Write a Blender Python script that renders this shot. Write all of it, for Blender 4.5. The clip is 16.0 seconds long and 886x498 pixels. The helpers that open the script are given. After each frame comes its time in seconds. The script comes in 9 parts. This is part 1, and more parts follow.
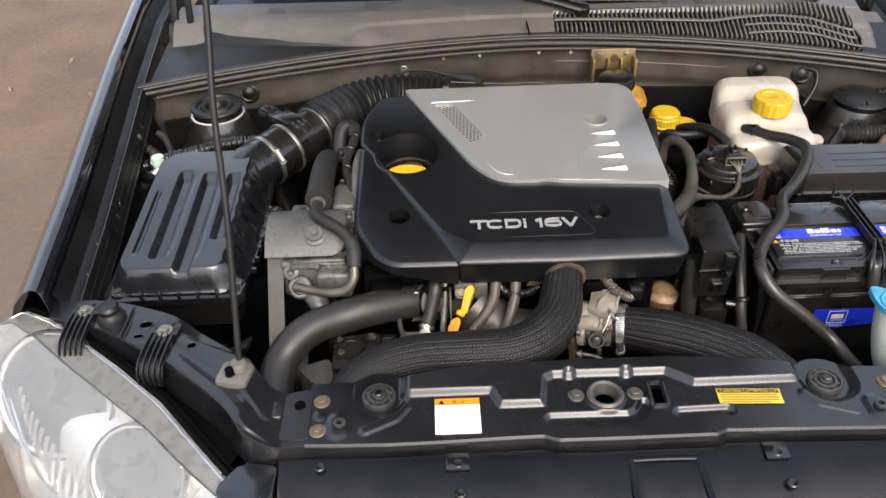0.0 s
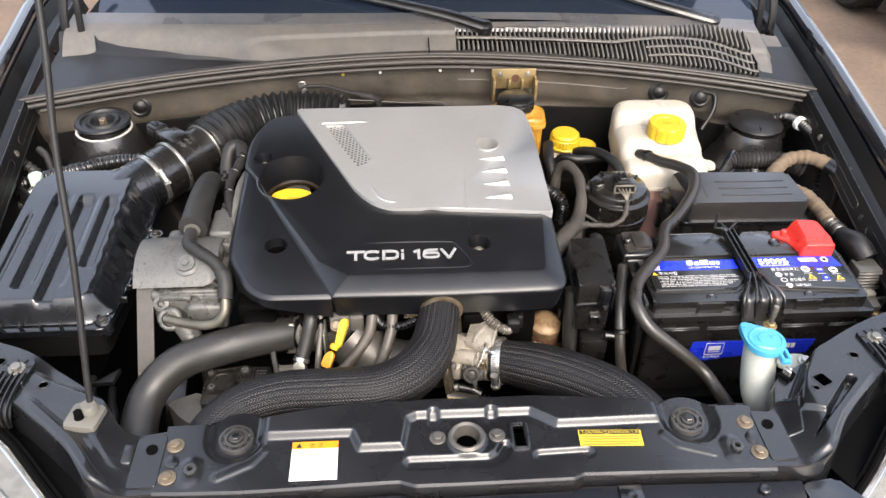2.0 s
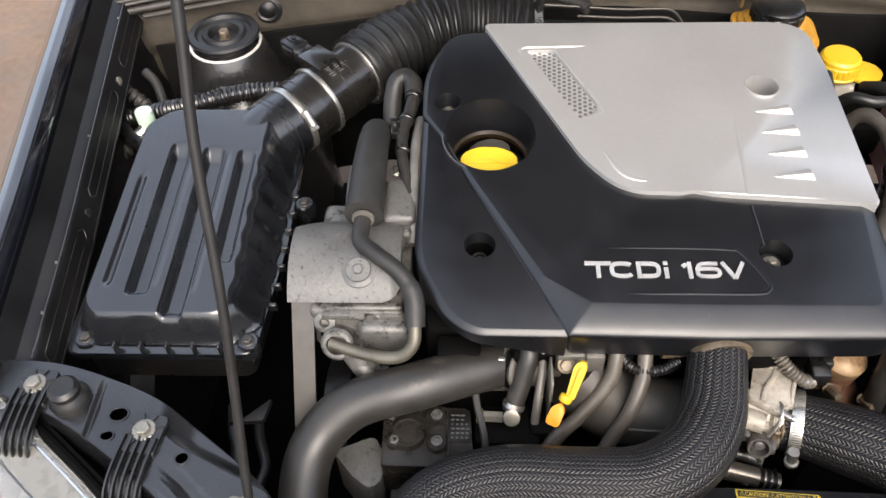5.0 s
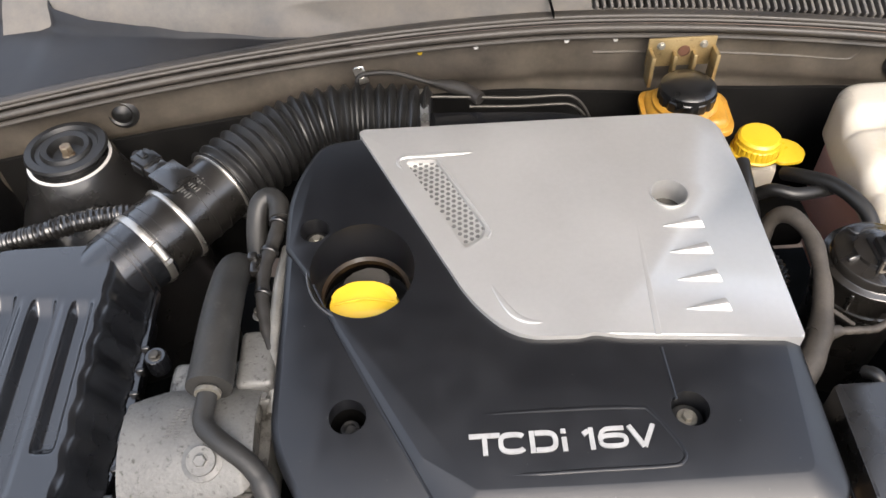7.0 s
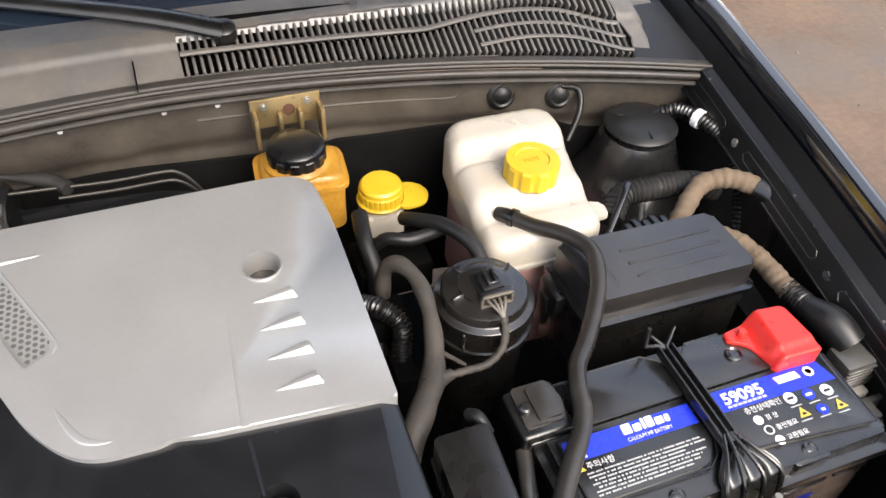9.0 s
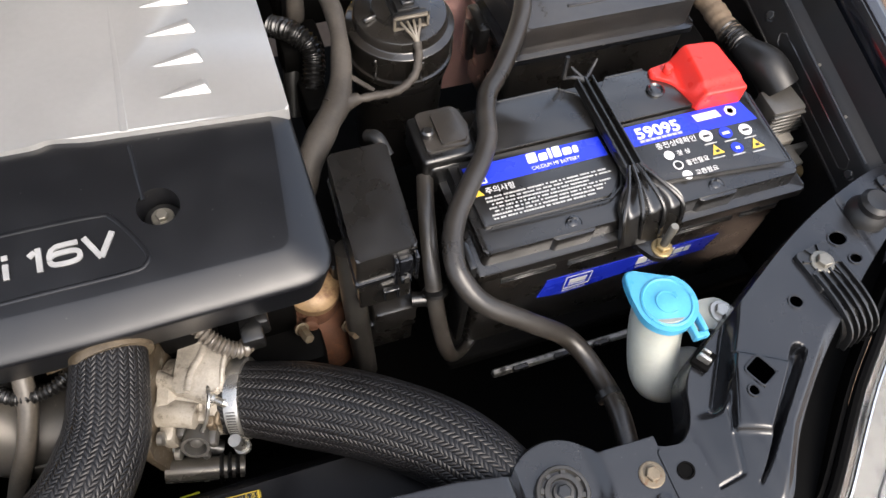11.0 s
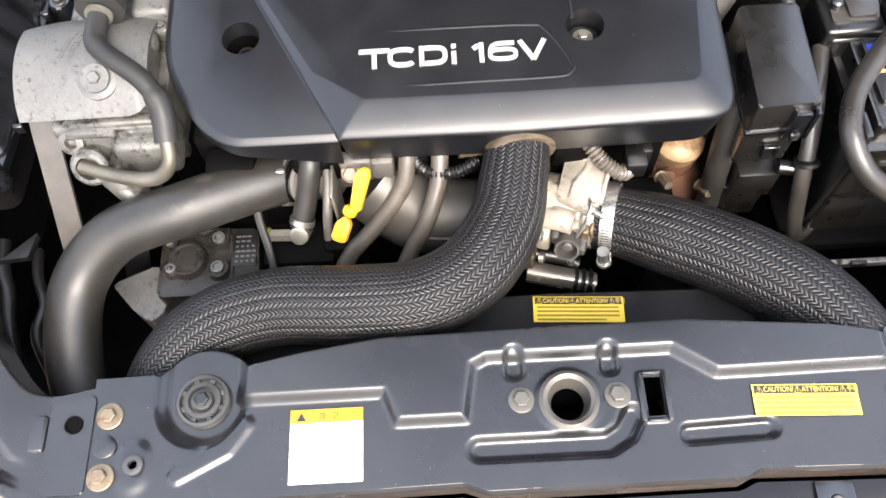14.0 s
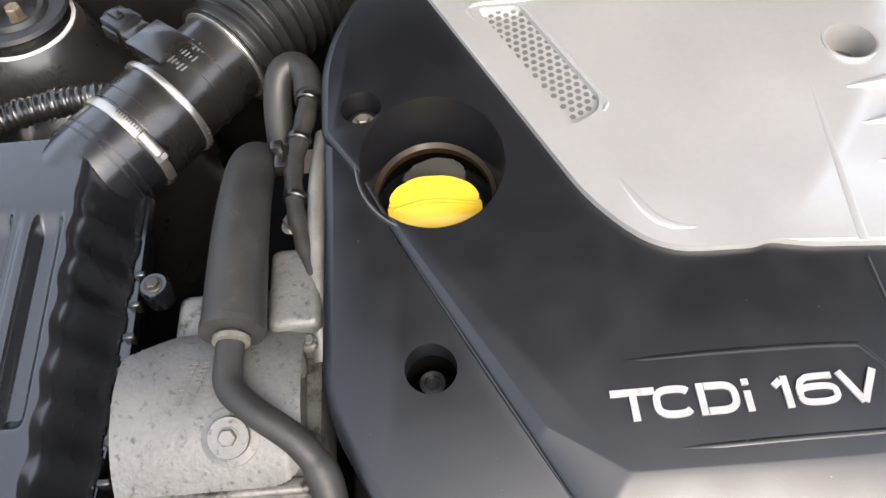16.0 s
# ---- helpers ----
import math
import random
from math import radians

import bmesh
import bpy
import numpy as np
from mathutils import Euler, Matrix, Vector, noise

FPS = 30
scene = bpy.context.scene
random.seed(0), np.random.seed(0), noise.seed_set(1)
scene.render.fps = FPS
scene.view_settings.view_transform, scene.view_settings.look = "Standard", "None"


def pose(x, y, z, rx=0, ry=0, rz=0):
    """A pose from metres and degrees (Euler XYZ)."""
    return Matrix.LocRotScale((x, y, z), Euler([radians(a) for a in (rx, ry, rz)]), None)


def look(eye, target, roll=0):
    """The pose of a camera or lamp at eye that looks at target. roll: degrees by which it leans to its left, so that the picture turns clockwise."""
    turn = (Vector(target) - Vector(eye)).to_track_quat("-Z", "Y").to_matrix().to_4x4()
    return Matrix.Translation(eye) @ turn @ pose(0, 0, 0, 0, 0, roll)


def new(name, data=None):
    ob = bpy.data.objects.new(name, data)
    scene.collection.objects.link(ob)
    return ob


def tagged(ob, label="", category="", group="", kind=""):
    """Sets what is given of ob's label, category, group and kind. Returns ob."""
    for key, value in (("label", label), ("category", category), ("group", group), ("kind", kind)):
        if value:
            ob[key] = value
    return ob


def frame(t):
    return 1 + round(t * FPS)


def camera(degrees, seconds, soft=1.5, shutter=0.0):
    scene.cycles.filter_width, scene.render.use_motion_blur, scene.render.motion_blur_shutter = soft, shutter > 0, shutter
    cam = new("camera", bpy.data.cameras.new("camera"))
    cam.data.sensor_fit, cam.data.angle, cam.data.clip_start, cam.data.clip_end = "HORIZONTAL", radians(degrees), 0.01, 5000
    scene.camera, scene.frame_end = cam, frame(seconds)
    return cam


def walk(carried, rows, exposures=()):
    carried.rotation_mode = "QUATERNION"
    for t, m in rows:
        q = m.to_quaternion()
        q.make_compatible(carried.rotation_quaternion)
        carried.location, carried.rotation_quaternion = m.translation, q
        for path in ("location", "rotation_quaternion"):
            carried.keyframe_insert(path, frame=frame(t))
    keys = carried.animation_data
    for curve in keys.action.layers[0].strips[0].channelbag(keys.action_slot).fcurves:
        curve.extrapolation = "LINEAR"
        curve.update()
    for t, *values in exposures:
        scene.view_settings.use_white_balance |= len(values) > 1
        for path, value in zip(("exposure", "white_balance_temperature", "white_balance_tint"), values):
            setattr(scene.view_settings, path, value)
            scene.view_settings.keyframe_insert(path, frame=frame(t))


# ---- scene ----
cam = camera(58.7, 16.0)
PATH = [
    (0, (-0.211, -0.706, 1.512), (-0.205, 0.882, 0.297), -1.9),
    (0.5, (-0.158, -0.667, 1.532), (-0.033, 0.901, 0.297), 0.9),
    (1, (-0.074, -0.67, 1.554), (0.068, 0.902, 0.325), 1.2),
    (1.5, (-0.07, -0.663, 1.55), (0.062, 0.911, 0.323), 1.2),
    (2, (-0.084, -0.654, 1.548), (0.032, 0.915, 0.313), 1.0),
    (2.5, (-0.088, -0.649, 1.541), (0.006, 0.898, 0.277), 0.7),
    (3, (-0.092, -0.629, 1.526), (-0.054, 0.887, 0.223), -0.4),
    (3.5, (-0.13, -0.584, 1.469), (-0.173, 0.869, 0.095), -1.3),
    (4, (-0.237, -0.475, 1.459), (-0.3, 0.897, 0.005), -1.6),
    (4.2, (-0.285, -0.419, 1.455), (-0.344, 0.933, -0.017), -1.3),
    (6.3, (-0.249, -0.073, 1.428), (-0.361, 1.227, -0.088), -4.9),
    (6.5, (-0.227, -0.057, 1.425), (-0.315, 1.252, -0.084), -4.5),
    (7, (-0.185, -0.039, 1.437), (-0.163, 1.302, -0.047), -2.5),
    (7.5, (-0.126, -0.028, 1.455), (0.033, 1.344, 0.009), -1.0),
    (8, (-0.057, -0.021, 1.454), (0.276, 1.344, 0.03), 0.9),
    (8.5, (-0.015, -0.014, 1.441), (0.507, 1.319, 0.044), 3.3),
    (8.7, (0.008, -0.013, 1.434), (0.558, 1.312, 0.04), 3.1),
    (10.8, (0.123, -0.069, 1.356), (0.6, 0.876, -0.341), 8.0),
    (11, (0.114, -0.077, 1.354), (0.567, 0.834, -0.368), 8.4),
    (11.5, (0.092, -0.101, 1.348), (0.479, 0.74, -0.425), 8.6),
    (12, (0.067, -0.129, 1.353), (0.364, 0.683, -0.451), 6.1),
    (12.5, (0.039, -0.15, 1.345), (0.255, 0.669, -0.467), 2.8),
    (13, (-0.009, -0.165, 1.345), (0.118, 0.683, -0.462), -0.3),
    (13.5, (-0.048, -0.175, 1.343), (0.002, 0.704, -0.453), -2.3),
    (14, (-0.084, -0.169, 1.347), (-0.117, 0.72, -0.444), -5.2),
    (14.5, (-0.12, -0.155, 1.347), (-0.231, 0.732, -0.443), -7.8),
    (15, (-0.137, -0.112, 1.320), (-0.280, 0.842, -0.432), -7.8),
    (15.5, (-0.168, -0.035, 1.294), (-0.322, 1.042, -0.384), -7.5),
    (16, (-0.264, 0.116, 1.258), (-0.256, 1.247, -0.391), -4.6),
]
walk(cam, [(t, look(eye, target, roll)) for t, eye, target, roll in PATH], exposures=[(0.0, 1.0), (0.5, 1.38), (1.0, 1.52), (1.5, 1.6), (2.5, 1.62), (3.5, 1.46), (4.0, 1.4), (6.5, 1.68), (7.0, 1.55), (7.5, 1.45), (8.5, 1.42), (11.0, 1.4), (11.5, 1.48), (12.0, 1.82), (12.5, 2.13), (13.5, 2.36), (14.5, 2.38), (15.0, 2.16), (15.5, 2.04), (16.0, 1.8)])

# ---------------------------------------------------------------- world, sun
world = bpy.data.worlds.new("sky")
scene.world = world
world.use_nodes = True
wn = world.node_tree
sky = wn.nodes.new("ShaderNodeTexSky")
sky.sky_type, sky.sun_disc = "NISHITA", False
SUN_EL, SUN_AZ = radians(46), radians(166)      # azimuth clockwise from +y
sky.sun_elevation, sky.sun_rotation = SUN_EL, SUN_AZ
sky.dust_density, sky.air_density, sky.ozone_density = 6.0, 0.9, 1.0
# thin bright cloud over the whole sky
where = wn.nodes.new("ShaderNodeTexCoord")
cloud = wn.nodes.new("ShaderNodeTexNoise")
cloud.inputs["Scale"].default_value, cloud.inputs["Detail"].default_value = 2.2, 5
wn.links.new(where.outputs["Generated"], cloud.inputs["Vector"])
cover_part = wn.nodes.new("ShaderNodeMapRange")
cover_part.inputs["From Min"].default_value, cover_part.inputs["From Max"].default_value = 0.36, 0.62
cover_part.inputs["To Min"].default_value, cover_part.inputs["To Max"].default_value = 0.15, 0.62
wn.links.new(cloud.outputs["Fac"], cover_part.inputs["Value"])
hazy = wn.nodes.new("ShaderNodeMix")
hazy.data_type = "RGBA"
wn.links.new(cover_part.outputs[0], hazy.inputs["Factor"])
wn.links.new(sky.outputs[0], hazy.inputs["A"])
hazy.inputs["B"].default_value = (5.72, 6.1, 6.95, 1)
wn.links.new(hazy.outputs["Result"], wn.nodes["Background"].inputs[0])
wn.nodes["Background"].inputs[1].default_value = 0.15
sun = new("sun", bpy.data.lights.new("sun", "SUN"))
sun.data.energy, sun.data.angle, sun.data.color = 1.5, radians(40), (1.0, 0.92, 0.845)
SUN_DIR = Vector((math.sin(SUN_AZ) * math.cos(SUN_EL), math.cos(SUN_AZ) * math.cos(SUN_EL), math.sin(SUN_EL)))
sun.matrix_world = look(SUN_DIR * 10, (0, 0, 0))


# ---------------------------------------------------------------- materials
def material(name, colour, rough=0.5, metal=0.0, vary=0.15, scale=30.0, bump=0.0, bump_scale=400.0, spec=0.5,
             coat=0.0, coat_rough=0.08, dust=0.0, dust_colour=(0.30, 0.25, 0.19), stain=None, trans=0.0, rough_vary=0.12, sss=0.0, random_tone=0.0, specks=None):
    """A surface with two scales of variation, fine relief and dust."""
    m = bpy.data.materials.new(name)
    m.use_nodes = True
    nt = m.node_tree
    n, l = nt.nodes, nt.links
    b = n["Principled BSDF"]
    tc = n.new("ShaderNodeTexCoord")
    big = n.new("ShaderNodeTexNoise")
    big.inputs["Scale"].default_value, big.inputs["Detail"].default_value = scale, 6
    fine = n.new("ShaderNodeTexNoise")
    fine.inputs["Scale"].default_value, fine.inputs["Detail"].default_value = scale * 12, 4
    for t in (big, fine):
        l.new(tc.outputs["Object"], t.inputs["Vector"])
    add = n.new("ShaderNodeMath")
    add.operation = "MULTIPLY_ADD"
    l.new(fine.outputs["Fac"], add.inputs[0])
    add.inputs[1].default_value = 0.5
    l.new(big.outputs["Fac"], add.inputs[2])
    ramp = n.new("ShaderNodeMapRange")
    ramp.inputs["From Min"].default_value, ramp.inputs["From Max"].default_value = 0.45, 1.05
    ramp.inputs["To Min"].default_value, ramp.inputs["To Max"].default_value = 1 - vary, 1 + vary
    l.new(add.outputs[0], ramp.inputs["Value"])
    hsv = n.new("ShaderNodeHueSaturation")
    hsv.inputs["Color"].default_value = (*colour, 1)
    l.new(ramp.outputs[0], hsv.inputs["Value"])
    out = hsv.outputs[0]
    if random_tone:
        oi = n.new("ShaderNodeObjectInfo")
        rr = n.new("ShaderNodeMapRange")
        rr.inputs["To Min"].default_value, rr.inputs["To Max"].default_value = 1 - random_tone, 1 + random_tone
        l.new(oi.outputs["Random"], rr.inputs["Value"])
        h2 = n.new("ShaderNodeHueSaturation")
        l.new(out, h2.inputs["Color"])
        l.new(rr.outputs[0], h2.inputs["Value"])
        out = h2.outputs[0]
    if stain:
        sn = n.new("ShaderNodeTexNoise")
        sn.inputs["Scale"].default_value, sn.inputs["Detail"].default_value = stain[1], 8
        sn.inputs["Roughness"].default_value = 0.7
        l.new(tc.outputs["Object"], sn.inputs["Vector"])
        sr = n.new("ShaderNodeMapRange")
        sr.inputs["From Min"].default_value, sr.inputs["From Max"].default_value = stain[2], stain[2] + 0.12
        l.new(sn.outputs["Fac"], sr.inputs["Value"])
        sx = n.new("ShaderNodeMix")
        sx.data_type = "RGBA"
        l.new(sr.outputs[0], sx.inputs["Factor"])
        l.new(out, sx.inputs["A"])
        sx.inputs["B"].default_value = (*stain[0], 1)
        out = sx.outputs["Result"]
    rv = n.new("ShaderNodeMapRange")
    rv.inputs["From Min"].default_value, rv.inputs["From Max"].default_value = 0.3, 0.7
    rv.inputs["To Min"].default_value, rv.inputs["To Max"].default_value = max(0.02, rough - rough_vary), min(1, rough + rough_vary)
    l.new(big.outputs["Fac"], rv.inputs["Value"])
    l.new(rv.outputs[0], b.inputs["Roughness"])
    if dust:
        dn = n.new("ShaderNodeTexNoise")
        dn.inputs["Scale"].default_value, dn.inputs["Detail"].default_value = 9, 10
        dn.inputs["Roughness"].default_value = 0.75
        l.new(tc.outputs["Object"], dn.inputs["Vector"])
        dr = n.new("ShaderNodeMapRange")
        dr.inputs["From Min"].default_value, dr.inputs["From Max"].default_value = 0.35, 0.75
        dr.inputs["To Max"].default_value = dust
        l.new(dn.outputs["Fac"], dr.inputs["Value"])
        dx = n.new("ShaderNodeMix")
        dx.data_type = "RGBA"
        l.new(dr.outputs[0], dx.inputs["Factor"])
        l.new(out, dx.inputs["A"])
        dx.inputs["B"].default_value = (*dust_colour, 1)
        out = dx.outputs["Result"]
    if specks:
        pn = n.new("ShaderNodeTexNoise")
        pn.inputs["Scale"].default_value, pn.inputs["Detail"].default_value = specks[1], 2
        l.new(tc.outputs["Object"], pn.inputs["Vector"])
        pr = n.new("ShaderNodeMapRange")
        pr.inputs["From Min"].default_value, pr.inputs["From Max"].default_value = specks[2], specks[2] + 0.03
        pr.inputs["To Max"].default_value = specks[0]
        l.new(pn.outputs["Fac"], pr.inputs["Value"])
        px = n.new("ShaderNodeMix")
        px.data_type = "RGBA"
        l.new(pr.outputs[0], px.inputs["Factor"])
        l.new(out, px.inputs["A"])
        px.inputs["B"].default_value = (0.42, 0.40, 0.37, 1)
        out = px.outputs["Result"]
    l.new(out, b.inputs["Base Color"])
    b.inputs["Metallic"].default_value = metal
    b.inputs["Specular IOR Level"].default_value = spec
    b.inputs["Coat Weight"].default_value = coat
    b.inputs["Coat Roughness"].default_value = coat_rough
    b.inputs["Transmission Weight"].default_value = trans
    if sss:
        b.inputs["Subsurface Weight"].default_value = sss
        b.inputs["Subsurface Radius"].default_value = (0.02, 0.018, 0.014)
    if bump:
        bn = n.new("ShaderNodeTexNoise")
        bn.inputs["Scale"].default_value, bn.inputs["Detail"].default_value = bump_scale, 3
        l.new(tc.outputs["Object"], bn.inputs["Vector"])
        bp = n.new("ShaderNodeBump")
        bp.inputs["Strength"].default_value, bp.inputs["Distance"].default_value = bump, 0.0008
        l.new(bn.outputs["Fac"], bp.inputs["Height"])
        l.new(bp.outputs[0], b.inputs["Normal"])
    return m


def braided(name, columns, pitch):
    """Woven sleeve: columns of slanted strands round the hose, on the tube's own coordinates."""
    m = material(name, (0.0105, 0.0094, 0.0094), 0.42, spec=0.38, vary=0.3, scale=40, rough_vary=0.06)
    nt = m.node_tree
    n, l = nt.nodes, nt.links
    uv = n.new("ShaderNodeUVMap")
    sep = n.new("ShaderNodeSeparateXYZ")
    l.new(uv.outputs[0], sep.inputs[0])

    def calc(op, a, b=None, c=None):
        k = n.new("ShaderNodeMath")
        k.operation = op
        for i, v in enumerate((a, b, c)):
            if v is None:
                continue
            if isinstance(v, (int, float)):
                k.inputs[i].default_value = v
            else:
                l.new(v, k.inputs[i])
        return k.outputs[0]
    u = calc("MULTIPLY", sep.outputs[0], columns)
    tri = calc("PINGPONG", u, 1.0)                       # 0..1..0: strands slant to and fro
    v = calc("DIVIDE", sep.outputs[1], pitch)
    strand = calc("FRACT", calc("MULTIPLY_ADD", tri, 0.95, v))
    ridge = calc("SINE", calc("MULTIPLY", strand, math.pi))
    column = calc("ABSOLUTE", calc("SINE", calc("MULTIPLY", u, math.pi)))
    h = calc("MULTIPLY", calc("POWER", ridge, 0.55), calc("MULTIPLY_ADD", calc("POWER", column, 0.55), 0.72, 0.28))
    bp = n.new("ShaderNodeBump")
    bp.inputs["Strength"].default_value, bp.inputs["Distance"].default_value = 1.0, 0.0010
    l.new(h, bp.inputs["Height"])
    b = n["Principled BSDF"]
    l.new(bp.outputs[0], b.inputs["Normal"])
    # Gaps between strands fall to near black: their shade is in the colour.
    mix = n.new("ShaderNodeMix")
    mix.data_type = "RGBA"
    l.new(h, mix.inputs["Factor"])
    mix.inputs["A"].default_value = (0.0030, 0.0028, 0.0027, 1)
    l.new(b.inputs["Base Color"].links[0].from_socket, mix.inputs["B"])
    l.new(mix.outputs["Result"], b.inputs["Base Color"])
    return m


M_COVER = material("grained black plastic", (0.0034, 0.0037, 0.0048), 0.38, vary=0.12, bump=0.10, bump_scale=900, dust=0.004, coat=0.26, coat_rough=0.32, rough_vary=0.05, specks=(0.25, 240, 0.765))
M_SILVER = material("silver paint", (0.435, 0.432, 0.42), 0.42, metal=0.62, vary=0.05, scale=14, bump=0.05, bump_scale=1500, dust=0.10, rough_vary=0.05)
M_SATIN = material("satin black panel paint", (0.0070, 0.0073, 0.0085), 0.26, vary=0.3, scale=9, dust=0.024, dust_colour=(0.25, 0.24, 0.22), coat=0.50, coat_rough=0.26, bump=0.05, bump_scale=240, specks=(0.25, 330, 0.755))
M_PAINT = material("black car paint", (0.006, 0.007, 0.010), 0.12, vary=0.1, coat=1.0, dust=0.010, spec=0.9, rough_vary=0.05)
M_BLACK = material("moulded black plastic", (0.0042, 0.0042, 0.0042), 0.36, vary=0.2, bump=0.12, bump_scale=600, dust=0.008, coat=0.5, coat_rough=0.24)
M_LID = material("semi-gloss black plastic", (0.0042, 0.0047, 0.006), 0.24, vary=0.15, scale=18, bump=0.06, bump_scale=500, dust=0.008, coat=1.0, coat_rough=0.17, rough_vary=0.06)
# Darker than grime alone; the shade of deep gaps is in this colour.
M_DEEP = material("grimy black with bay shade", (0.0016, 0.0015, 0.0014), 0.7, vary=0.3, spec=0.06)
M_RUBBER = material("dusty black rubber", (0.0085, 0.0085, 0.0085), 0.42, vary=0.25, bump=0.15, bump_scale=250, dust=0.012, spec=0.4)
M_GREYRUBBER = material("greyed rubber hose", (0.0125, 0.012, 0.0108), 0.46, vary=0.4, scale=22, bump=0.25, bump_scale=220, dust=0.05, stain=((0.042, 0.036, 0.029), 26, 0.60))
M_COWL = material("weathered grey plastic", (0.078, 0.076, 0.074), 0.50, vary=0.14, scale=7, bump=0.12, bump_scale=500, dust=0.30, spec=0.35, stain=((0.10, 0.095, 0.088), 5, 0.55))
M_WALL = material("dusty firewall panel", (0.034, 0.029, 0.024), 0.42, vary=0.3, scale=8, dust=0.5, dust_colour=(0.17, 0.145, 0.112), stain=((0.022, 0.019, 0.016), 7, 0.58))
M_MATT = material("matt worn hose rubber", (0.015, 0.0150, 0.0145), 0.52, vary=0.35, scale=30, bump=0.35, bump_scale=190, dust=0.03, spec=0.35, stain=((0.034, 0.032, 0.029), 60, 0.60))
M_BRONZE = material("heat-browned metal", (0.25, 0.165, 0.085), 0.55, metal=0.25, vary=0.35, scale=30, bump=0.2, bump_scale=150, stain=((0.10, 0.045, 0.02), 40, 0.5))
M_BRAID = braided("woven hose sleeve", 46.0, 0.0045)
M_BOLT = material("plated steel screw", (0.24, 0.225, 0.19), 0.38, metal=0.7, vary=0.25)
M_WORN = material("worn bare steel edge", (0.30, 0.29, 0.27), 0.45, metal=0.6, vary=0.4, scale=30, stain=((0.03, 0.028, 0.025), 45, 0.50))
M_STEEL = material("bright steel", (0.46, 0.445, 0.41), 0.32, metal=0.9, vary=0.15, dust=0.1)
M_CAST = material("cast aluminium", (0.100, 0.099, 0.095), 0.50, metal=0.3, vary=0.30, scale=24, bump=0.7, bump_scale=240, dust=0.25, dust_colour=(0.060, 0.055, 0.047), stain=((0.024, 0.022, 0.019), 150, 0.56))
M_OILY = material("oily pitted casting", (0.125, 0.122, 0.112), 0.46, metal=0.3, vary=0.45, scale=44, bump=0.8, bump_scale=200, dust=0.45, dust_colour=(0.022, 0.018, 0.013), stain=((0.010, 0.008, 0.006), 60, 0.50))
M_ORANGETAB = material("orange-yellow plastic", (0.62, 0.24, 0.008), 0.40, vary=0.08, bump=0.06, bump_scale=500)
M_ALU = material("machined aluminium", (0.145, 0.137, 0.122), 0.44, metal=0.45, vary=0.15, bump=0.35, bump_scale=220, dust=0.2, dust_colour=(0.12, 0.085, 0.05), stain=((0.055, 0.038, 0.024), 120, 0.58))
M_RUST = material("rusty cast iron", (0.075, 0.030, 0.014), 0.75, vary=0.35, bump=0.6, bump_scale=180, stain=((0.130, 0.052, 0.020), 40, 0.55))
M_ZINC = material("zinc-plated bolt", (0.16, 0.130, 0.090), 0.5, metal=0.5, vary=0.3, stain=((0.12, 0.06, 0.03), 150, 0.54))
M_YELLOW = material("yellow plastic", (0.54, 0.355, 0.018), 0.38, vary=0.06, bump=0.06, bump_scale=500, stain=((0.42, 0.24, 0.01), 30, 0.66))
M_AMBER = material("amber fluid tank", (0.37, 0.19, 0.024), 0.36, vary=0.35, scale=16, sss=0.25, stain=((0.20, 0.09, 0.015), 14, 0.58))
M_WHITE = material("milky white plastic", (0.42, 0.385, 0.325), 0.36, vary=0.08, scale=15, sss=0.22, stain=((0.43, 0.35, 0.24), 12, 0.60))
M_PINK = material("pink coolant tank", (0.55, 0.33, 0.29), 0.45, vary=0.08, sss=0.3)
M_NECK = material("translucent filler neck", (0.34, 0.35, 0.31), 0.40, vary=0.12, scale=18, sss=0.5, stain=((0.30, 0.31, 0.27), 20, 0.58))
M_CYAN = material("light blue plastic", (0.062, 0.30, 0.47), 0.36, vary=0.14, scale=40, sss=0.2, stain=((0.14, 0.38, 0.50), 50, 0.60))
M_CASE = material("dusty black case plastic", (0.0060, 0.0057, 0.0054), 0.32, vary=0.25, bump=0.08, bump_scale=600, dust=0.022, coat=0.8, coat_rough=0.18)
M_RELAY = material("dust-filmed black lid plastic", (0.0125, 0.0120, 0.0125), 0.38, vary=0.15, scale=12, dust=0.06, coat=0.7, coat_rough=0.22)
M_AIRLID = material("glossy blue-black lid plastic", (0.0060, 0.0068, 0.0085), 0.24, vary=0.25, scale=10, bump=0.05, bump_scale=400, dust=0.012, coat=0.8, coat_rough=0.18, spec=0.5)
M_SEAL = material("dusty seal rubber", (0.023, 0.0205, 0.0180), 0.45, vary=0.35, scale=9, bump=0.1, dust=0.09, spec=0.45)
M_FILTER = material("glossy black filter plastic", (0.0075, 0.0068, 0.0060), 0.28, vary=0.25, scale=20, dust=0.03, coat=0.8, coat_rough=0.14)
M_ARCH = material("black inner panel", (0.0045, 0.0045, 0.005), 0.5, vary=0.3, dust=0.012, spec=0.3)
M_TOWER = material("dusty satin black pressing", (0.0100, 0.0100, 0.0102), 0.30, vary=0.25, scale=8, dust=0.020, coat=1.0, coat_rough=0.14, spec=0.6)
M_RED = material("red plastic", (0.62, 0.028, 0.02), 0.35, vary=0.06)
M_BLUE = material("blue print", (0.012, 0.030, 0.50), 0.30, vary=0.03)
M_PAPER = material("white print", (0.70, 0.69, 0.665), 0.5, vary=0.03)
M_STICKY = material("yellow label", (0.64, 0.45, 0.04), 0.4, vary=0.06, coat=0.9, coat_rough=0.22)
M_ORANGE = material("orange label band", (0.66, 0.25, 0.012), 0.4, vary=0.04)
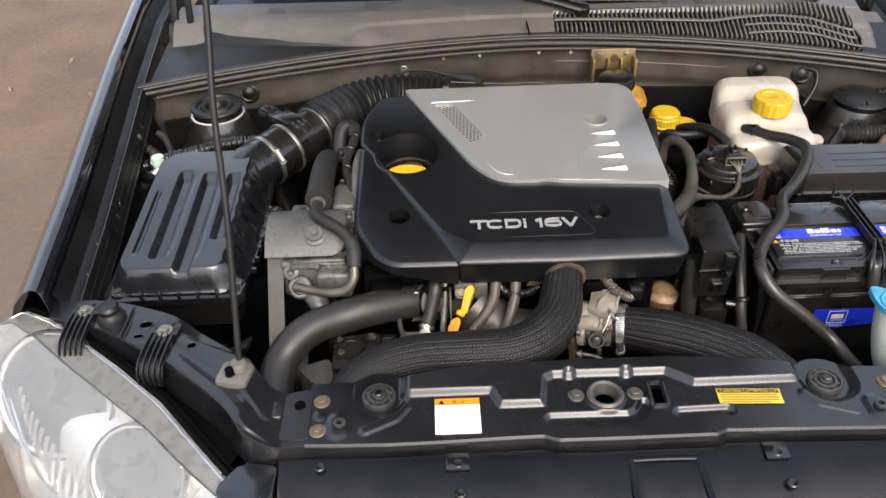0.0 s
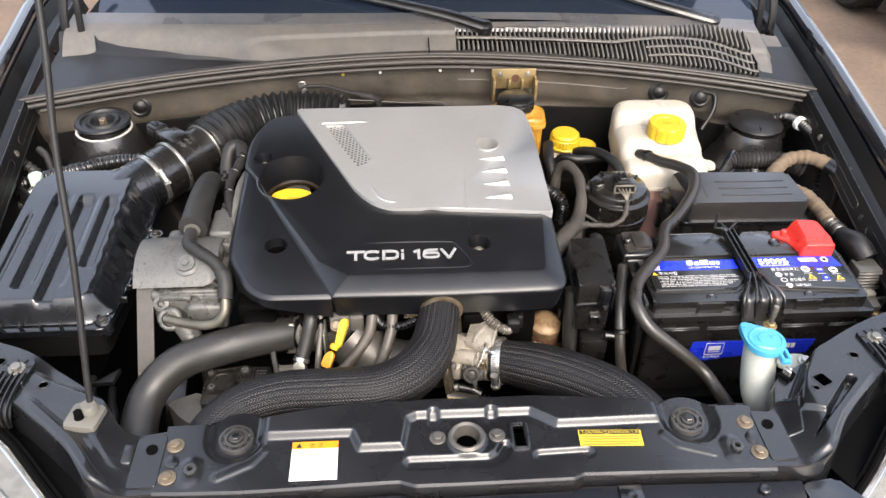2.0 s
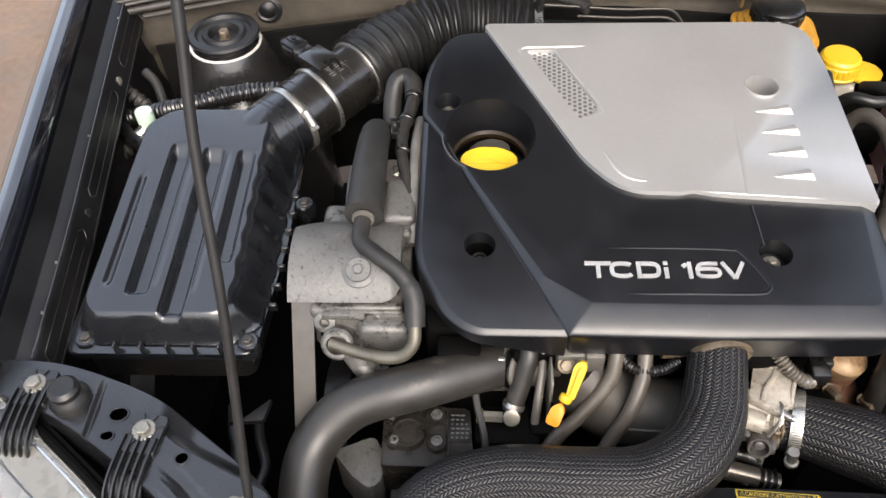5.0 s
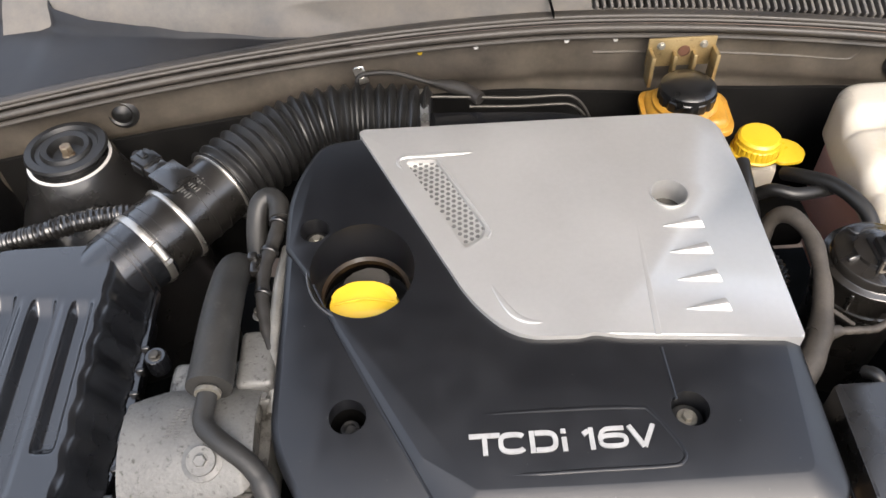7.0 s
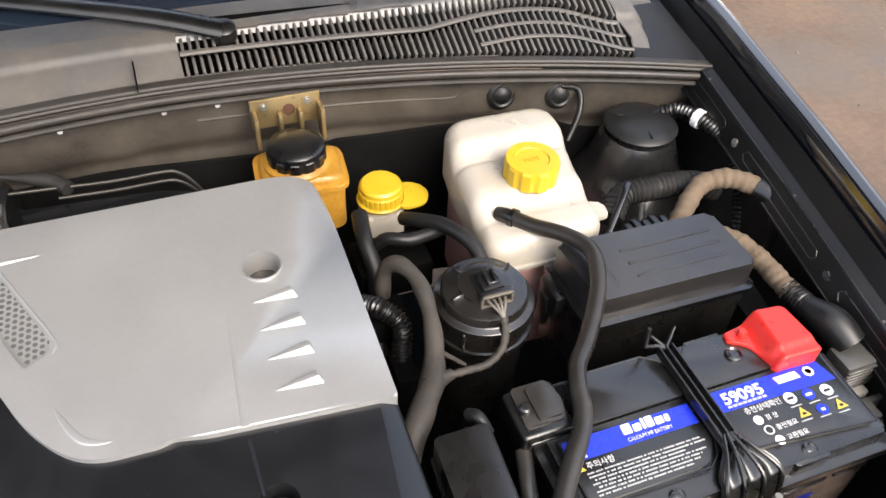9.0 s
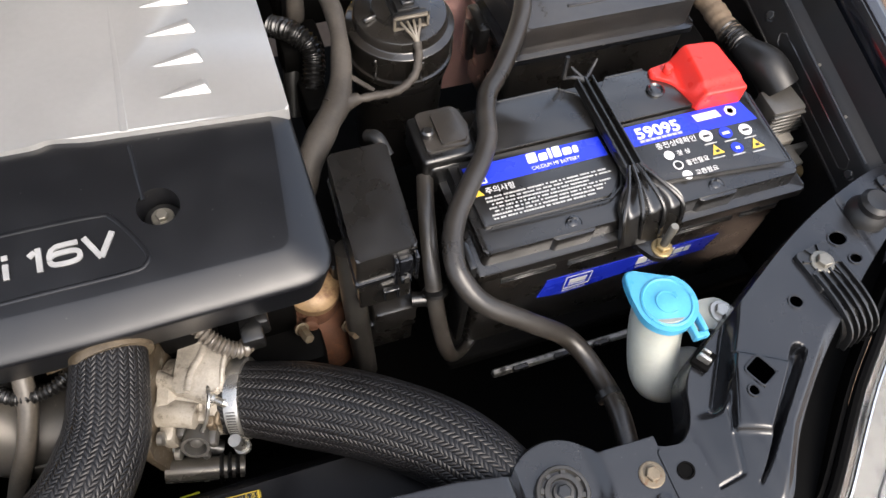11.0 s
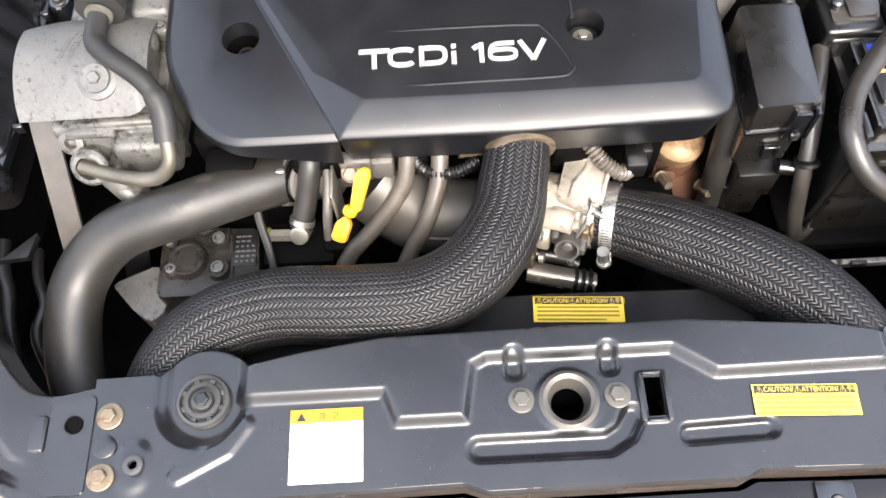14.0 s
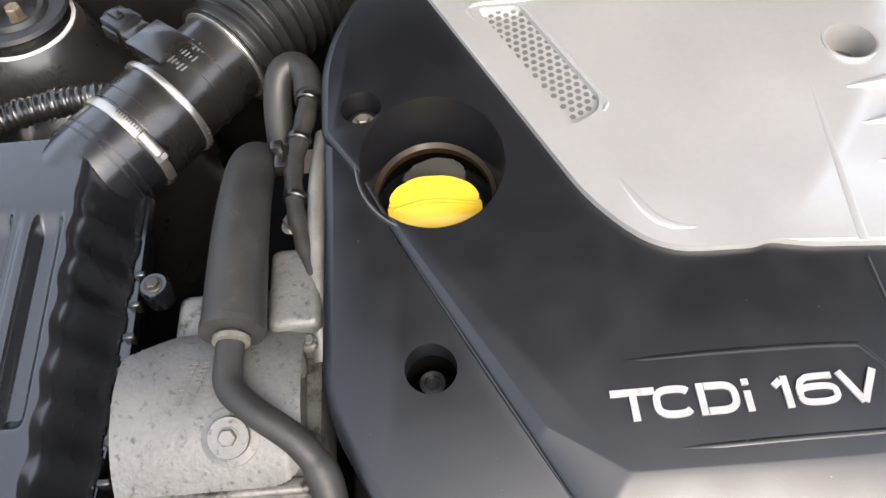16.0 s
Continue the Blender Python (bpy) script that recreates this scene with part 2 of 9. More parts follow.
M_INK = material("black print", (0.012, 0.012, 0.012), 0.5)
M_GREENPL = material("pale green plastic", (0.44, 0.58, 0.46), 0.4, vary=0.05)
M_TAN = material("tan loom tape", (0.135, 0.097, 0.062), 0.85, vary=0.3, bump=0.8, bump_scale=220, stain=((0.08, 0.06, 0.045), 60, 0.58))
M_TAPE = material("black loom tape", (0.015, 0.0145, 0.014), 0.55, vary=0.35, bump=0.8, bump_scale=180, dust=0.06, spec=0.35)
M_BRASS = material("gold passivated steel", (0.30, 0.225, 0.11), 0.42, metal=0.7, vary=0.25, stain=((0.10, 0.06, 0.028), 70, 0.58))
M_LAMPBACK = material("silvered lamp bowl", (0.76, 0.755, 0.735), 0.22, metal=0.80, vary=0.03, scale=20, rough_vary=0.03)
M_PANEL = material("dull black panel plastic", (0.0030, 0.0035, 0.0055), 0.30, vary=0.25, scale=15, bump=0.05, dust=0.006, spec=0.28, specks=(0.2, 300, 0.76))
M_CHROME = material("chrome reflector", (0.70, 0.71, 0.72), 0.16, metal=1.0, vary=0.02, rough_vary=0.03)
M_SOIL = material("bare brown earth", (0.125, 0.085, 0.058), 0.95, vary=0.35, scale=3.0, bump=0.8, bump_scale=60, stain=((0.105, 0.092, 0.080), 0.45, 0.52))
M_BUMPER = material("light silver car paint", (0.50, 0.52, 0.54), 0.25, metal=0.4, vary=0.05, coat=0.5)


def glass(name, tint=(1, 1, 1), rough=0.03, trans=1.0, ior=1.45):
    m = material(name, tint, rough, vary=0.02, trans=trans, rough_vary=0.02)
    m.node_tree.nodes["Principled BSDF"].inputs["IOR"].default_value = ior
    return m


M_LENS = glass("hazy lamp lens", (0.90, 0.91, 0.90), 0.05, trans=0.94)
M_WINDOW = material("tinted windscreen", (0.010, 0.016, 0.028), 0.06, vary=0.05, coat=1.0, rough_vary=0.03, dust=0.02)


# ---------------------------------------------------------------- mesh tools
def part(name, bm, mat, parent=None, label="", sharp=38, at=None):
    """Links a bmesh as one mesh object under a thing or a part."""
    me = bpy.data.meshes.new(name)
    bm.normal_update()
    bm.to_mesh(me)
    bm.free()
    me.materials.append(mat)
    me.shade_smooth()
    me.set_sharp_from_angle(angle=radians(sharp))
    ob = new(name, me)
    if at is not None:
        ob.matrix_world = at
    if parent is not None:
        ob.parent = parent
        if parent.type == "EMPTY" or parent.parent is not None or parent.matrix_world != Matrix():
            ob.matrix_parent_inverse = Matrix()
    if label:
        tagged(ob, label)
    return ob


def thing(name, label, category, group="", kind=""):
    """An Empty at the origin that parents the parts of one thing; its parts are built in world coordinates."""
    return tagged(new(name), label, category, group, kind)


def box(c, s, bevel=0.003, seg=2, rz=0.0, taper=0.0, bm=None):
    """A bevelled block of centre c and size s; taper narrows the top."""
    bm = bm or bmesh.new()
    made = bmesh.ops.create_cube(bm, size=1)["verts"]
    for v in made:
        k = 1 - taper if v.co.z > 0 else 1
        v.co = Vector((v.co.x * s[0] * k, v.co.y * s[1] * k, v.co.z * s[2]))
    if bevel:
        edges = {e for v in made for e in v.link_edges}
        made = bmesh.ops.bevel(bm, geom=list(edges), offset=min(bevel, min(s) * 0.45), segments=seg, profile=0.5, affect="EDGES")["verts"]
        made = list({v for v in made})
    m = pose(*c, 0, 0, rz)
    faces = {f for v in made for f in v.link_faces}
    for v in {v for f in faces for v in f.verts}:
        v.co = m @ v.co
    return bm


def boxes(rows, bevel=0.002, seg=1):
    bm = bmesh.new()
    for c, s in rows:
        box(c, s, bevel, seg, bm=bm)
    return bm


def rounded(points, radius, seg=5):
    """A closed outline with its corners rounded; radius may be one number or one per corner."""
    out, n = [], len(points)
    for i, p in enumerate(points):
        p, a, b = Vector(p), Vector(points[i - 1]), Vector(points[(i + 1) % n])
        r = radius[i] if isinstance(radius, (list, tuple)) else radius
        u, w = (a - p), (b - p)
        d = min(r, u.length * 0.48, w.length * 0.48)
        if d < 1e-5:
            out.append(p)
            continue
        s, e = p + u.normalized() * d, p + w.normalized() * d
        for k in range(seg + 1):
            t = k / seg
            out.append((1 - t) ** 2 * s + 2 * t * (1 - t) * p + t * t * e)
    return out


def dense(outline, step=0.005):
    """The same closed outline with points close together."""
    out = []
    for a, b in zip(outline, outline[1:] + outline[:1]):
        a, b = Vector(a[:2]), Vector(b[:2])
        k = max(1, round((b - a).length / step))
        out += [a.lerp(b, i / k) for i in range(k)]
    return out


def slab(outline, z0, z1, bevel=0.004, seg=3, top=None, bottom_bevel=0.0):
    """An upright prism over a plan outline; top(x, y) may shape its upper face."""
    bm = bmesh.new()
    if sum((b[0] - a[0]) * (b[1] + a[1]) for a, b in zip(outline, outline[1:] + outline[:1])) > 0:
        outline = outline[::-1]
    lo = [bm.verts.new((p[0], p[1], z0(p[0], p[1]) if callable(z0) else z0)) for p in outline]
    hi = [bm.verts.new((p[0], p[1], z1 if top is None else top(p[0], p[1]))) for p in outline]
    bm.faces.new(lo[::-1])
    cap = bm.faces.new(hi)
    n = len(outline)
    for i in range(n):
        bm.faces.new((lo[i], lo[(i + 1) % n], hi[(i + 1) % n], hi[i]))
    if bevel:
        bmesh.ops.bevel(bm, geom=list(cap.edges), offset=bevel, segments=seg, profile=0.5, affect="EDGES", clamp_overlap=True)
    return bm


def pillow(outline, z0, top, r, rings=7, inner=9):
    """A closed moulded body over a plan outline: upright sides, a shoulder of radius r, and a shaped upper face."""
    bm = bmesh.new()
    pts = [Vector((p[0], p[1])) for p in outline]
    if sum((b.x - a.x) * (b.y + a.y) for a, b in zip(pts, pts[1:] + pts[:1])) > 0:
        pts = pts[::-1]
    c = sum(pts, Vector((0, 0))) / len(pts)
    loops = [[bm.verts.new((p.x, p.y, z0)) for p in pts]]
    for k in range(rings + 1):
        a = math.pi / 2 * k / rings
        row = []
        for p in pts:
            d = (p - c).length
            q = c + (p - c) * (1 - r * (1 - math.cos(a)) / d)
            row.append(bm.verts.new((q.x, q.y, top(q.x, q.y) - r * (1 - math.sin(a)))))
        loops.append(row)
    for k in range(1, inner):
        row = []
        for p in pts:
            d = (p - c).length
            q = c + (p - c) * (1 - r / d) * (1 - k / inner)
            row.append(bm.verts.new((q.x, q.y, top(q.x, q.y))))
        loops.append(row)
    n = len(pts)
    for a, b in zip(loops, loops[1:]):
        for i in range(n):
            bm.faces.new((a[i], a[(i + 1) % n], b[(i + 1) % n], b[i]))
    bm.faces.new(loops[0][::-1])
    bm.faces.new(loops[-1])
    bmesh.ops.recalc_face_normals(bm, faces=bm.faces)
    return bm


def lathe(profile, centre=(0, 0, 0), seg=32, axis=None, bm=None, squash=1.0, caps=True):
    """A turned body: profile of (radius, height) from bottom to top, along axis."""
    bm = bm or bmesh.new()
    rot = Vector((0, 0, 1)).rotation_difference(Vector(axis)).to_matrix() if axis else Matrix.Identity(3)
    rings = []
    for r, h in profile:
        if r < 1e-6:
            rings.append([bm.verts.new(Vector(centre) + rot @ Vector((0, 0, h)))])
        else:
            rings.append([bm.verts.new(Vector(centre) + rot @ Vector((r * math.cos(2 * math.pi * k / seg), squash * r * math.sin(2 * math.pi * k / seg), h))) for k in range(seg)])
    for a, b in zip(rings, rings[1:]):
        for k in range(seg):
            j = (k + 1) % seg
            q = [a[k % len(a)], a[j % len(a)], b[j % len(b)], b[k % len(b)]]
            q = [v for i, v in enumerate(q) if v not in q[:i]]
            if len(q) > 2:
                bm.faces.new(q)
    for ring, flip in ((rings[0], True), (rings[-1], False)):
        if caps and len(ring) > 2:
            bm.faces.new(ring[::-1] if flip else ring)
    return bm


def smooth_line(points, steps=8):
    """A curve through the points."""
    p = [Vector(q) for q in points]
    p = [p[0] * 2 - p[1]] + p + [p[-1] * 2 - p[-2]]
    out = []
    for i in range(1, len(p) - 2):
        for k in range(steps):
            t = k / steps
            out.append(0.5 * (2 * p[i] + (p[i + 1] - p[i - 1]) * t + (2 * p[i - 1] - 5 * p[i] + 4 * p[i + 1] - p[i + 2]) * t * t
                              + (3 * p[i] - p[i - 1] - 3 * p[i + 1] + p[i + 2]) * t ** 3))
    return out + [p[-2]]


def tube(points, radius, seg=16, steps=8, ripple=None, bm=None, flat=1.0, cap=True):
    """A hose along a curve; radius a number or f(part of length). ripple = (pitch, depth) for corrugated ones. Keeps u round, v along."""
    bm = bm or bmesh.new()
    line = smooth_line(points, steps)
    if ripple:
        dense, step = [], ripple[0] / 6
        for a, b in zip(line, line[1:]):
            k = max(1, round((b - a).length / step))
            dense += [a.lerp(b, i / k) for i in range(k)]
        line = dense + [line[-1]]
    lengths = [0.0]
    for a, b in zip(line, line[1:]):
        lengths.append(lengths[-1] + (b - a).length)
    total = lengths[-1]
    uv = bm.loops.layers.uv.verify()
    side = None
    rings = []
    for i, p in enumerate(line):
        along = (line[min(i + 1, len(line) - 1)] - line[max(i - 1, 0)]).normalized()
        if side is None:
            side = along.cross(Vector((0, 0, 1)) if abs(along.z) < 0.9 else Vector((0, 1, 0))).normalized()
        side = (side - along * side.dot(along)).normalized()
        up = side.cross(along)
        r = radius(lengths[i] / total) if callable(radius) else radius
        if ripple:
            r += ripple[1] * math.cos(2 * math.pi * lengths[i] / ripple[0])
        rings.append([bm.verts.new(p + side * (r * math.cos(2 * math.pi * k / seg)) + up * (r * flat * math.sin(2 * math.pi * k / seg))) for k in range(seg)])
    for i in range(len(rings) - 1):
        for k in range(seg):
            j = (k + 1) % seg
            f = bm.faces.new((rings[i][k], rings[i][j], rings[i + 1][j], rings[i + 1][k]))
            for loop, (a, b) in zip(f.loops, ((k, i), (k + 1, i), (k + 1, i + 1), (k, i + 1))):
                loop[uv].uv = (a / seg, lengths[b])
    if cap:
        bm.faces.new(rings[0][::-1])
        bm.faces.new(rings[-1])
    bmesh.ops.recalc_face_normals(bm, faces=bm.faces)
    return bm


def carve(ob, cutters):
    """Takes the cutters' shapes out of a part for good."""
    for bm in cutters:
        bmesh.ops.recalc_face_normals(bm, faces=bm.faces)
        me = bpy.data.meshes.new("cut")
        bm.to_mesh(me)
        bm.free()
        c = new("cut", me)
        mod = ob.modifiers.new("cut", "BOOLEAN")
        mod.operation, mod.object, mod.solver = "DIFFERENCE", c, "EXACT"
        bpy.context.view_layer.update()
        done = bpy.data.meshes.new_from_object(ob.evaluated_get(bpy.context.evaluated_depsgraph_get()))
        ob.modifiers.clear()
        old, ob.data = ob.data, done
        bpy.data.meshes.remove(old)
        bpy.data.objects.remove(c)
        bpy.data.meshes.remove(me)
    ob.data.shade_smooth()
    ob.data.set_sharp_from_angle(angle=radians(38))
    return ob


def field(nx, ny, place, keep=None, thick=0.0):
    """A sheet of nx by ny cells: place(s, t) gives its points for s, t in 0..1; keep(centre) leaves cells out."""
    bm = bmesh.new()
    g = [[bm.verts.new(place(i / nx, j / ny)) for j in range(ny + 1)] for i in range(nx + 1)]
    for i in range(nx):
        for j in range(ny):
            q = (g[i][j], g[i + 1][j], g[i + 1][j + 1], g[i][j + 1])
            if keep is None or keep((q[0].co + q[2].co) / 2):
                bm.faces.new(q)
    bmesh.ops.recalc_face_normals(bm, faces=bm.faces)
    if thick:
        bmesh.ops.solidify(bm, geom=bm.faces[:], thickness=thick)
    loose = [v for v in bm.verts if not v.link_faces]
    bmesh.ops.delete(bm, geom=loose, context="VERTS")
    return bm


def write(text, size, at, mat, parent, name="lettering", depth=0.0006, stretch=1.0, bold=0.0, align="LEFT", label="", fit=None):
    """Raised letters in the built-in font, lying in the plane of the pose at."""
    cu = bpy.data.curves.new(name, "FONT")
    cu.body, cu.size, cu.extrude, cu.offset, cu.align_x = text, size, depth, bold, align
    cu.resolution_u = 3
    ob = new(name, cu)
    bpy.context.view_layer.update()
    me = bpy.data.meshes.new_from_object(ob.evaluated_get(bpy.context.evaluated_depsgraph_get()))
    bpy.data.objects.remove(ob)
    bpy.data.curves.remove(cu)
    if fit:
        xs, ys = [v.co.x for v in me.vertices], [v.co.y for v in me.vertices]
        me.transform(Matrix.Translation((-min(xs), -min(ys), 0)))
        me.transform(Matrix.Diagonal((fit[0] / (max(xs) - min(xs)), fit[1] / (max(ys) - min(ys)), 1, 1)))
    me.transform(at @ Matrix.Diagonal((stretch, 1, 1, 1)))
    me.materials.clear()
    me.materials.append(mat)
    o = new(name, me)
    o.parent = parent
    if label:
        tagged(o, label)
    return o


def hexbolt(c, r, mat, parent, name="bolt", axis=None, washer=1.7, h=None, label=""):
    """A hexagon bolt head with its flange."""
    h = h or r * 0.9
    bm = lathe([(r * washer, 0), (r * washer, r * 0.18), (r * washer * 0.92, r * 0.28), (r * 0.9, r * 0.32)], c, 20, axis)
    lathe([(r, r * 0.25), (r, h), (r * 0.86, h * 1.12), (0, h * 1.12)], c, 6, axis, bm)
    return part(name, bm, mat, parent, label, sharp=30)


def bars(rows, z, mat, parent, name="print", depth=0.0004, tilt=None):
    """Flat printed bars: (x0, y0, x1, y1) each."""
    bm = bmesh.new()
    for x0, y0, x1, y1 in rows:
        box(((x0 + x1) / 2, (y0 + y1) / 2, z), (abs(x1 - x0), abs(y1 - y0), depth), 0, bm=bm)
    if tilt is not None:
        bm.transform(tilt)
    return part(name, bm, mat, parent)


def lerp_rows(rows, x):
    """Straight interpolation in sorted rows of (x, value)."""
    if x <= rows[0][0]:
        return rows[0][1]
    for (a, p), (b, q) in zip(rows, rows[1:]):
        if x <= b:
            return p + (q - p) * (x - a) / (b - a)
    return rows[-1][1]


def ease(t):
    t = min(1.0, max(0.0, t))
    return t * t * (3 - 2 * t)


def from_line(x, y, pts):
    """Distance of (x, y) from an open line of plan points."""
    best = 9.0
    for (ax, ay), (bx, by) in zip(pts, pts[1:]):
        dx, dy = bx - ax, by - ay
        t = min(1, max(0, ((x - ax) * dx + (y - ay) * dy) / (dx * dx + dy * dy)))
        best = min(best, math.hypot(x - ax - t * dx, y - ay - t * dy))
    return best




def ribbon(points, width, z0, z1, closed=False):
    """A flat band of a given width along plan points, as a raised stroke."""
    bm = bmesh.new()
    n = len(points)
    rows = []
    for i, p in enumerate(points):
        a = points[(i - 1) % n] if closed or i else p
        b = points[(i + 1) % n] if closed or i < n - 1 else p
        t = Vector((b[0] - a[0], b[1] - a[1])).normalized()
        w = width(i / max(1, n - 1)) if callable(width) else width
        s = Vector((-t.y, t.x)) * (w / 2)
        rows.append([bm.verts.new((p[0] + k * s.x, p[1] + k * s.y, z)) for k, z in ((1, z0), (1, z1), (-1, z1), (-1, z0))])
    for i in range(n if closed else n - 1):
        q, r = rows[i], rows[(i + 1) % n]
        for k in range(4):
            bm.faces.new((q[k], q[(k + 1) % 4], r[(k + 1) % 4], r[k]))
    if not closed:
        bm.faces.new(rows[0][::-1])
        bm.faces.new(rows[-1])
    bmesh.ops.recalc_face_normals(bm, faces=bm.faces)
    return bm


# ---------------------------------------------------------------- ground
ground = tagged(new("ground"), "bare brown earth yard with small stones", "ground", kind="structure")


def earth(s, t):
    x, y = (s - 0.5), (t - 0.5)
    x, y = 400 * x * abs(x) * 2, 400 * y * abs(y) * 2
    h = 0.012 * noise.noise((x * 1.3, y * 1.3, 0)) + 0.006 * noise.noise((x * 7, y * 7, 3))
    return (x, y, h if max(abs(x), abs(y)) < 8 else 0)


bpy.data.objects.remove(ground)
ground = tagged(part("ground", field(140, 140, earth), M_SOIL), "bare brown earth yard with small stones", "ground", kind="structure")
pebbles = bmesh.new()
rng = random.Random(4)
for _ in range(130):
    x, y = rng.choice((-1, 1)) * rng.uniform(0.95, 3.2), rng.uniform(-0.5, 4.0)
    r = rng.choice((0.004, 0.005, 0.006, 0.007, 0.009, 0.013))
    made = bmesh.ops.create_icosphere(pebbles, subdivisions=1, radius=r)["verts"]
    turn = Euler((rng.random() * 3, rng.random() * 3, rng.random() * 6)).to_matrix()
    for v in made:
        v.co = turn @ Vector((v.co.x * rng.uniform(0.7, 1.6), v.co.y, v.co.z * 0.7)) + Vector((x, y, r * 0.3))
M_STONE = material("pale stones", (0.24, 0.185, 0.135), 0.9, vary=0.3)
tagged(part("pebbles", pebbles, M_STONE), "pale small stones scattered on brown earth", "stones", kind="stuff")

# ---------------------------------------------------------------- car body
car = thing("car", "black car with its bonnet open over the engine bay", "car")
PLATE_Z = 0.716


STEP = [(-0.27, 0.014), (-0.150, 0.014), (-0.140, -0.011), (-0.084, -0.011), (-0.076, 0.033), (-0.064, 0.039),
                      (0.088, 0.039), (0.122, 0.016), (0.262, 0.017), (0.285, 0.06)]


def step_line(x):
    return lerp_rows(STEP, x)


GROOVES = [([(-0.074, -0.035), (0.028, -0.035), (0.042, -0.027), (0.050, -0.014)], 0.0075, -0.0030),
           ([(0.093, -0.031), (0.155, -0.029)], 0.0065, -0.0030),
           ([(0.263, -0.006), (0.276, -0.023), (0.318, -0.038)], 0.006, 0.0012),
           ([(-0.264, -0.005), (-0.278, -0.024), (-0.316, -0.043)], 0.006, 0.0012),
           ([(-0.042, 0.028), (-0.042, 0.040)], 0.006, -0.0024), ([(0.036, 0.028), (0.036, 0.040)], 0.006, -0.0024),
           ([(0.346, -0.026), (0.346, -0.042)], 0.011, 0.0012), ([(-0.352, -0.026), (-0.352, -0.042)], 0.011, 0.0012)]


def plate_height(x, y):
    z = PLATE_Z
    if -0.275 < x < 0.275:
        d = math.copysign(from_line(x, y, STEP), y - step_line(x))
        z += 0.0092 * ease(d / 0.0100 + 0.5) * ease((x + 0.275) / 0.012) * ease((0.275 - x) / 0.02)
    for pts, w, h in GROOVES:
        d = from_line(x, y, pts)
        if d < w * 1.9:
            z += 2.1 * h * ease((1.6 - d / w) / 1.0)
    for mx in (-0.300, 0.302):
        d = math.hypot(x - mx, min(0.0, y - 0.018))
        z -= 0.0075 * ease((0.0425 - d) / 0.0140)
    d = math.hypot(x, y)
    z += 0.0022 * ease((0.029 - d) / 0.007)
    z -= 0.006 * ease((0.019 - d) / 0.003)
    z += 0.002 * ease((0.011 - abs(x - 0.069)) / 0.003) * ease((0.022 - abs(y)) / 0.003)
    z += 0.0012 * noise.noise((x * 9, y * 9, 1))
    return z


def plate_front(x):
    return lerp_rows([(-0.40, -0.061), (-0.29, -0.064), (-0.088, -0.060), (-0.069, -0.067), (0.13, -0.066), (0.143, -0.060), (0.40, -0.066)], x)


def plate_back(x):
    b = lerp_rows([(-0.40, 0.040), (-0.26, 0.042), (-0.22, 0.050), (-0.15, 0.060), (0.10, 0.062), (0.22, 0.050), (0.26, 0.042), (0.40, 0.036)], x)
    for mx in (-0.300, 0.302):
        d = abs(x - mx)
        if d < 0.044:
            b = max(b, 0.018 + math.sqrt(0.044 ** 2 - d * d))
    return b


def plate_point(s, t):
    """Across the car by s; t runs from the front flange over the lip and the top to the turned-down back edge."""
    x = -0.392 + 0.784 * s
    y0, y1 = plate_front(x), plate_back(x)
    if t < 0.06:
        k = t / 0.06
        return (x, y0 - 0.003, plate_height(x, y0) - 0.030 + 0.026 * k)
    if t < 0.12:
        k = (t - 0.06) / 0.06
        return (x, y0 - 0.003 * (1 - k) ** 2, plate_height(x, y0) - 0.004 * (1 - k) ** 2)
    if t > 0.95:
        k = (t - 0.95) / 0.05
        return (x, y1 + 0.004 * k, plate_height(x, y1) - 0.022 * k * k)
    k = (t - 0.12) / 0.83
    y = y0 + (y1 - y0) * k
    return (x, y, plate_height(x, y))


def plate_keep(c):
    if math.hypot(c.x, c.y) < 0.0160 and c.z > 0.69:
        return False
    return not (abs(c.x - 0.069) < 0.0068 and abs(c.y) < 0.0165)


support = part("radiator_support", field(440, 130, plate_point, plate_keep, 0.0016), M_SATIN, car, "satin black pressed-steel crossmember over the radiator", sharp=50)
part("latch_ring", lathe([(0.0235, -0.002), (0.0245, 0.003), (0.021, 0.006), (0.0175, 0.004), (0.0145, -0.006), (0.0135, -0.012), (0.0150, -0.012)], (0, 0, PLATE_Z + 0.002), 40, caps=False),
     material("worn grey steel", (0.09, 0.083, 0.073), 0.45, metal=0.5, vary=0.25, dust=0.1), support, "worn grey steel ring of the bonnet latch")
for x in (-0.038, 0.040):
    hexbolt((x, 0.003, PLATE_Z), 0.0068, material("dull bolt", (0.10, 0.094, 0.082), 0.5, metal=0.5), support, "bolt", washer=1.6)
part("slot_rim", boxes([((0.0585, 0, PLATE_Z + 0.002), (0.005, 0.041, 0.006)), ((0.0795, 0, PLATE_Z + 0.002), (0.005, 0.041, 0.006)),
                        ((0.069, 0.0195, PLATE_Z + 0.002), (0.0159, 0.004, 0.006)), ((0.069, -0.0195, PLATE_Z + 0.002), (0.0159, 0.004, 0.006))], 0.002, 2), M_SATIN, support)
# Solid block, near black for the shade below the latch openings.
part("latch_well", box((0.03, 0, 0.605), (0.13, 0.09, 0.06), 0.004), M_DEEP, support)
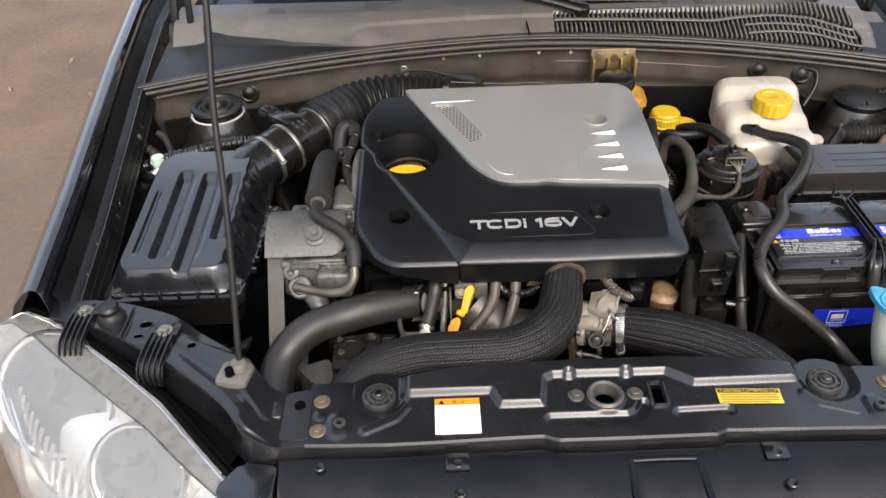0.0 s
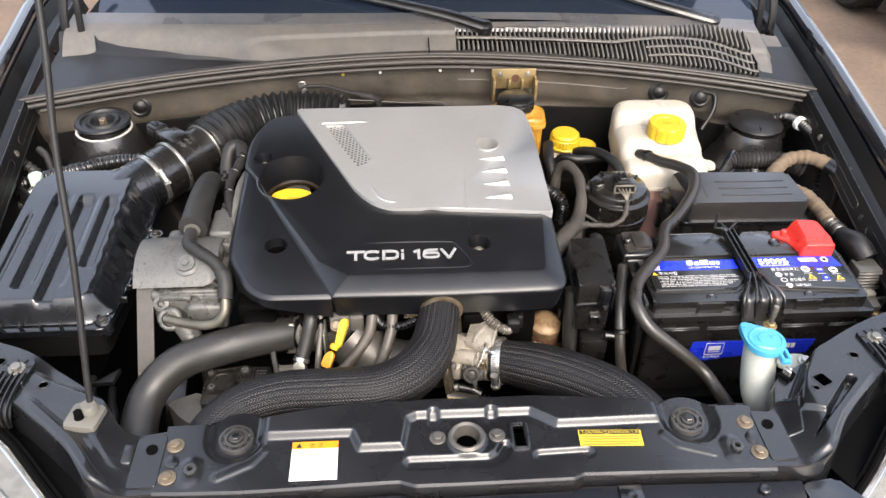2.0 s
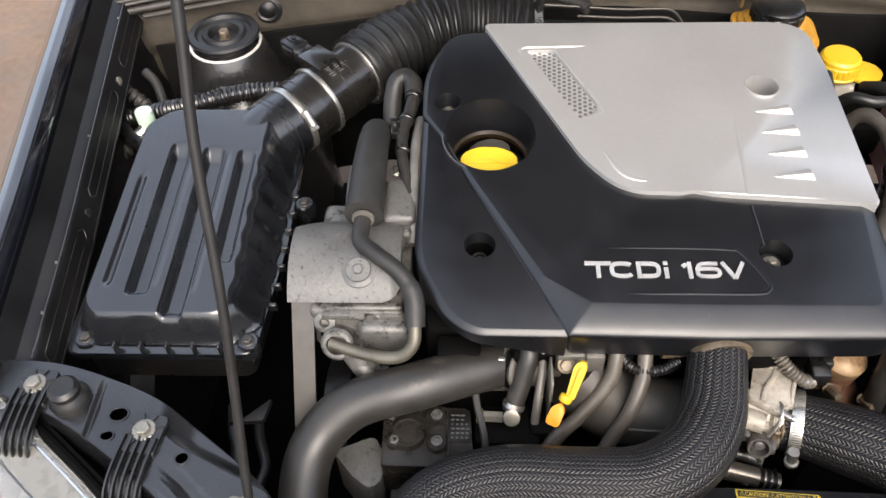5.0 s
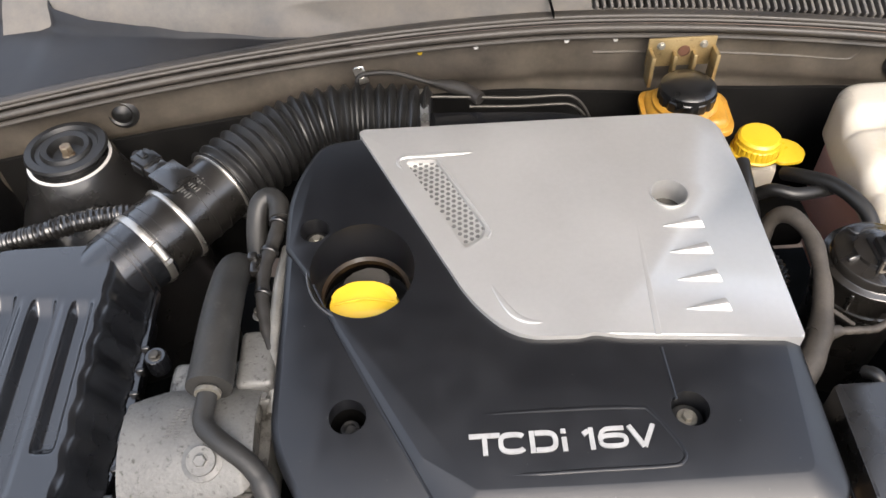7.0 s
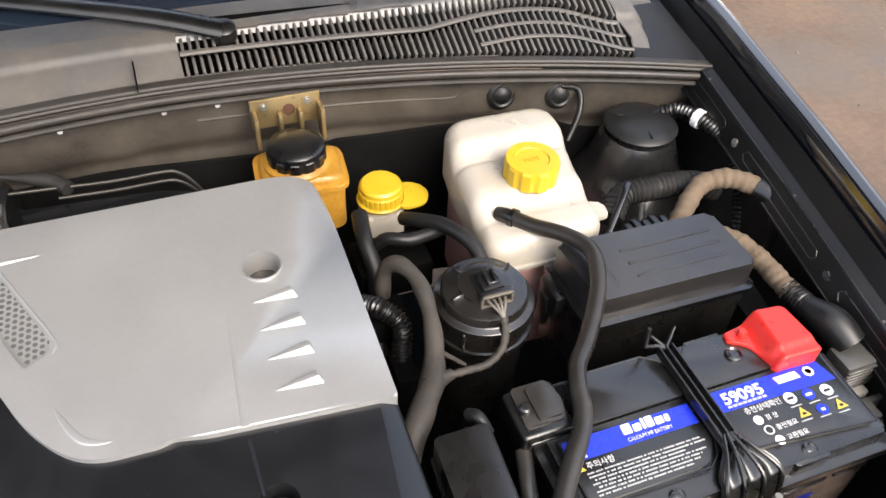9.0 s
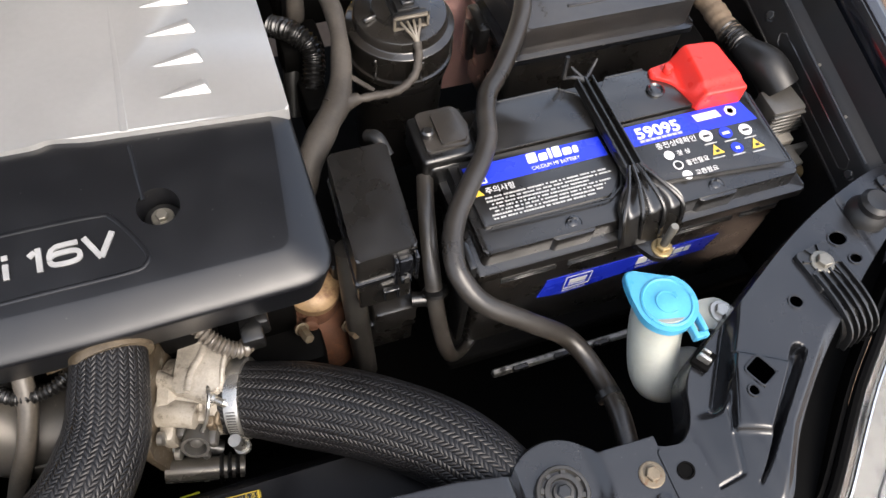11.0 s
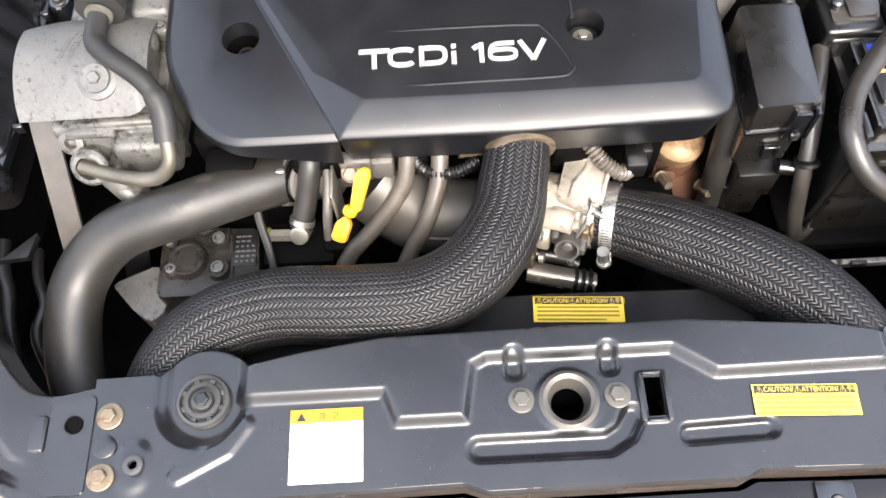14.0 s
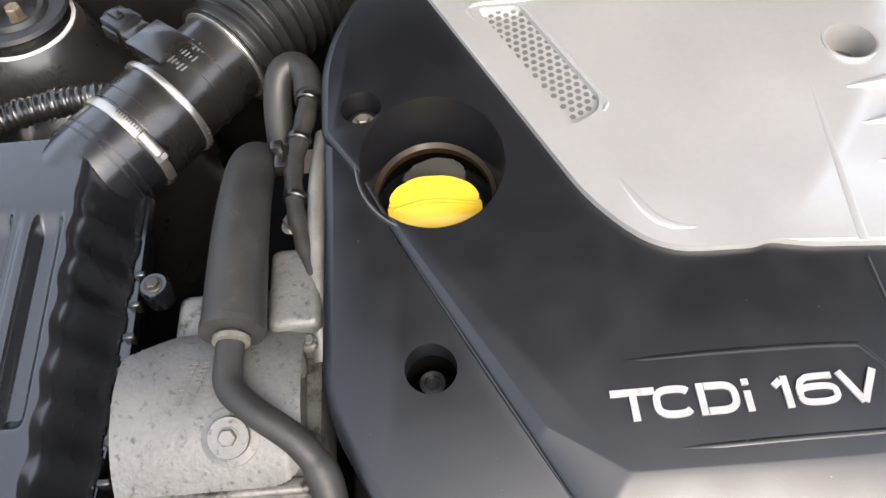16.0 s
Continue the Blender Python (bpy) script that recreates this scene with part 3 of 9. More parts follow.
for sx in (-1, 1):
    hexbolt((sx * 0.376, 0.008, PLATE_Z), 0.0064, M_ZINC, support, "bolt", washer=1.75, label="rust-stained yellow zinc bolt")
    hexbolt((sx * 0.377, -0.041, PLATE_Z), 0.0064, M_ZINC, support, "bolt", washer=1.75, label="rust-stained yellow zinc bolt")
    part("plug", lathe([(0.0095, 0), (0.0095, 0.0012), (0.008, 0.002), (0, 0.002)], (sx * 0.377, -0.017, PLATE_Z), 24), M_SATIN, support)
    part("weld_nut", lathe([(0.0078, 0.002), (0.0080, 0.0062), (0.0066, 0.0068), (0.0038, 0.0066), (0.0034, 0.002), (0, 0.002)], (sx * 0.349, -0.034, PLATE_Z + 0.002), 24), material("grey weld nut", (0.06, 0.06, 0.058), 0.4, metal=0.5), support)
    mount = part("rubber_mount", lathe([(0.0228, -0.0020), (0.0228, 0.0040), (0.0218, 0.0056), (0.0192, 0.0062), (0.0180, 0.0020), (0.0160, 0.0020), (0.0152, 0.0060), (0.0117, 0.0066), (0.0109, 0.0030), (0.0092, 0.0030), (0.0084, 0.0070), (0.0066, 0.0076), (0.0000, 0.0076)], (sx * 0.301, 0.018, PLATE_Z - 0.0070), 40),
                 material("worn grey rubber", (0.030, 0.030, 0.029), 0.38, vary=0.25, dust=0.08), support, "worn round rubber radiator mount")
    part("stud", lathe([(0.0062, 0), (0.0062, 0.009), (0.005, 0.010), (0, 0.010)], (sx * 0.301, 0.018, PLATE_Z - 0.0060), 6), M_BLACK, mount)
    for k in range(8):
        an = 2 * math.pi * (k + 0.5) / 8
        part("bridge", box((sx * 0.301 + 0.0170 * math.cos(an), 0.018 + 0.0170 * math.sin(an), PLATE_Z - 0.0042), (0.0040, 0.0050, 0.0040), 0.0006, 1, rz=math.degrees(an)), mount.data.materials[0], mount)

# stickers on the crossmember
sticker = part("warning_sticker", box((-0.1965, -0.0255, PLATE_Z + 0.0016), (0.059, 0.059, 0.0006), 0), M_PAPER, support, "white warning sticker with an orange band")
part("band", box((-0.1965, -0.0015, PLATE_Z + 0.0021), (0.059, 0.011, 0.0006), 0), M_ORANGE, sticker)
part("triangle", lathe([(0.0046, 0), (0.0046, 0.0005)], (0, 0, 0), 3, None), M_INK, sticker).data.transform(pose(-0.217, -0.003, PLATE_Z + 0.0023, 0, 0, 90))
write("\uacbd  \uace0", 0.0075, pose(-0.204, -0.0047, PLATE_Z + 0.0025), M_INK, sticker, depth=0.0001)
M_FAINT = material("faint grey print", (0.55, 0.54, 0.52), 0.6)
bars([(-0.222, -0.014 - 0.0058 * k, -0.171 - 0.018 * (k % 3 == 2), -0.0120 - 0.0058 * k) for k in range(7)], PLATE_Z + 0.0022, M_FAINT, sticker)
tilt_y = pose(0.1885, -0.0095, PLATE_Z + 0.0018, 0, 0, -2.5)
sticker = part("caution_sticker", box((0, 0, 0), (0.083, 0.0255, 0.0006), 0, bm=None), M_STICKY, support, "yellow caution sticker with black print")
sticker.data.transform(tilt_y)
part("band", boxes([((0, 0.0085, 0.0004), (0.080, 0.0065, 0.0004))], 0), M_INK, sticker).data.transform(tilt_y)
write("\u26a0CAUTION/\u26a0ATTENTION/\u26a0\uc8fc\uc758", 0.0060, tilt_y @ pose(-0.039, 0.0065, 0.0008), M_STICKY, sticker, depth=0.0001, stretch=0.83)
bars([(-0.038, 0.0028 - 0.0042 * k, 0.037 - 0.012 * (k == 3), 0.0010 - 0.0042 * k) for k in range(4)], 0.0005, material("brown small print", (0.25, 0.17, 0.02), 0.5), sticker, tilt=tilt_y)

# side wings of the crossmember, up to the lamps
WING_IN = [(0.430, 0.055), (0.452, 0.092), (0.500, 0.114), (0.560, 0.142), (0.660, 0.192), (0.80, 0.222)]
WING_OUT = [(0.440, -0.064), (0.470, -0.050), (0.512, 0.002), (0.580, 0.062), (0.640, 0.105), (0.80, 0.185)]


PAD = [(0.484, 0.080), (0.529, 0.055), (0.481, 0.006), (0.455, 0.018)]


def inside_by(x, y, corners):
    """Distance of (x, y) inside a convex outline that runs clockwise."""
    best = 9.0
    for (ax, ay), (bx, by) in zip(corners, corners[1:] + corners[:1]):
        dx, dy = bx - ax, by - ay
        best = min(best, ((x - ax) * -dy + (y - ay) * dx) / -math.hypot(dx, dy))
    return best


def wing_top(x, y):
    """Height of the pressed panel: a low bracket inside, a raised pad, a channel and a smooth outer band."""
    far = x > 0
    x = abs(x)
    z = PLATE_Z - 0.001 + 0.020 * ease((x - 0.42) / 0.06) - 0.006 * ease((x - 0.68) / 0.10)
    mid = ease((x - 0.43) / 0.04) * ease((0.61 - x) / 0.05)
    if not far:
        z -= 0.012 * mid * ease((0.030 - from_line(x, y, WING_IN)) / 0.016)
        d = from_line(x, y, WING_OUT)
        z -= 0.003 * mid * ease((0.010 - abs(d - 0.027)) / 0.007)
        z += 0.0030 * mid * ease((0.008 - abs(d - 0.010)) / 0.005)
    else:
        # the bracket lies lower, to the inside of a line through the panel
        over = ((x - 0.452) * 0.068 - (y - 0.036) * 0.050) / 0.0844
        low = ease((y - 0.034) / 0.012)
        z = z + (PLATE_Z + 0.0015 - z) * ease((0.004 - over) / 0.008) * low
        z -= 0.004 * low * ease((0.006 - abs(over + 0.001)) / 0.005) * ease((0.118 - y) / 0.02)
        z += 0.0065 * ease((inside_by(x, y, PAD) + 0.002) / 0.0045)
        t = min(1.0, max(0.0, ((x - 0.456) * 0.091 + (y + 0.027) * 0.090) / 0.01638))
        z -= 0.016 * ease((0.0015 + 0.0065 * t - from_line(x, y, [(0.544, 0.062), (0.456, -0.027)])) / 0.0040)
        z -= 0.0016 * ease((0.0022 - from_line(x, y, [(0.421, -0.001), (0.425, -0.019), (0.447, -0.016), (0.460, 0.036)])) / 0.0018)
        z -= 0.006 * ease((0.010 - from_line(x, y, WING_OUT)) / 0.010) * mid
    z -= 0.0035 * ease((0.004 - abs(x - 0.672)) / 0.003) * ease((0.20 - y) / 0.02)
    return z + 0.0008 * noise.noise((x * 14, y * 14, 4))


def along(points, s):
    """The point at the part s of a line's length."""
    pts = [Vector(p) for p in points]
    total = sum((b - a).length for a, b in zip(pts, pts[1:]))
    d = s * total
    for a, b in zip(pts, pts[1:]):
        if d <= (b - a).length or b is pts[-1]:
            return a.lerp(b, min(1.0, d / (b - a).length))
        d -= (b - a).length


def lamp_top(s):
    pts = [(0.492, -0.082, 0.668), (0.532, -0.046, 0.690), (0.600, 0.026, 0.704), (0.674, 0.088, 0.712), (0.742, 0.140, 0.718), (0.800, 0.184, 0.722), (0.848, 0.206, 0.722), (0.872, 0.190, 0.716)]
    return Vector((lerp_rows([(i / 7, p[0]) for i, p in enumerate(pts)], s), lerp_rows([(i / 7, p[1]) for i, p in enumerate(pts)], s), lerp_rows([(i / 7, p[2]) for i, p in enumerate(pts)], s)))


def flat_between(a, b, t, sx):
    """A point of the near-black sheet put in place of shade in the gap between the panel and the lamp."""
    return (sx * (a.x + (b.x - a.x) * t), a.y + (b.y - a.y) * t, 0.672)


def wing(sx, inner):
    outer = smooth_line([(x, y, 0) for x, y in [(0.388, -0.062), (0.440, -0.064), (0.470, -0.050), (0.512, 0.002), (0.580, 0.062), (0.640, 0.105), (0.715, 0.150), (0.800, 0.185)]], 6)
    inside = smooth_line([(x, y, 0) for x, y in inner], 6)

    def place(s, t):
        a, b = along(inside, s), along(outer, s)
        k = min(1.0, max(0.0, (t - 0.07) / 0.86))
        p = a.lerp(b, k)
        z = wing_top(sx * p.x, p.y)
        if t < 0.07:
            q = 1 - t / 0.07
            return (sx * (p.x - 0.003 * q), p.y + 0.002 * q, z - 0.034 * q ** 1.6)
        if t > 0.93:
            q = (t - 0.93) / 0.07
            return (sx * (p.x + 0.004 * q), p.y - 0.005 * q, z - 0.060 * q ** 1.5)
        return (sx * p.x, p.y, z)
    holes = [((0.482, 0.041), (0.0045, 0.0045)), ((0.568, 0.105), (0.0065, 0.006)), ((0.645, 0.152), (0.0095, 0.0075)), ((0.650, 0.128), (0.0065, 0.005))]
    if sx < 0:
        holes = holes[1:]
    turned = pose(0.497, 0.055, 0, 0, 0, 25).inverted()

    def solid(c):
        x = abs(c.x)
        if any(((x - hx) / p) ** 2 + ((c.y - hy) / q) ** 2 < 1 for (hx, hy), (p, q) in holes):
            return False
        d = turned @ Vector((x, c.y, 0))
        return not (sx > 0 and abs(d.x) < 0.0105 and abs(d.y) < 0.011)
    w = part("lamp_panel", field(260, 110, place, solid), M_SATIN, car, "satin black pressed-steel panel beside the lamp", sharp=60)
    for (x, y), (p, q) in holes:
        ring = [(sx * (x + (p + 0.0006) * math.cos(math.pi * k / 12)), y + (q + 0.0006) * math.sin(math.pi * k / 12)) for k in range(25)]
        part("hole_lip", tube([(a, b, wing_top(a, b) + 0.0002) for a, b in ring], 0.0013, 6, 1), M_SATIN, w)
    if sx > 0:
        ring = rounded([(m.x, m.y) for m in (pose(0.497, 0.055, 0, 0, 0, 25) @ Vector(c) for c in ((-0.0105, -0.011, 0), (0.0105, -0.011, 0), (0.0105, 0.011, 0), (-0.0105, 0.011, 0)))], 0.005, 5)
        part("hole_lip", tube([(a, b, wing_top(a, b) + 0.0002) for a, b in ring + ring[:1]], 0.0013, 6, 1), M_SATIN, w)
    # Near-black sheets added in place of the shade under the holes and gap.
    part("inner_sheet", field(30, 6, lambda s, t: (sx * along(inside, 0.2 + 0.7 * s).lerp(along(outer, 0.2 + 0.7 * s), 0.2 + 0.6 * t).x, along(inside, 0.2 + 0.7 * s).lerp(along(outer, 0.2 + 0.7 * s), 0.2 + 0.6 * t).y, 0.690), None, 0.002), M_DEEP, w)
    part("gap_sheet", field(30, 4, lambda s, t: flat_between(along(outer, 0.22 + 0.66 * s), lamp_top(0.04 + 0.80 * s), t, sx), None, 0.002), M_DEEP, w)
    # pressed pad and joint lap
    if sx < 0:
        part("pressed_pad", boxes([((sx * 0.4375, -0.004, PLATE_Z + 0.0010), (0.022, 0.030, 0.006))], 0.0025, 3), M_SATIN, w)
    part("lap", slab([(sx * x, y) for x, y in rounded([(0.389, -0.054), (0.425, -0.054), (0.425, 0.022), (0.389, 0.026)], 0.004)], PLATE_Z - 0.004, PLATE_Z + 0.0015, 0.001, 1), M_SATIN, w)
    # Near-black disc stands for the shade in an open hole.
    part("lap_hole", lathe([(0.0075, 0.0), (0.0075, 0.0018), (0.006, 0.0018), (0.0055, 0.0004), (0, 0.0004)], (sx * 0.4045, 0.002, PLATE_Z + 0.0013), 22), M_DEEP, w)
    # ribbed lamp brackets with bolts
    for bx, by, turn in ((0.612, 0.128, 8), (0.745, 0.182, 4)):
        z = wing_top(sx * bx, by)
        br = part("lamp_bracket", slab(rounded([(-0.019, -0.020), (0.019, -0.020), (0.019, 0.022), (-0.019, 0.022)], 0.004), 0.0, 0.005, 0.001, 1), M_BLACK, w, "ribbed black plastic lamp bracket")
        m = pose(sx * bx, by, z, 0, 0, sx * turn)
        br.data.transform(m)
        for k in range(5):
            rib = smooth_line([(-0.016 + 0.008 * k, -0.004, 0.0055), (-0.016 + 0.008 * k, -0.030, 0.0050), (-0.016 + 0.008 * k, -0.052, 0.000), (-0.016 + 0.008 * k, -0.064, -0.010), (-0.016 + 0.008 * k, -0.068, -0.030)], 4)
            r = part("rib", tube([m @ p for p in rib], 0.0019, 6, 1, flat=1.8), M_BLACK, br)
        part("web", field(4, 8, lambda s, t: m @ Vector((-0.017 + 0.034 * s, -0.020 - 0.046 * t, 0.002 - 0.006 * t - 0.030 * t ** 5)), None, 0.002), M_BLACK, br)
        for a in range(8):
            an = radians(45 * a + 22)
            sp = box((0.0145 * math.cos(an), 0.004 + 0.0145 * math.sin(an), 0.0060), (0.009, 0.0016, 0.0022), 0, rz=math.degrees(an))
            sp.transform(m)
            part("spoke", sp, M_BLACK, br)
        hexbolt(m @ Vector((0, 0.004, 0.005)), 0.0075, M_BOLT, br, "bolt", washer=1.6)
    return w


wing_l = wing(-1, [(0.388, 0.034), (0.430, 0.028), (0.455, 0.040), (0.490, 0.085), (0.540, 0.125), (0.600, 0.165), (0.660, 0.192), (0.735, 0.215), (0.806, 0.222)])
wing_r = wing(1, [(0.388, 0.030), (0.410, 0.024), (0.426, 0.034), (0.434, 0.050), (0.440, 0.066), (0.452, 0.082), (0.474, 0.096), (0.502, 0.111), (0.545, 0.136), (0.600, 0.166), (0.660, 0.192), (0.735, 0.215), (0.806, 0.222)])
part("rubber_stop", lathe([(0.020, 0), (0.021, 0.012), (0.018, 0.018), (0.015, 0.022), (0.016, 0.030), (0.012, 0.034), (0.006, 0.033), (0, 0.032)], (-0.700, 0.168, 0.728), 28), M_RUBBER, wing_l, "round black rubber bonnet stop")
part("rubber_stop", lathe([(0.020, 0), (0.021, 0.012), (0.018, 0.018), (0.015, 0.022), (0.016, 0.030), (0.012, 0.034), (0.006, 0.033), (0, 0.032)], (0.690, 0.168, 0.726), 28), M_RUBBER, wing_r, "round black rubber bonnet stop")
pad = part("rod_holder", slab(rounded([(-0.519, 0.027), (-0.477, 0.020), (-0.470, 0.058), (-0.512, 0.066)], 0.005), 0.728, 0.742, 0.002, 2),
           material("aged white plastic", (0.115, 0.108, 0.09), 0.5, vary=0.12), wing_l, "aged white plastic holder of the bonnet rod")
part("boss", lathe([(0.0125, 0), (0.0115, 0.010), (0.009, 0.013), (0, 0.013)], (-0.490, 0.052, 0.740), 24), pad.data.materials[0], pad)
hexbolt((-0.500, 0.040, 0.742), 0.006, M_DEEP, pad, "bolt", washer=1.1, h=0.010)

# panel between the crossmember and the grille
def grille_point(s, t):
    x = -0.425 + 0.85 * s
    front = -0.170 + 0.060 * (abs(x) / 0.475) ** 2.6
    y0 = plate_front(max(-0.39, min(0.39, x))) - 0.008
    y = y0 + (front - y0) * t
    z = 0.697 - 0.03 * t * t - 0.004 * t
    z -= 0.002 * ease((0.040 - abs(x - 0.060)) / 0.006) * ease((-0.082 - y) / 0.007)
    return (x, y, z)


panel = part("grille_panel", field(160, 24, grille_point, None, 0.002), M_PANEL, car, "smooth black plastic panel over the grille")
for pts in ([(0.016, -0.150, 0.6855), (0.018, -0.094, 0.6965), (0.024, -0.088, 0.6975), (0.096, -0.088, 0.6975), (0.102, -0.094, 0.6965), (0.108, -0.150, 0.6855)],):
    part("frame_rib", tube([(x, y, z - 0.0012) for x, y, z in pts], 0.0040, 10, 5, flat=0.55), M_PANEL, panel)
for x, y in ((-0.199, -0.087), (0.201, -0.087), (-0.197, -0.125), (0.208, -0.127), (-0.372, -0.085), (0.372, -0.085)):
    z = 0.699 - 0.03 * ((abs(y) - 0.07) / 0.1) ** 2
    part("clip", lathe([(0.007, -0.003), (0.007, 0.002), (0.0055, 0.0035), (0.003, 0.003), (0, 0.002)], (x, y, z), 20), M_BLACK, panel)
for x in (-0.199, 0.201):
    part("tab", box((x, -0.083, 0.6985), (0.030, 0.026, 0.004), 0.0015, 2), M_LID, panel)
part("grille_front", field(80, 14, lambda s, t: (-0.47 + 0.94 * s, -0.158 + 0.075 * abs(2 * s - 1) ** 2.2 - 0.05 * math.sin(t * 1.2), 0.660 - 0.22 * t), None, 0.004), M_BLACK, car, "black plastic grille behind the bumper")
for k in range(9):
    x = -0.40 + 0.1 * k
    part("grille_fin", box((x, -0.160 + 0.075 * (abs(x) / 0.475) ** 2.2 - 0.012, 0.640), (0.006, 0.04, 0.05), 0.001, 1), M_BLACK, car)
part("bumper", field(60, 16, lambda s, t: ((-0.86 + 1.72 * s), -0.20 + 0.30 * abs(2 * s - 1) ** 3 - 0.03 * math.sin(3 * t), 0.50 - 0.32 * t), None, 0.004), M_PAINT, car, "black painted front bumper")
for sx in (-1, 1):
    part("filler", slab([(sx * x, y) for x, y in rounded([(0.427, -0.074), (0.474, -0.068), (0.502, -0.105), (0.474, -0.152), (0.430, -0.130)], 0.006)], 0.60, 0.692, 0.004, 2), M_LID, car, "black plastic corner filler beside the lamp")
    part("chrome_trim", tube([(sx * 0.452, -0.105, 0.66), (sx * 0.456, -0.128, 0.645), (sx * 0.455, -0.150, 0.60)], 0.011, 12, 6, flat=0.5), M_CHROME, car, "chrome corner of the grille frame")


# headlamps
def lamp_low(s):
    pts = [(0.478, -0.175, 0.520), (0.540, -0.180, 0.500), (0.640, -0.155, 0.490), (0.730, -0.105, 0.490), (0.800, -0.040, 0.505), (0.850, 0.035, 0.535), (0.878, 0.110, 0.600), (0.880, 0.170, 0.690)]
    return Vector(tuple(lerp_rows([(i / 7, p[k]) for i, p in enumerate(pts)], s) for k in range(3)))


def lamp_point(s, t, inset=0.0):
    a, b = lamp_top(s), lamp_low(s)
    p = a.lerp(b, t)
    bulge = math.sin(math.pi * t) * 0.055 + math.sin(math.pi * s) * math.sin(math.pi * t) * 0.02 - inset
    return p + Vector((0.30, -0.70, 0.64)) * bulge


M_BEZEL = material("smoked lamp bezel", (0.10, 0.10, 0.098), 0.32, metal=0.6, vary=0.2, scale=30)


def headlamp(sx):
    flip = lambda v: Vector((sx * v[0], v[1], v[2]))
    lamp = part("headlight", field(28, 14, lambda s, t: flip(lamp_point(s, t, 0.006 + (0.094 * ease(t / 0.30) - 0.02 * t) * ease((1 - s) / 0.16) * ease((1 - t) / 0.12) * ease(s / 0.06))), None, 0.002),
                M_LAMPBACK, car, "clear headlight with chrome reflectors and a hazy grey rim")
    lens = part("lens", field(40, 24, lambda s, t: flip(lamp_point(s, t)), None, 0.002), M_LENS, lamp, "clear glossy lens")
    lens.visible_shadow = False
    part("rim", field(40, 3, lambda s, t: flip(lamp_point(s, 0.100 * t, -0.003 + 0.003 * t)), None, 0.003),
         material("hazy grey lamp rim", (0.095, 0.088, 0.070), 0.30, vary=0.15, scale=60, dust=0.10, bump=0.35, bump_scale=700, coat=0.6, coat_rough=0.12), lamp, "hazy grey rim")
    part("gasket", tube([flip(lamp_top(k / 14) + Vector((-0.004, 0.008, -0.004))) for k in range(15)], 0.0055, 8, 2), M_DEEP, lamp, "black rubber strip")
    part("edge", tube([flip(lamp_point(k / 14, 0.103, -0.002)) for k in range(0, 15)], 0.0013, 6, 2), M_BEZEL, lamp)
    part("outer_edge", tube([flip(lamp_point(k / 20, 0.004, -0.0035)) for k in range(0, 21)], 0.0016, 6, 2), M_CHROME, lamp, "bright worn outer edge")
    for k in range(2):
        part("inner_arc", tube([flip(lamp_point(0.10 + 0.80 * j / 16, 0.56 + 0.10 * k + 0.10 * math.sin(math.pi * j / 16), 0.030 + 0.010 * k)) for j in range(17)], 0.0022, 8, 2), M_CHROME, lamp)
    for (s, t), r in (((0.64, 0.36), 0.088), ((0.31, 0.36), 0.064), ((0.13, 0.46), 0.036)):
        c = lamp_point(s, t, 0.070 if r > 0.07 else 0.058)
        ax = flip(Vector((0.15, -0.80, 0.58)).normalized())
        prof = [(0.012, -0.06)] + [(r * math.sin(q * 0.157) , -0.058 + 0.060 * (q / 10) ** 2.2) for q in range(2, 11)] + [(r * 1.04, 0.004), (r * 1.08, 0.004), (r * 1.08, -0.004), (r * 0.8, -0.045), (0.012, -0.064)]
        bowl = part("reflector", lathe(prof, flip(c), 40, ax), M_LAMPBACK, lamp, "round chrome reflector bowl")
        part("bulb", lathe([(0.011, -0.05), (0.011, -0.020), (0.007, -0.010), (0, -0.008)] if r > 0.04 else [(0.016, -0.05), (0.017, -0.010), (0.012, 0.0), (0, 0.003)], flip(c), 16, ax), M_LENS if r > 0.04 else M_ORANGE, bowl)
        part("bezel", lathe([(r * 1.05, 0.0), (r * 1.06, 0.007), (r * 1.10, 0.008), (r * 1.12, 0.004), (r * 1.12, -0.004), (r * 1.05, -0.004)], flip(c), 40, ax), M_BEZEL, bowl, "smoked grey bezel")
        for k in range(28):
            q = math.pi * 2 * k / 28
            u = ax.orthogonal().normalized()
            d = u * math.cos(q) + ax.cross(u) * math.sin(q)
            part("facet_line", tube([flip(c) + d * r * 0.55 + ax * -0.035, flip(c) + d * r * 0.80 + ax * -0.020, flip(c) + d * r * 0.99 + ax * 0.001], 0.0014, 5, 2), M_CHROME, bowl)
        if r > 0.04:
            part("bulb_shield", lathe([(r * 0.28, -0.030), (r * 0.30, -0.016), (r * 0.22, -0.010), (0, -0.009)], flip(c), 24, ax), M_LAMPBACK, bowl)
    for k in range(26):
        s = 0.14 + 0.030 * k
        part("flute", tube([flip(lamp_point(s + 0.004 * j, 0.50 + 0.035 * j, 0.055)) for j in range(8)], 0.0040, 8, 1, flat=0.7), M_CHROME, lamp)
    # Near black for the shade between lamp and panel.
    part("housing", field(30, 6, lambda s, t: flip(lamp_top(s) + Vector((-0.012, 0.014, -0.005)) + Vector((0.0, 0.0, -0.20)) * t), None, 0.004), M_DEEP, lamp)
    return lamp


headlamp(-1)
headlamp(1).location = (0.010, -0.012, -0.003)


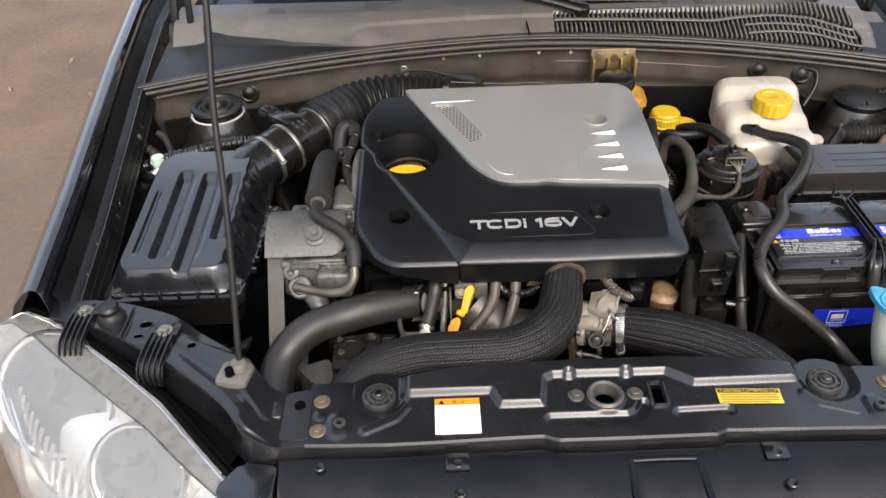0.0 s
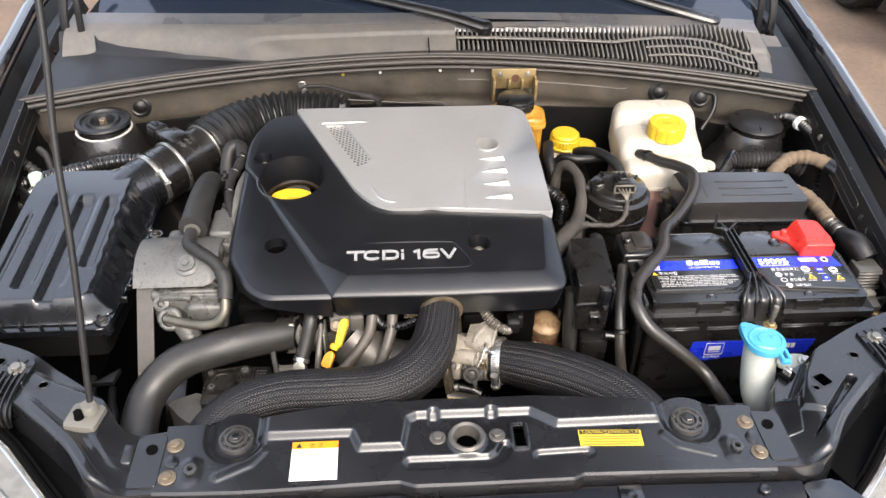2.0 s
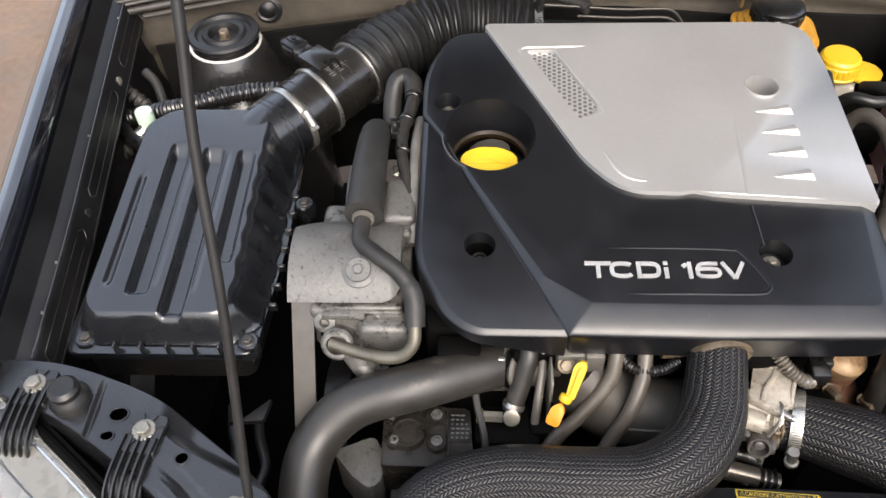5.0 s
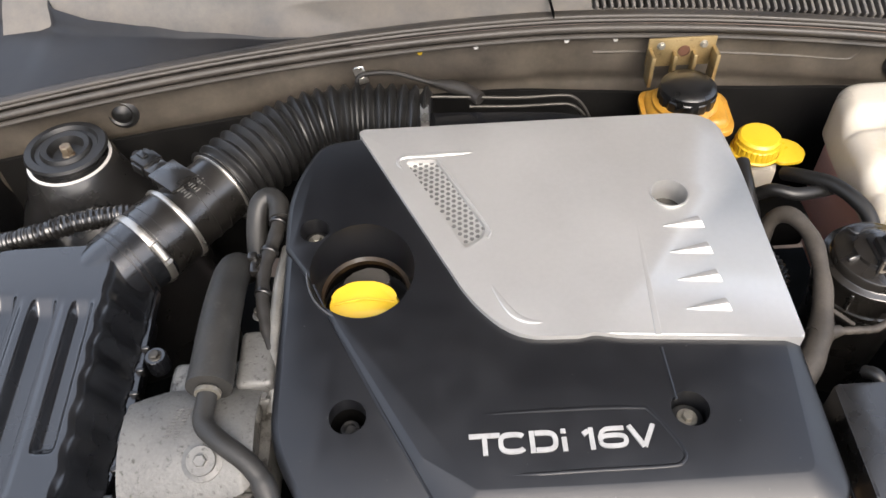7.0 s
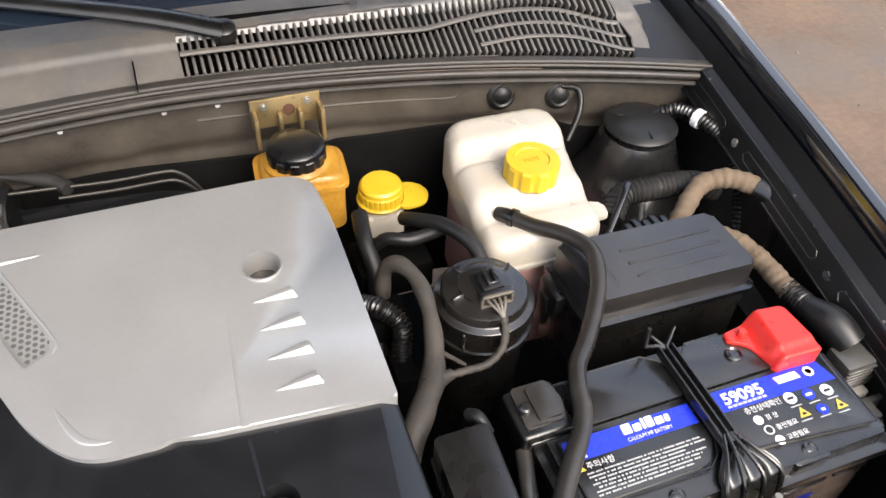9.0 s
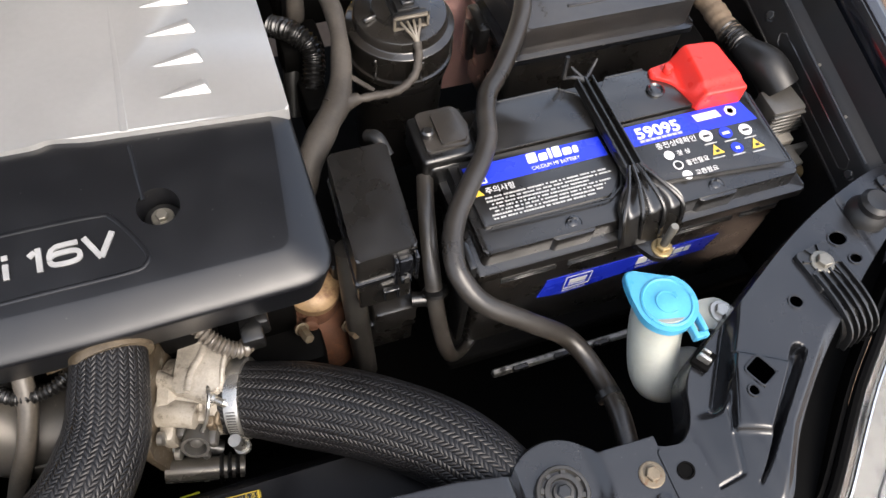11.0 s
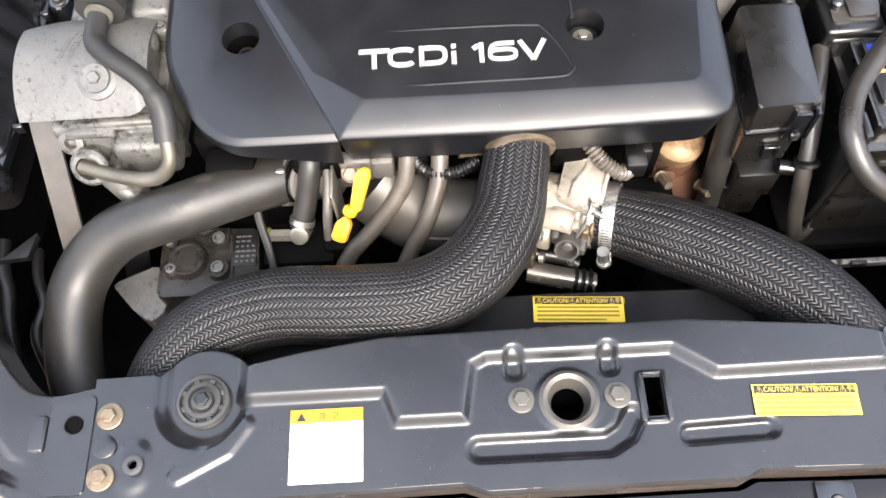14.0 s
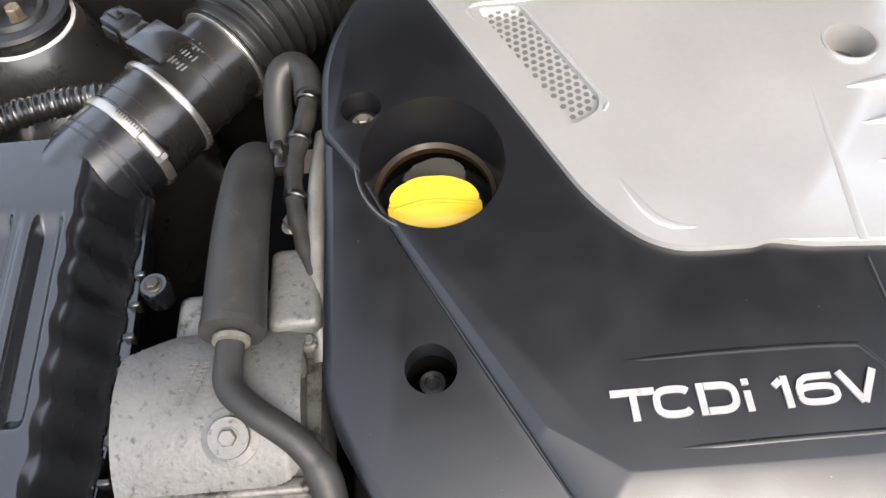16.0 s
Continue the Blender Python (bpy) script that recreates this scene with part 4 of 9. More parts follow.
# fenders with their inner gutters
def crest(y, sx=1):
    return ((0.028 if sx < 0 else 0.0) + lerp_rows([(-0.1, 0.800), (0.15, 0.790), (0.40, 0.797), (0.60, 0.815), (0.85, 0.846), (1.15, 0.880), (1.6, 0.90)], y),
            lerp_rows([(-0.1, 0.735), (0.15, 0.765), (0.40, 0.812), (0.60, 0.838), (0.85, 0.856), (1.15, 0.870), (1.6, 0.885)], y))


def fender_point(sx, s, t):
    y = 0.195 + 1.30 * s
    cx, cz = crest(y, sx)
    prof = [(0.075, -0.34), (0.072, -0.20), (0.060, -0.09), (0.034, -0.028), (0.012, -0.005), (0.0, 0.0), (-0.010, -0.003), (-0.014, -0.016), (-0.016, -0.045), (-0.020, -0.062)]
    a = t * (len(prof) - 1)
    i = min(int(a), len(prof) - 2)
    px = prof[i][0] + (prof[i + 1][0] - prof[i][0]) * (a - i)
    pz = prof[i][1] + (prof[i + 1][1] - prof[i][1]) * (a - i)
    return (sx * (cx + px), y, cz + pz)


M_GUTTER = material("dull black gutter steel", (0.0032, 0.0032, 0.0035), 0.42, vary=0.3, scale=14, dust=0.010, spec=0.35)
M_DULLNUT = material("dull nut", (0.16, 0.15, 0.13), 0.45, metal=0.6)
for sx in (-1, 1):
    f = part("fender", field(60, 36, lambda s, t: fender_point(sx, s, t), None, 0.0015), M_PAINT, car, "glossy black front fender", sharp=60)
    # gutter shelf with long pressed slots, and the inner wheel arch below it
    def shelf_point(s, t):
        y = 0.215 + 1.15 * s
        cx, cz = crest(y, sx)
        k = ease((t - 0.42) / 0.10)
        x = cx - 0.018 - 0.012 * min(1, t / 0.42) - 0.016 * k - 0.016 * max(0, (t - 0.52) / 0.48)
        z = cz - 0.030 - 0.030 * min(1, t / 0.42) - 0.004 * k - 0.040 * max(0, (t - 0.52) / 0.48)
        return (sx * x, y, z)
    g = part("gutter", field(150, 26, shelf_point, None, 0.0015), M_GUTTER, f, "pressed black gutter under the bonnet edge", sharp=50)

    def on_rail(y, t, lift=0.001):
        p = shelf_point((y - 0.215) / 1.15, t)
        return (p[0] - sx * lift, p[1], p[2] + lift)
    for t in (0.52, 0.97):
        part("rail_edge", tube([on_rail(0.23 + 1.10 * k / 24, t, 0.0006) for k in range(25)], 0.0013, 6, 2), M_TOWER, g)
    for p, q in ((0.245, 0.405), (0.470, 0.645), (0.715, 0.860), (0.90, 1.06)):
        for t in (0.68, 0.84):
            part("slot_edge", tube([on_rail(p + (q - p) * k / 8, t, 0.0004) for k in range(9)], 0.0013, 6, 2), M_TOWER, g)
        for y in (p, q):
            part("slot_end", tube([on_rail(y, 0.68, 0.0004), on_rail(y + (0.006 if y == q else -0.006), 0.76, 0.0004), on_rail(y, 0.84, 0.0004)], 0.0013, 6, 4), M_TOWER, g)
    for y in (0.232, 0.437, 0.675, 0.88, 1.075):
        hexbolt(on_rail(y, 0.76, 0.0), 0.0052, M_BLACK if y != 0.675 else M_DULLNUT, g, "bolt", axis=(-sx, 0, 0.6), washer=1.5)
    for y in (0.285, 0.350, 0.545, 0.79):
        part("weld_pip", lathe([(0.0026, 0), (0.0024, 0.0014), (0, 0.0018)], on_rail(y, 0.50, 0.0), 10, (-sx, 0, 0.8)), M_BOLT, g)
    part("inner_arch", field(40, 10, lambda s, t: (sx * (crest(0.2 + 1.1 * s, sx)[0] - 0.043 - 0.05 * t), 0.2 + 1.1 * s, crest(0.2 + 1.1 * s)[1] - 0.094 - 0.33 * t), None, 0.002), M_ARCH, f, "black inner wheel arch")

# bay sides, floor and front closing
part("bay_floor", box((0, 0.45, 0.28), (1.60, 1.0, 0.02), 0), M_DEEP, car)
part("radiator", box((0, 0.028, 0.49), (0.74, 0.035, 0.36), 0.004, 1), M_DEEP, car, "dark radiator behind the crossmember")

# firewall
def seal_line(x):
    return (0.925 - (0.115 if x > 0 else 0.093) * (abs(x) / 0.84) ** 2.0, 0.832 - 0.047 * (abs(x) / 0.84) ** 1.6)


def wall_point(s, t):
    x = -0.84 + 1.68 * s
    y, z = seal_line(x)
    if t < 0.1:
        return (x, y - 0.012 + 0.010 * (t / 0.1), z - 0.010)
    k = (t - 0.1) / 0.9
    d = 0.010 * ease((k - 0.18) / 0.04) - 0.006 * ease((k - 0.22) / 0.05)
    d += 0.016 * ease((k - 0.30) / 0.10)
    yy = y + 0.004 + d + 0.003 * noise.noise((x * 6, k * 3, 5))
    return (x, yy, z - 0.012 - 0.42 * k)


wall = part("firewall", field(150, 44, wall_point, None, 0.003), M_WALL, car, "dusty dark firewall panel", sharp=50)
# Matt black sheet in front of the lower wall.
def lower_sheet_point(s, t):
    x = -0.80 + 1.60 * s
    y, z = seal_line(x)
    drop = 0.112 - 0.028 * ease((-0.36 - x) / 0.10) + 0.008 * math.sin(x * 9) - 0.010 * ease((x - 0.20) / 0.05) * ease((0.62 - x) / 0.05)
    return (x, y - 0.006 + 0.012 * t + 0.004 * noise.noise((x * 8, t * 5, 2)), z - drop - 0.32 * t)


part("insulation_mat", field(90, 20, lower_sheet_point, None, 0.006), material("matt black sheet", (0.006, 0.0058, 0.0055), 0.9, vary=0.4, bump=0.6, bump_scale=120, spec=0.1), wall, "matt black sheet over the lower firewall")
part("pressed_edge", tube([(0.06 + 0.36 * k / 12, seal_line(0.06 + 0.36 * k / 12)[0] + 0.003, seal_line(0.06 + 0.36 * k / 12)[1] - 0.056) for k in range(13)] + [(0.432, seal_line(0.432)[0] + 0.003, seal_line(0.43)[1] - 0.050), (0.440, seal_line(0.44)[0] + 0.003, seal_line(0.44)[1] - 0.024)], 0.0032, 8, 4), M_WALL, wall)
for x in (-0.618, 0.500, 0.590):
    y, z = seal_line(x)
    part("grommet", lathe([(0.024, 0), (0.024, 0.004), (0.018, 0.008), (0.015, 0.006), (0.008, 0.012), (0, 0.013)], (x, y + 0.006, z - 0.055), 28, (0, -1, 0.15)), M_RUBBER, wall, "round black rubber grommet")
part("oval_plug", lathe([(0.020, 0), (0.020, 0.003), (0.015, 0.006), (0, 0.006)], (-0.045, seal_line(0)[0] + 0.008, 0.768), 28, (0, -1, 0.1), None, 0.6), M_DEEP, wall)
for x in (-0.19, -0.11, 0.02, 0.09):
    part("stud", lathe([(0.0035, 0), (0.0035, 0.004), (0, 0.004)], (x, seal_line(x)[0] + 0.003, seal_line(x)[1] - 0.034), 10, (0, -1, 0)), M_PAPER if x > -0.15 else M_YELLOW, wall)

# rubber seal along the cowl's edge: two beads on a channel
xs = [-0.842 + 1.684 * k / 40 for k in range(41)]
seal = part("cowl_seal", tube([(x, seal_line(x)[0] + 0.004, seal_line(x)[1] + 0.001) for x in xs], 0.0125, 12, 2, flat=0.62), M_SEAL, car, "dusty rubber seal along the cowl")
part("bead", tube([(x, seal_line(x)[0] - 0.010, seal_line(x)[1] - 0.009) for x in xs], 0.0058, 10, 2), M_SEAL, seal)
part("channel", tube([(x, seal_line(x)[0] - 0.013, seal_line(x)[1] - 0.020) for x in xs[1:-1]], 0.0040, 8, 2), M_SEAL, seal)
part("lip", tube([(x, seal_line(x)[0] - 0.004, seal_line(x)[1] + 0.006) for x in xs], 0.0042, 10, 2), M_SEAL, seal)
part("end", lathe([(0.013, 0), (0.014, 0.02), (0.010, 0.045), (0.004, 0.052)], (0.825, seal_line(0.825)[0], seal_line(0.825)[1] + 0.004), 16, (1, 0.15, 0.25)), M_SEAL, seal)


# cowl panel, from the seal to the windscreen
def glass_line(x):
    return (1.050 - 0.02 * (abs(x) / 0.7) ** 2 + 0.10 * (x < 0) * (abs(x) / 0.8) ** 2, 0.872 - 0.020 * (abs(x) / 0.8) ** 2)


def cowl_point(s, t):
    x = -0.80 + 1.60 * s
    (y0, z0), (y1, z1) = seal_line(x), glass_line(x)
    y0 += 0.008
    y, z = y0 + (y1 - y0) * t, z0 + (z1 - z0) * t - 0.004
    z += 0.006 * ease((t - 0.42) / 0.06) + 0.010 * math.sin(math.pi * t)
    z -= 0.040 * ease((-0.50 - x + 0.25 * (1 - t)) / 0.12) * ease((0.75 - t) / 0.3) + 0.03 * ease((x - 0.735) / 0.03)
    return (x, y, z)


def cowl_keep(c):
    return not (0.057 < c.x < 0.50 and seal_line(c.x)[0] + 0.020 < c.y < 1.000 or 0.5 <= c.x < 0.70 and seal_line(c.x)[0] + 0.018 < c.y < 1.000 - 0.3 * max(0, c.x - 0.62))


cowl = part("cowl_panel", field(200, 48, cowl_point, cowl_keep, 0.003), M_COWL, car, "weathered grey plastic cowl panel", sharp=50)
M_STRIP = material("smooth grey cowl edge", (0.058, 0.062, 0.070), 0.34, vary=0.15, scale=6, dust=0.25, coat=0.5, coat_rough=0.3)
part("glass_strip", field(80, 6, lambda s, t: (-0.765 + 1.50 * s, glass_line(-0.765 + 1.50 * s)[0] - 0.004 - 0.046 * t, glass_line(-0.765 + 1.50 * s)[1] + 0.008 - 0.014 * t - 0.012 * ease((t - 0.8) / 0.2)), None, 0.003), M_STRIP, cowl, "smooth grey strip along the glass")
M_WELL = material("satin black well plastic", (0.010, 0.0105, 0.0120), 0.42, vary=0.2, scale=7, dust=0.03, spec=0.30)
for sx in (-1, 1):
    def well_point(s, t):
        x = (0.815 - (0.50 if sx < 0 else 0.115) * s)
        y, z = seal_line(sx * x)
        back = lerp_rows([(0.315, 0.000), (0.40, 0.014), (0.46, 0.030), (0.52, 0.044), (0.58, 0.066), (0.66, 0.104), (0.72, 0.148), (0.745, 0.200), (0.82, 0.215)], x) if sx < 0 else 0.150 * ease((x - 0.695) / 0.02) * (1 - 0.3 * s) + 0.004
        return (sx * x, y + 0.008 + back * t, z + 0.004 + (0.33 * min(back, 0.06) * t + 0.14 * back * ease((t - 0.86) / 0.14) if sx < 0 else 0.026 * t))
    part("side_well", field(70, 26, well_point, None, 0.002), M_WELL, cowl, "dark satin plastic side well")
part("seam", box((-0.004, 0.975, 0.8475), (0.0016, 0.13, 0.008), 0), M_DEEP, cowl)
# Added near-black sheet closes the slat gaps; their shade is in its colour.
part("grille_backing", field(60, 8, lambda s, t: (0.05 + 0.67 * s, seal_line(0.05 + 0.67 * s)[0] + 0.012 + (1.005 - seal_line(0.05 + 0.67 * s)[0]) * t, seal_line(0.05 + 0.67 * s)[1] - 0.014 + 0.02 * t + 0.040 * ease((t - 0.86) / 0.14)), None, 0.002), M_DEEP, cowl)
for k in range(62):
    x = 0.062 + 0.0104 * k
    y0 = seal_line(x)[0] + 0.016
    y1 = 1.003 - 0.30 * max(0, x - 0.62)
    yb = y0 + (y1 - y0) * (0.5 + 0.22 * max(0, math.sin((x - 0.40) * 11)) * (x > 0.40))
    for a, b in ((y0, yb - 0.004), (yb + 0.004, y1)):
        zc = lambda y: seal_line(x)[1] + (glass_line(x)[1] - seal_line(x)[1]) * (y - y0) / 0.13 + 0.006
        bm = bmesh.new()
        box(((x), (a + b) / 2, (zc(a) + zc(b)) / 2 - 0.004), (0.0042, b - a, 0.016), 0.0012, 1, bm=bm)
        tilt = Matrix.Translation((x, (a + b) / 2, (zc(a) + zc(b)) / 2)) @ Matrix.Rotation(math.atan2(zc(b) - zc(a), b - a), 4, "X") @ Matrix.Translation((-x, -(a + b) / 2, -(zc(a) + zc(b)) / 2))
        bm.transform(tilt)
        part("slat", bm, M_COWL, cowl)
rail = []
for k in range(40):
    x = 0.057 + 0.0165 * k
    y0, y1 = seal_line(x)[0] + 0.016, 1.003 - 0.30 * max(0, x - 0.62)
    yb = y0 + (y1 - y0) * (0.5 + 0.22 * max(0, math.sin((x - 0.40) * 11)) * (x > 0.40))
    rail.append((x, yb, seal_line(x)[1] + 0.012 + 0.04 * (yb - y0) / 0.13))
part("rail", tube(rail, 0.0055, 8, 2, flat=0.6), M_COWL, cowl)
for off in (0.028, 0.056):
    part("rail", tube([(x, max(seal_line(x)[0] + 0.014, y - off), z - 0.25 * off) for x, y, z in rail if x > 0.46], 0.0040, 8, 2, flat=0.6), M_COWL, cowl)
for sx in (-1, 1):
    part("hinge_foot", box((sx * 0.765, 1.045, 0.815), (0.045, 0.022, 0.006), 0.002, 1), M_COWL, cowl)

# windscreen, with a near-black block for the cabin's shade behind it
part("windscreen", field(40, 14, lambda s, t: (-0.74 + 1.48 * s, glass_line(-0.74 + 1.48 * s)[0] - 0.004 + 0.62 * t, glass_line(-0.74 + 1.48 * s)[1] + 0.004 + 0.36 * t), None, 0.005), M_WINDOW, car, "dark tinted windscreen reflecting the sky")
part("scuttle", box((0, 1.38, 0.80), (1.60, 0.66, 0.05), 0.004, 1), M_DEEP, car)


def wiper(px, py, pz, elbow, tip):
    w = part("wiper", tube([(px, py, pz + 0.004), elbow, tip], lambda k: 0.0200 - 0.008 * k, 12, 8, flat=0.55), M_BLACK, car, "black wiper arm lying on the windscreen")
    part("cap", lathe([(0.016, -0.012), (0.018, 0.0), (0.016, 0.010), (0.010, 0.014), (0, 0.014)], (px, py, pz), 20, (0, -0.3, 1)), M_BLACK, w)
    part("blade", tube([Vector(elbow).lerp(Vector(tip), 0.35) + Vector((0.0, 0.012, 0.004)), Vector(elbow).lerp(Vector(tip), 0.8) + Vector((0, 0.014, 0.004)), Vector(tip) + Vector((-0.12, 0.03, 0.012))], 0.006, 8, 4, flat=1.4), M_BLACK, w)


wiper(0.120, 0.990, 0.866, (0.005, 1.030, 0.890), (-0.30, 1.12, 0.925))
wiper(0.640, 1.020, 0.862, (0.530, 1.050, 0.888), (0.24, 1.15, 0.940))

# strut towers
def tower(sx, x, y, ztop, wide):
    prof = [(wide * 2.6, ztop - 0.34), (wide * 2.4, ztop - 0.15), (wide * 2.05, ztop - 0.112), (wide * 1.74, ztop - 0.088), (wide * 1.55, ztop - 0.066), (wide * 1.42, ztop - 0.060), (wide * 1.30, ztop - 0.040), (wide * 1.13, ztop - 0.012), (wide * 1.03, ztop), (wide * 0.5, ztop), (0, ztop)]
    return part("strut_tower", lathe(prof, (x, y, 0), 48), M_TOWER, car, "domed satin black strut tower")


tl = tower(-1, -0.664, 0.780, 0.752, 0.054)
part("white_ring", lathe([(0.0545, 0.0), (0.0548, 0.0022), (0.051, 0.003), (0.050, 0.0)], (-0.664, 0.780, 0.751), 40), material("chalky sealing ring", (0.48, 0.47, 0.45), 0.6, vary=0.2, dust=0.2), tl, "white painted ring")
top = part("strut_mount", lathe([(0.042, 0.0), (0.043, 0.008), (0.050, 0.011), (0.054, 0.015), (0.052, 0.019), (0.043, 0.020), (0.040, 0.015), (0.034, 0.015), (0.031, 0.020), (0.024, 0.018), (0.020, 0.006), (0, 0.004)], (-0.664, 0.782, 0.752), 44),
           M_RUBBER, tl, "black rubber strut mount with an open centre")
hexbolt((-0.664, 0.782, 0.757), 0.008, M_ZINC, top, "bolt", washer=1.1, h=0.014)
tr = tower(1, 0.686, 0.786, 0.722, 0.052)
cap = part("strut_cap", lathe([(0.042, -0.012), (0.043, 0.004), (0.054, 0.008), (0.056, 0.011), (0.052, 0.015), (0.028, 0.020), (0, 0.021)], (0.686, 0.786, 0.722), 44), M_RUBBER, tr, "black rubber cap on the strut tower")
for a in (20, 140, 260):
    part("rib", box((0.686 + 0.032 * math.cos(radians(a)), 0.786 + 0.032 * math.sin(radians(a)), 0.7405), (0.030, 0.003, 0.003), 0.001, 1, rz=a), M_RUBBER, cap)

# hinges of the bonnet
for sx in (-1, 1):
    h = part("bonnet_hinge", tube([(sx * 0.800, 1.06, 0.800), (sx * 0.802, 1.07, 0.86), (sx * 0.795, 1.10, 0.93), (sx * 0.79, 1.16, 1.03)], 0.010, 8, 6, flat=0.5), M_ARCH, car, "black steel bonnet hinge")
    part("arm", tube([(sx * 0.765, 1.045, 0.815), (sx * 0.760, 1.055, 0.90), (sx * 0.770, 1.09, 0.98)], 0.008, 8, 5, flat=0.5), M_ARCH, h)
    hexbolt((sx * 0.80, 1.035, 0.806), 0.007, M_BLACK, h, "bolt")


# raised bonnet on its hinges and rod
def bonnet_point(s, t):
    u = 2 * s - 1
    x = (0.70 - 0.14 * t) * u
    return (x, 1.19 - 0.80 * t + 0.05 * u * u * t, 1.03 + 0.66 * t - 0.02 * u * u)


part("bonnet", field(40, 30, bonnet_point, None, 0.014), M_PAINT, car, "raised black bonnet")
for sx in (-1, 1):
    part("tyre", lathe([(0.20, -0.075), (0.29, -0.075), (0.31, -0.05), (0.31, 0.05), (0.29, 0.075), (0.20, 0.075), (0.19, 0.05), (0, 0.05)], (sx * 0.795, 0.52, 0.31), 40, (sx, 0, 0)), M_RUBBER, car)

M_DULL = material("dull dark screw", (0.07, 0.066, 0.059), 0.45, metal=0.7, vary=0.2)
# ---------------------------------------------------------------- engine cover
def cover_z(x, y):
    return 0.7616 + 0.0703 * y


cover = thing("engine_cover", "black plastic engine cover with a silver panel and raised white lettering", "engine cover")
# outer and inner corner rows of the top: between them the edge rolls down, broad along the front and the right side
EDGE = [((-0.3505, 0.556), 0.004, (-0.345, 0.556), 0.004), ((-0.352, 0.640), 0.05, (-0.344, 0.640), 0.05), ((-0.318, 0.722), 0.03, (-0.313, 0.712), 0.03), ((-0.270, 0.728), 0.03, (-0.266, 0.718), 0.03),
        ((0.130, 0.728), 0.02, (0.126, 0.718), 0.02), ((0.168, 0.716), 0.03, (0.158, 0.708), 0.03), ((0.176, 0.640), 0.03, (0.166, 0.640), 0.03), ((0.1765, 0.402), 0.03, (0.158, 0.402), 0.03),
        ((0.178, 0.2375), 0.036, (0.143, 0.268), 0.012), ((-0.020, 0.2345), 0.02, (-0.020, 0.2675), 0.02), ((-0.184, 0.2375), 0.003, (-0.158, 0.2690), 0.003),
        ((-0.2145, 0.2970), 0.003, (-0.2060, 0.3015), 0.003), ((-0.294, 0.452), 0.003, (-0.2895, 0.4540), 0.003), ((-0.318, 0.505), 0.003, (-0.316, 0.506), 0.003)]
OUTER = rounded([e[0] for e in EDGE], [e[1] for e in EDGE], 7)
INNER = rounded([e[2] for e in EDGE], [e[3] for e in EDGE], 7)


def rolled(outer, inner, low, top, drop):
    """A shell whose top falls from the inner to the outer outline in a slope that rounds over at the lip."""
    bm = bmesh.new()
    rings = []
    for k, f in ((1.0, 0.0), (0.96, 0.02), (0.80, 0.13), (0.60, 0.29), (0.40, 0.46), (0.24, 0.62), (0.13, 0.75), (0.05, 0.88), (0.0, 1.04), (0.01, 1.25)):
        ring = []
        for (ox, oy), (ix, iy) in zip(outer, inner):
            w = math.hypot(ox - ix, oy - iy)
            d = min(drop, 0.003 + 0.42 * w)
            x, y = ox + (ix - ox) * k, oy + (iy - oy) * k
            ring.append(bm.verts.new((x, y, top(ix, iy) - d * f)))
        rings.append(ring)
    rings.append([bm.verts.new((ox + (ix - ox) * 0.25, oy + (iy - oy) * 0.25, low(ox, oy))) for (ox, oy), (ix, iy) in zip(outer, inner)])
    n = len(outer)
    for a, b in zip(rings, rings[1:]):
        for i in range(n):
            bm.faces.new((a[i], b[i], b[(i + 1) % n], a[(i + 1) % n]))
    bm.faces.new(rings[0])
    bm.faces.new(rings[-1][::-1])
    bmesh.ops.recalc_face_normals(bm, faces=bm.faces)
    return bm


shell = part("shell", rolled(OUTER, INNER, lambda x, y: 0.715, lambda x, y: cover_z(x, y) - 0.004, 0.0170), M_COVER, cover, "grained black plastic shell", sharp=30)


def side_z(x, y):
    return cover_z(x, y) - lerp_rows([(0.23, 0.0185), (0.30, 0.0142), (0.38, 0.0120), (0.46, 0.0105), (0.56, 0.010)], y)


SIDE_O = [((-0.1832, 0.2378), 0.003), ((-0.286, 0.2385), 0.03), ((-0.316, 0.262), 0.03), ((-0.352, 0.330), 0.05), ((-0.350, 0.480), 0.05), ((-0.3503, 0.556), 0.003), ((-0.3175, 0.5055), 0.003), ((-0.2935, 0.4525), 0.003)]
SIDE_I = [((-0.1862, 0.2440), 0.003), ((-0.283, 0.2450), 0.026), ((-0.309, 0.266), 0.026), ((-0.344, 0.332), 0.046), ((-0.342, 0.480), 0.046), ((-0.3425, 0.545), 0.003), ((-0.3185, 0.5050), 0.003), ((-0.2945, 0.4520), 0.003)]
side = part("side_field", rolled(rounded([p for p, r in SIDE_O], [r for p, r in SIDE_O], 7), rounded([p for p, r in SIDE_I], [r for p, r in SIDE_I], 7),
                                 lambda x, y: lerp_rows([(-0.36, 0.735), (-0.300, 0.742), (-0.250, 0.734), (-0.185, 0.718)], x) if y < 0.3 else 0.718, side_z, 0.006), M_COVER, cover, "lower side field of the cover", sharp=30)


def hole_cut(x, y, r, depth):
    z = cover_z(x, y)
    return lathe([(r, -depth), (r, 0.03)], (x, y, z), 40)


carve(shell, [lathe([(0.050, -0.075), (0.0535, -0.03), (0.0605, 0.03)], (-0.2640, 0.5190, 0.797), 64, squash=1.11),
              hole_cut(-0.318, 0.577, 0.0165, 0.030), hole_cut(0.047, 0.335, 0.0180, 0.030), hole_cut(0.086, 0.598, 0.0205, 0.030)])
carve(side, [hole_cut(-0.277, 0.352, 0.0180, 0.085), lathe([(0.050, -0.075), (0.0535, -0.03), (0.0605, 0.03)], (-0.2640, 0.5190, 0.797), 64, squash=1.11)])
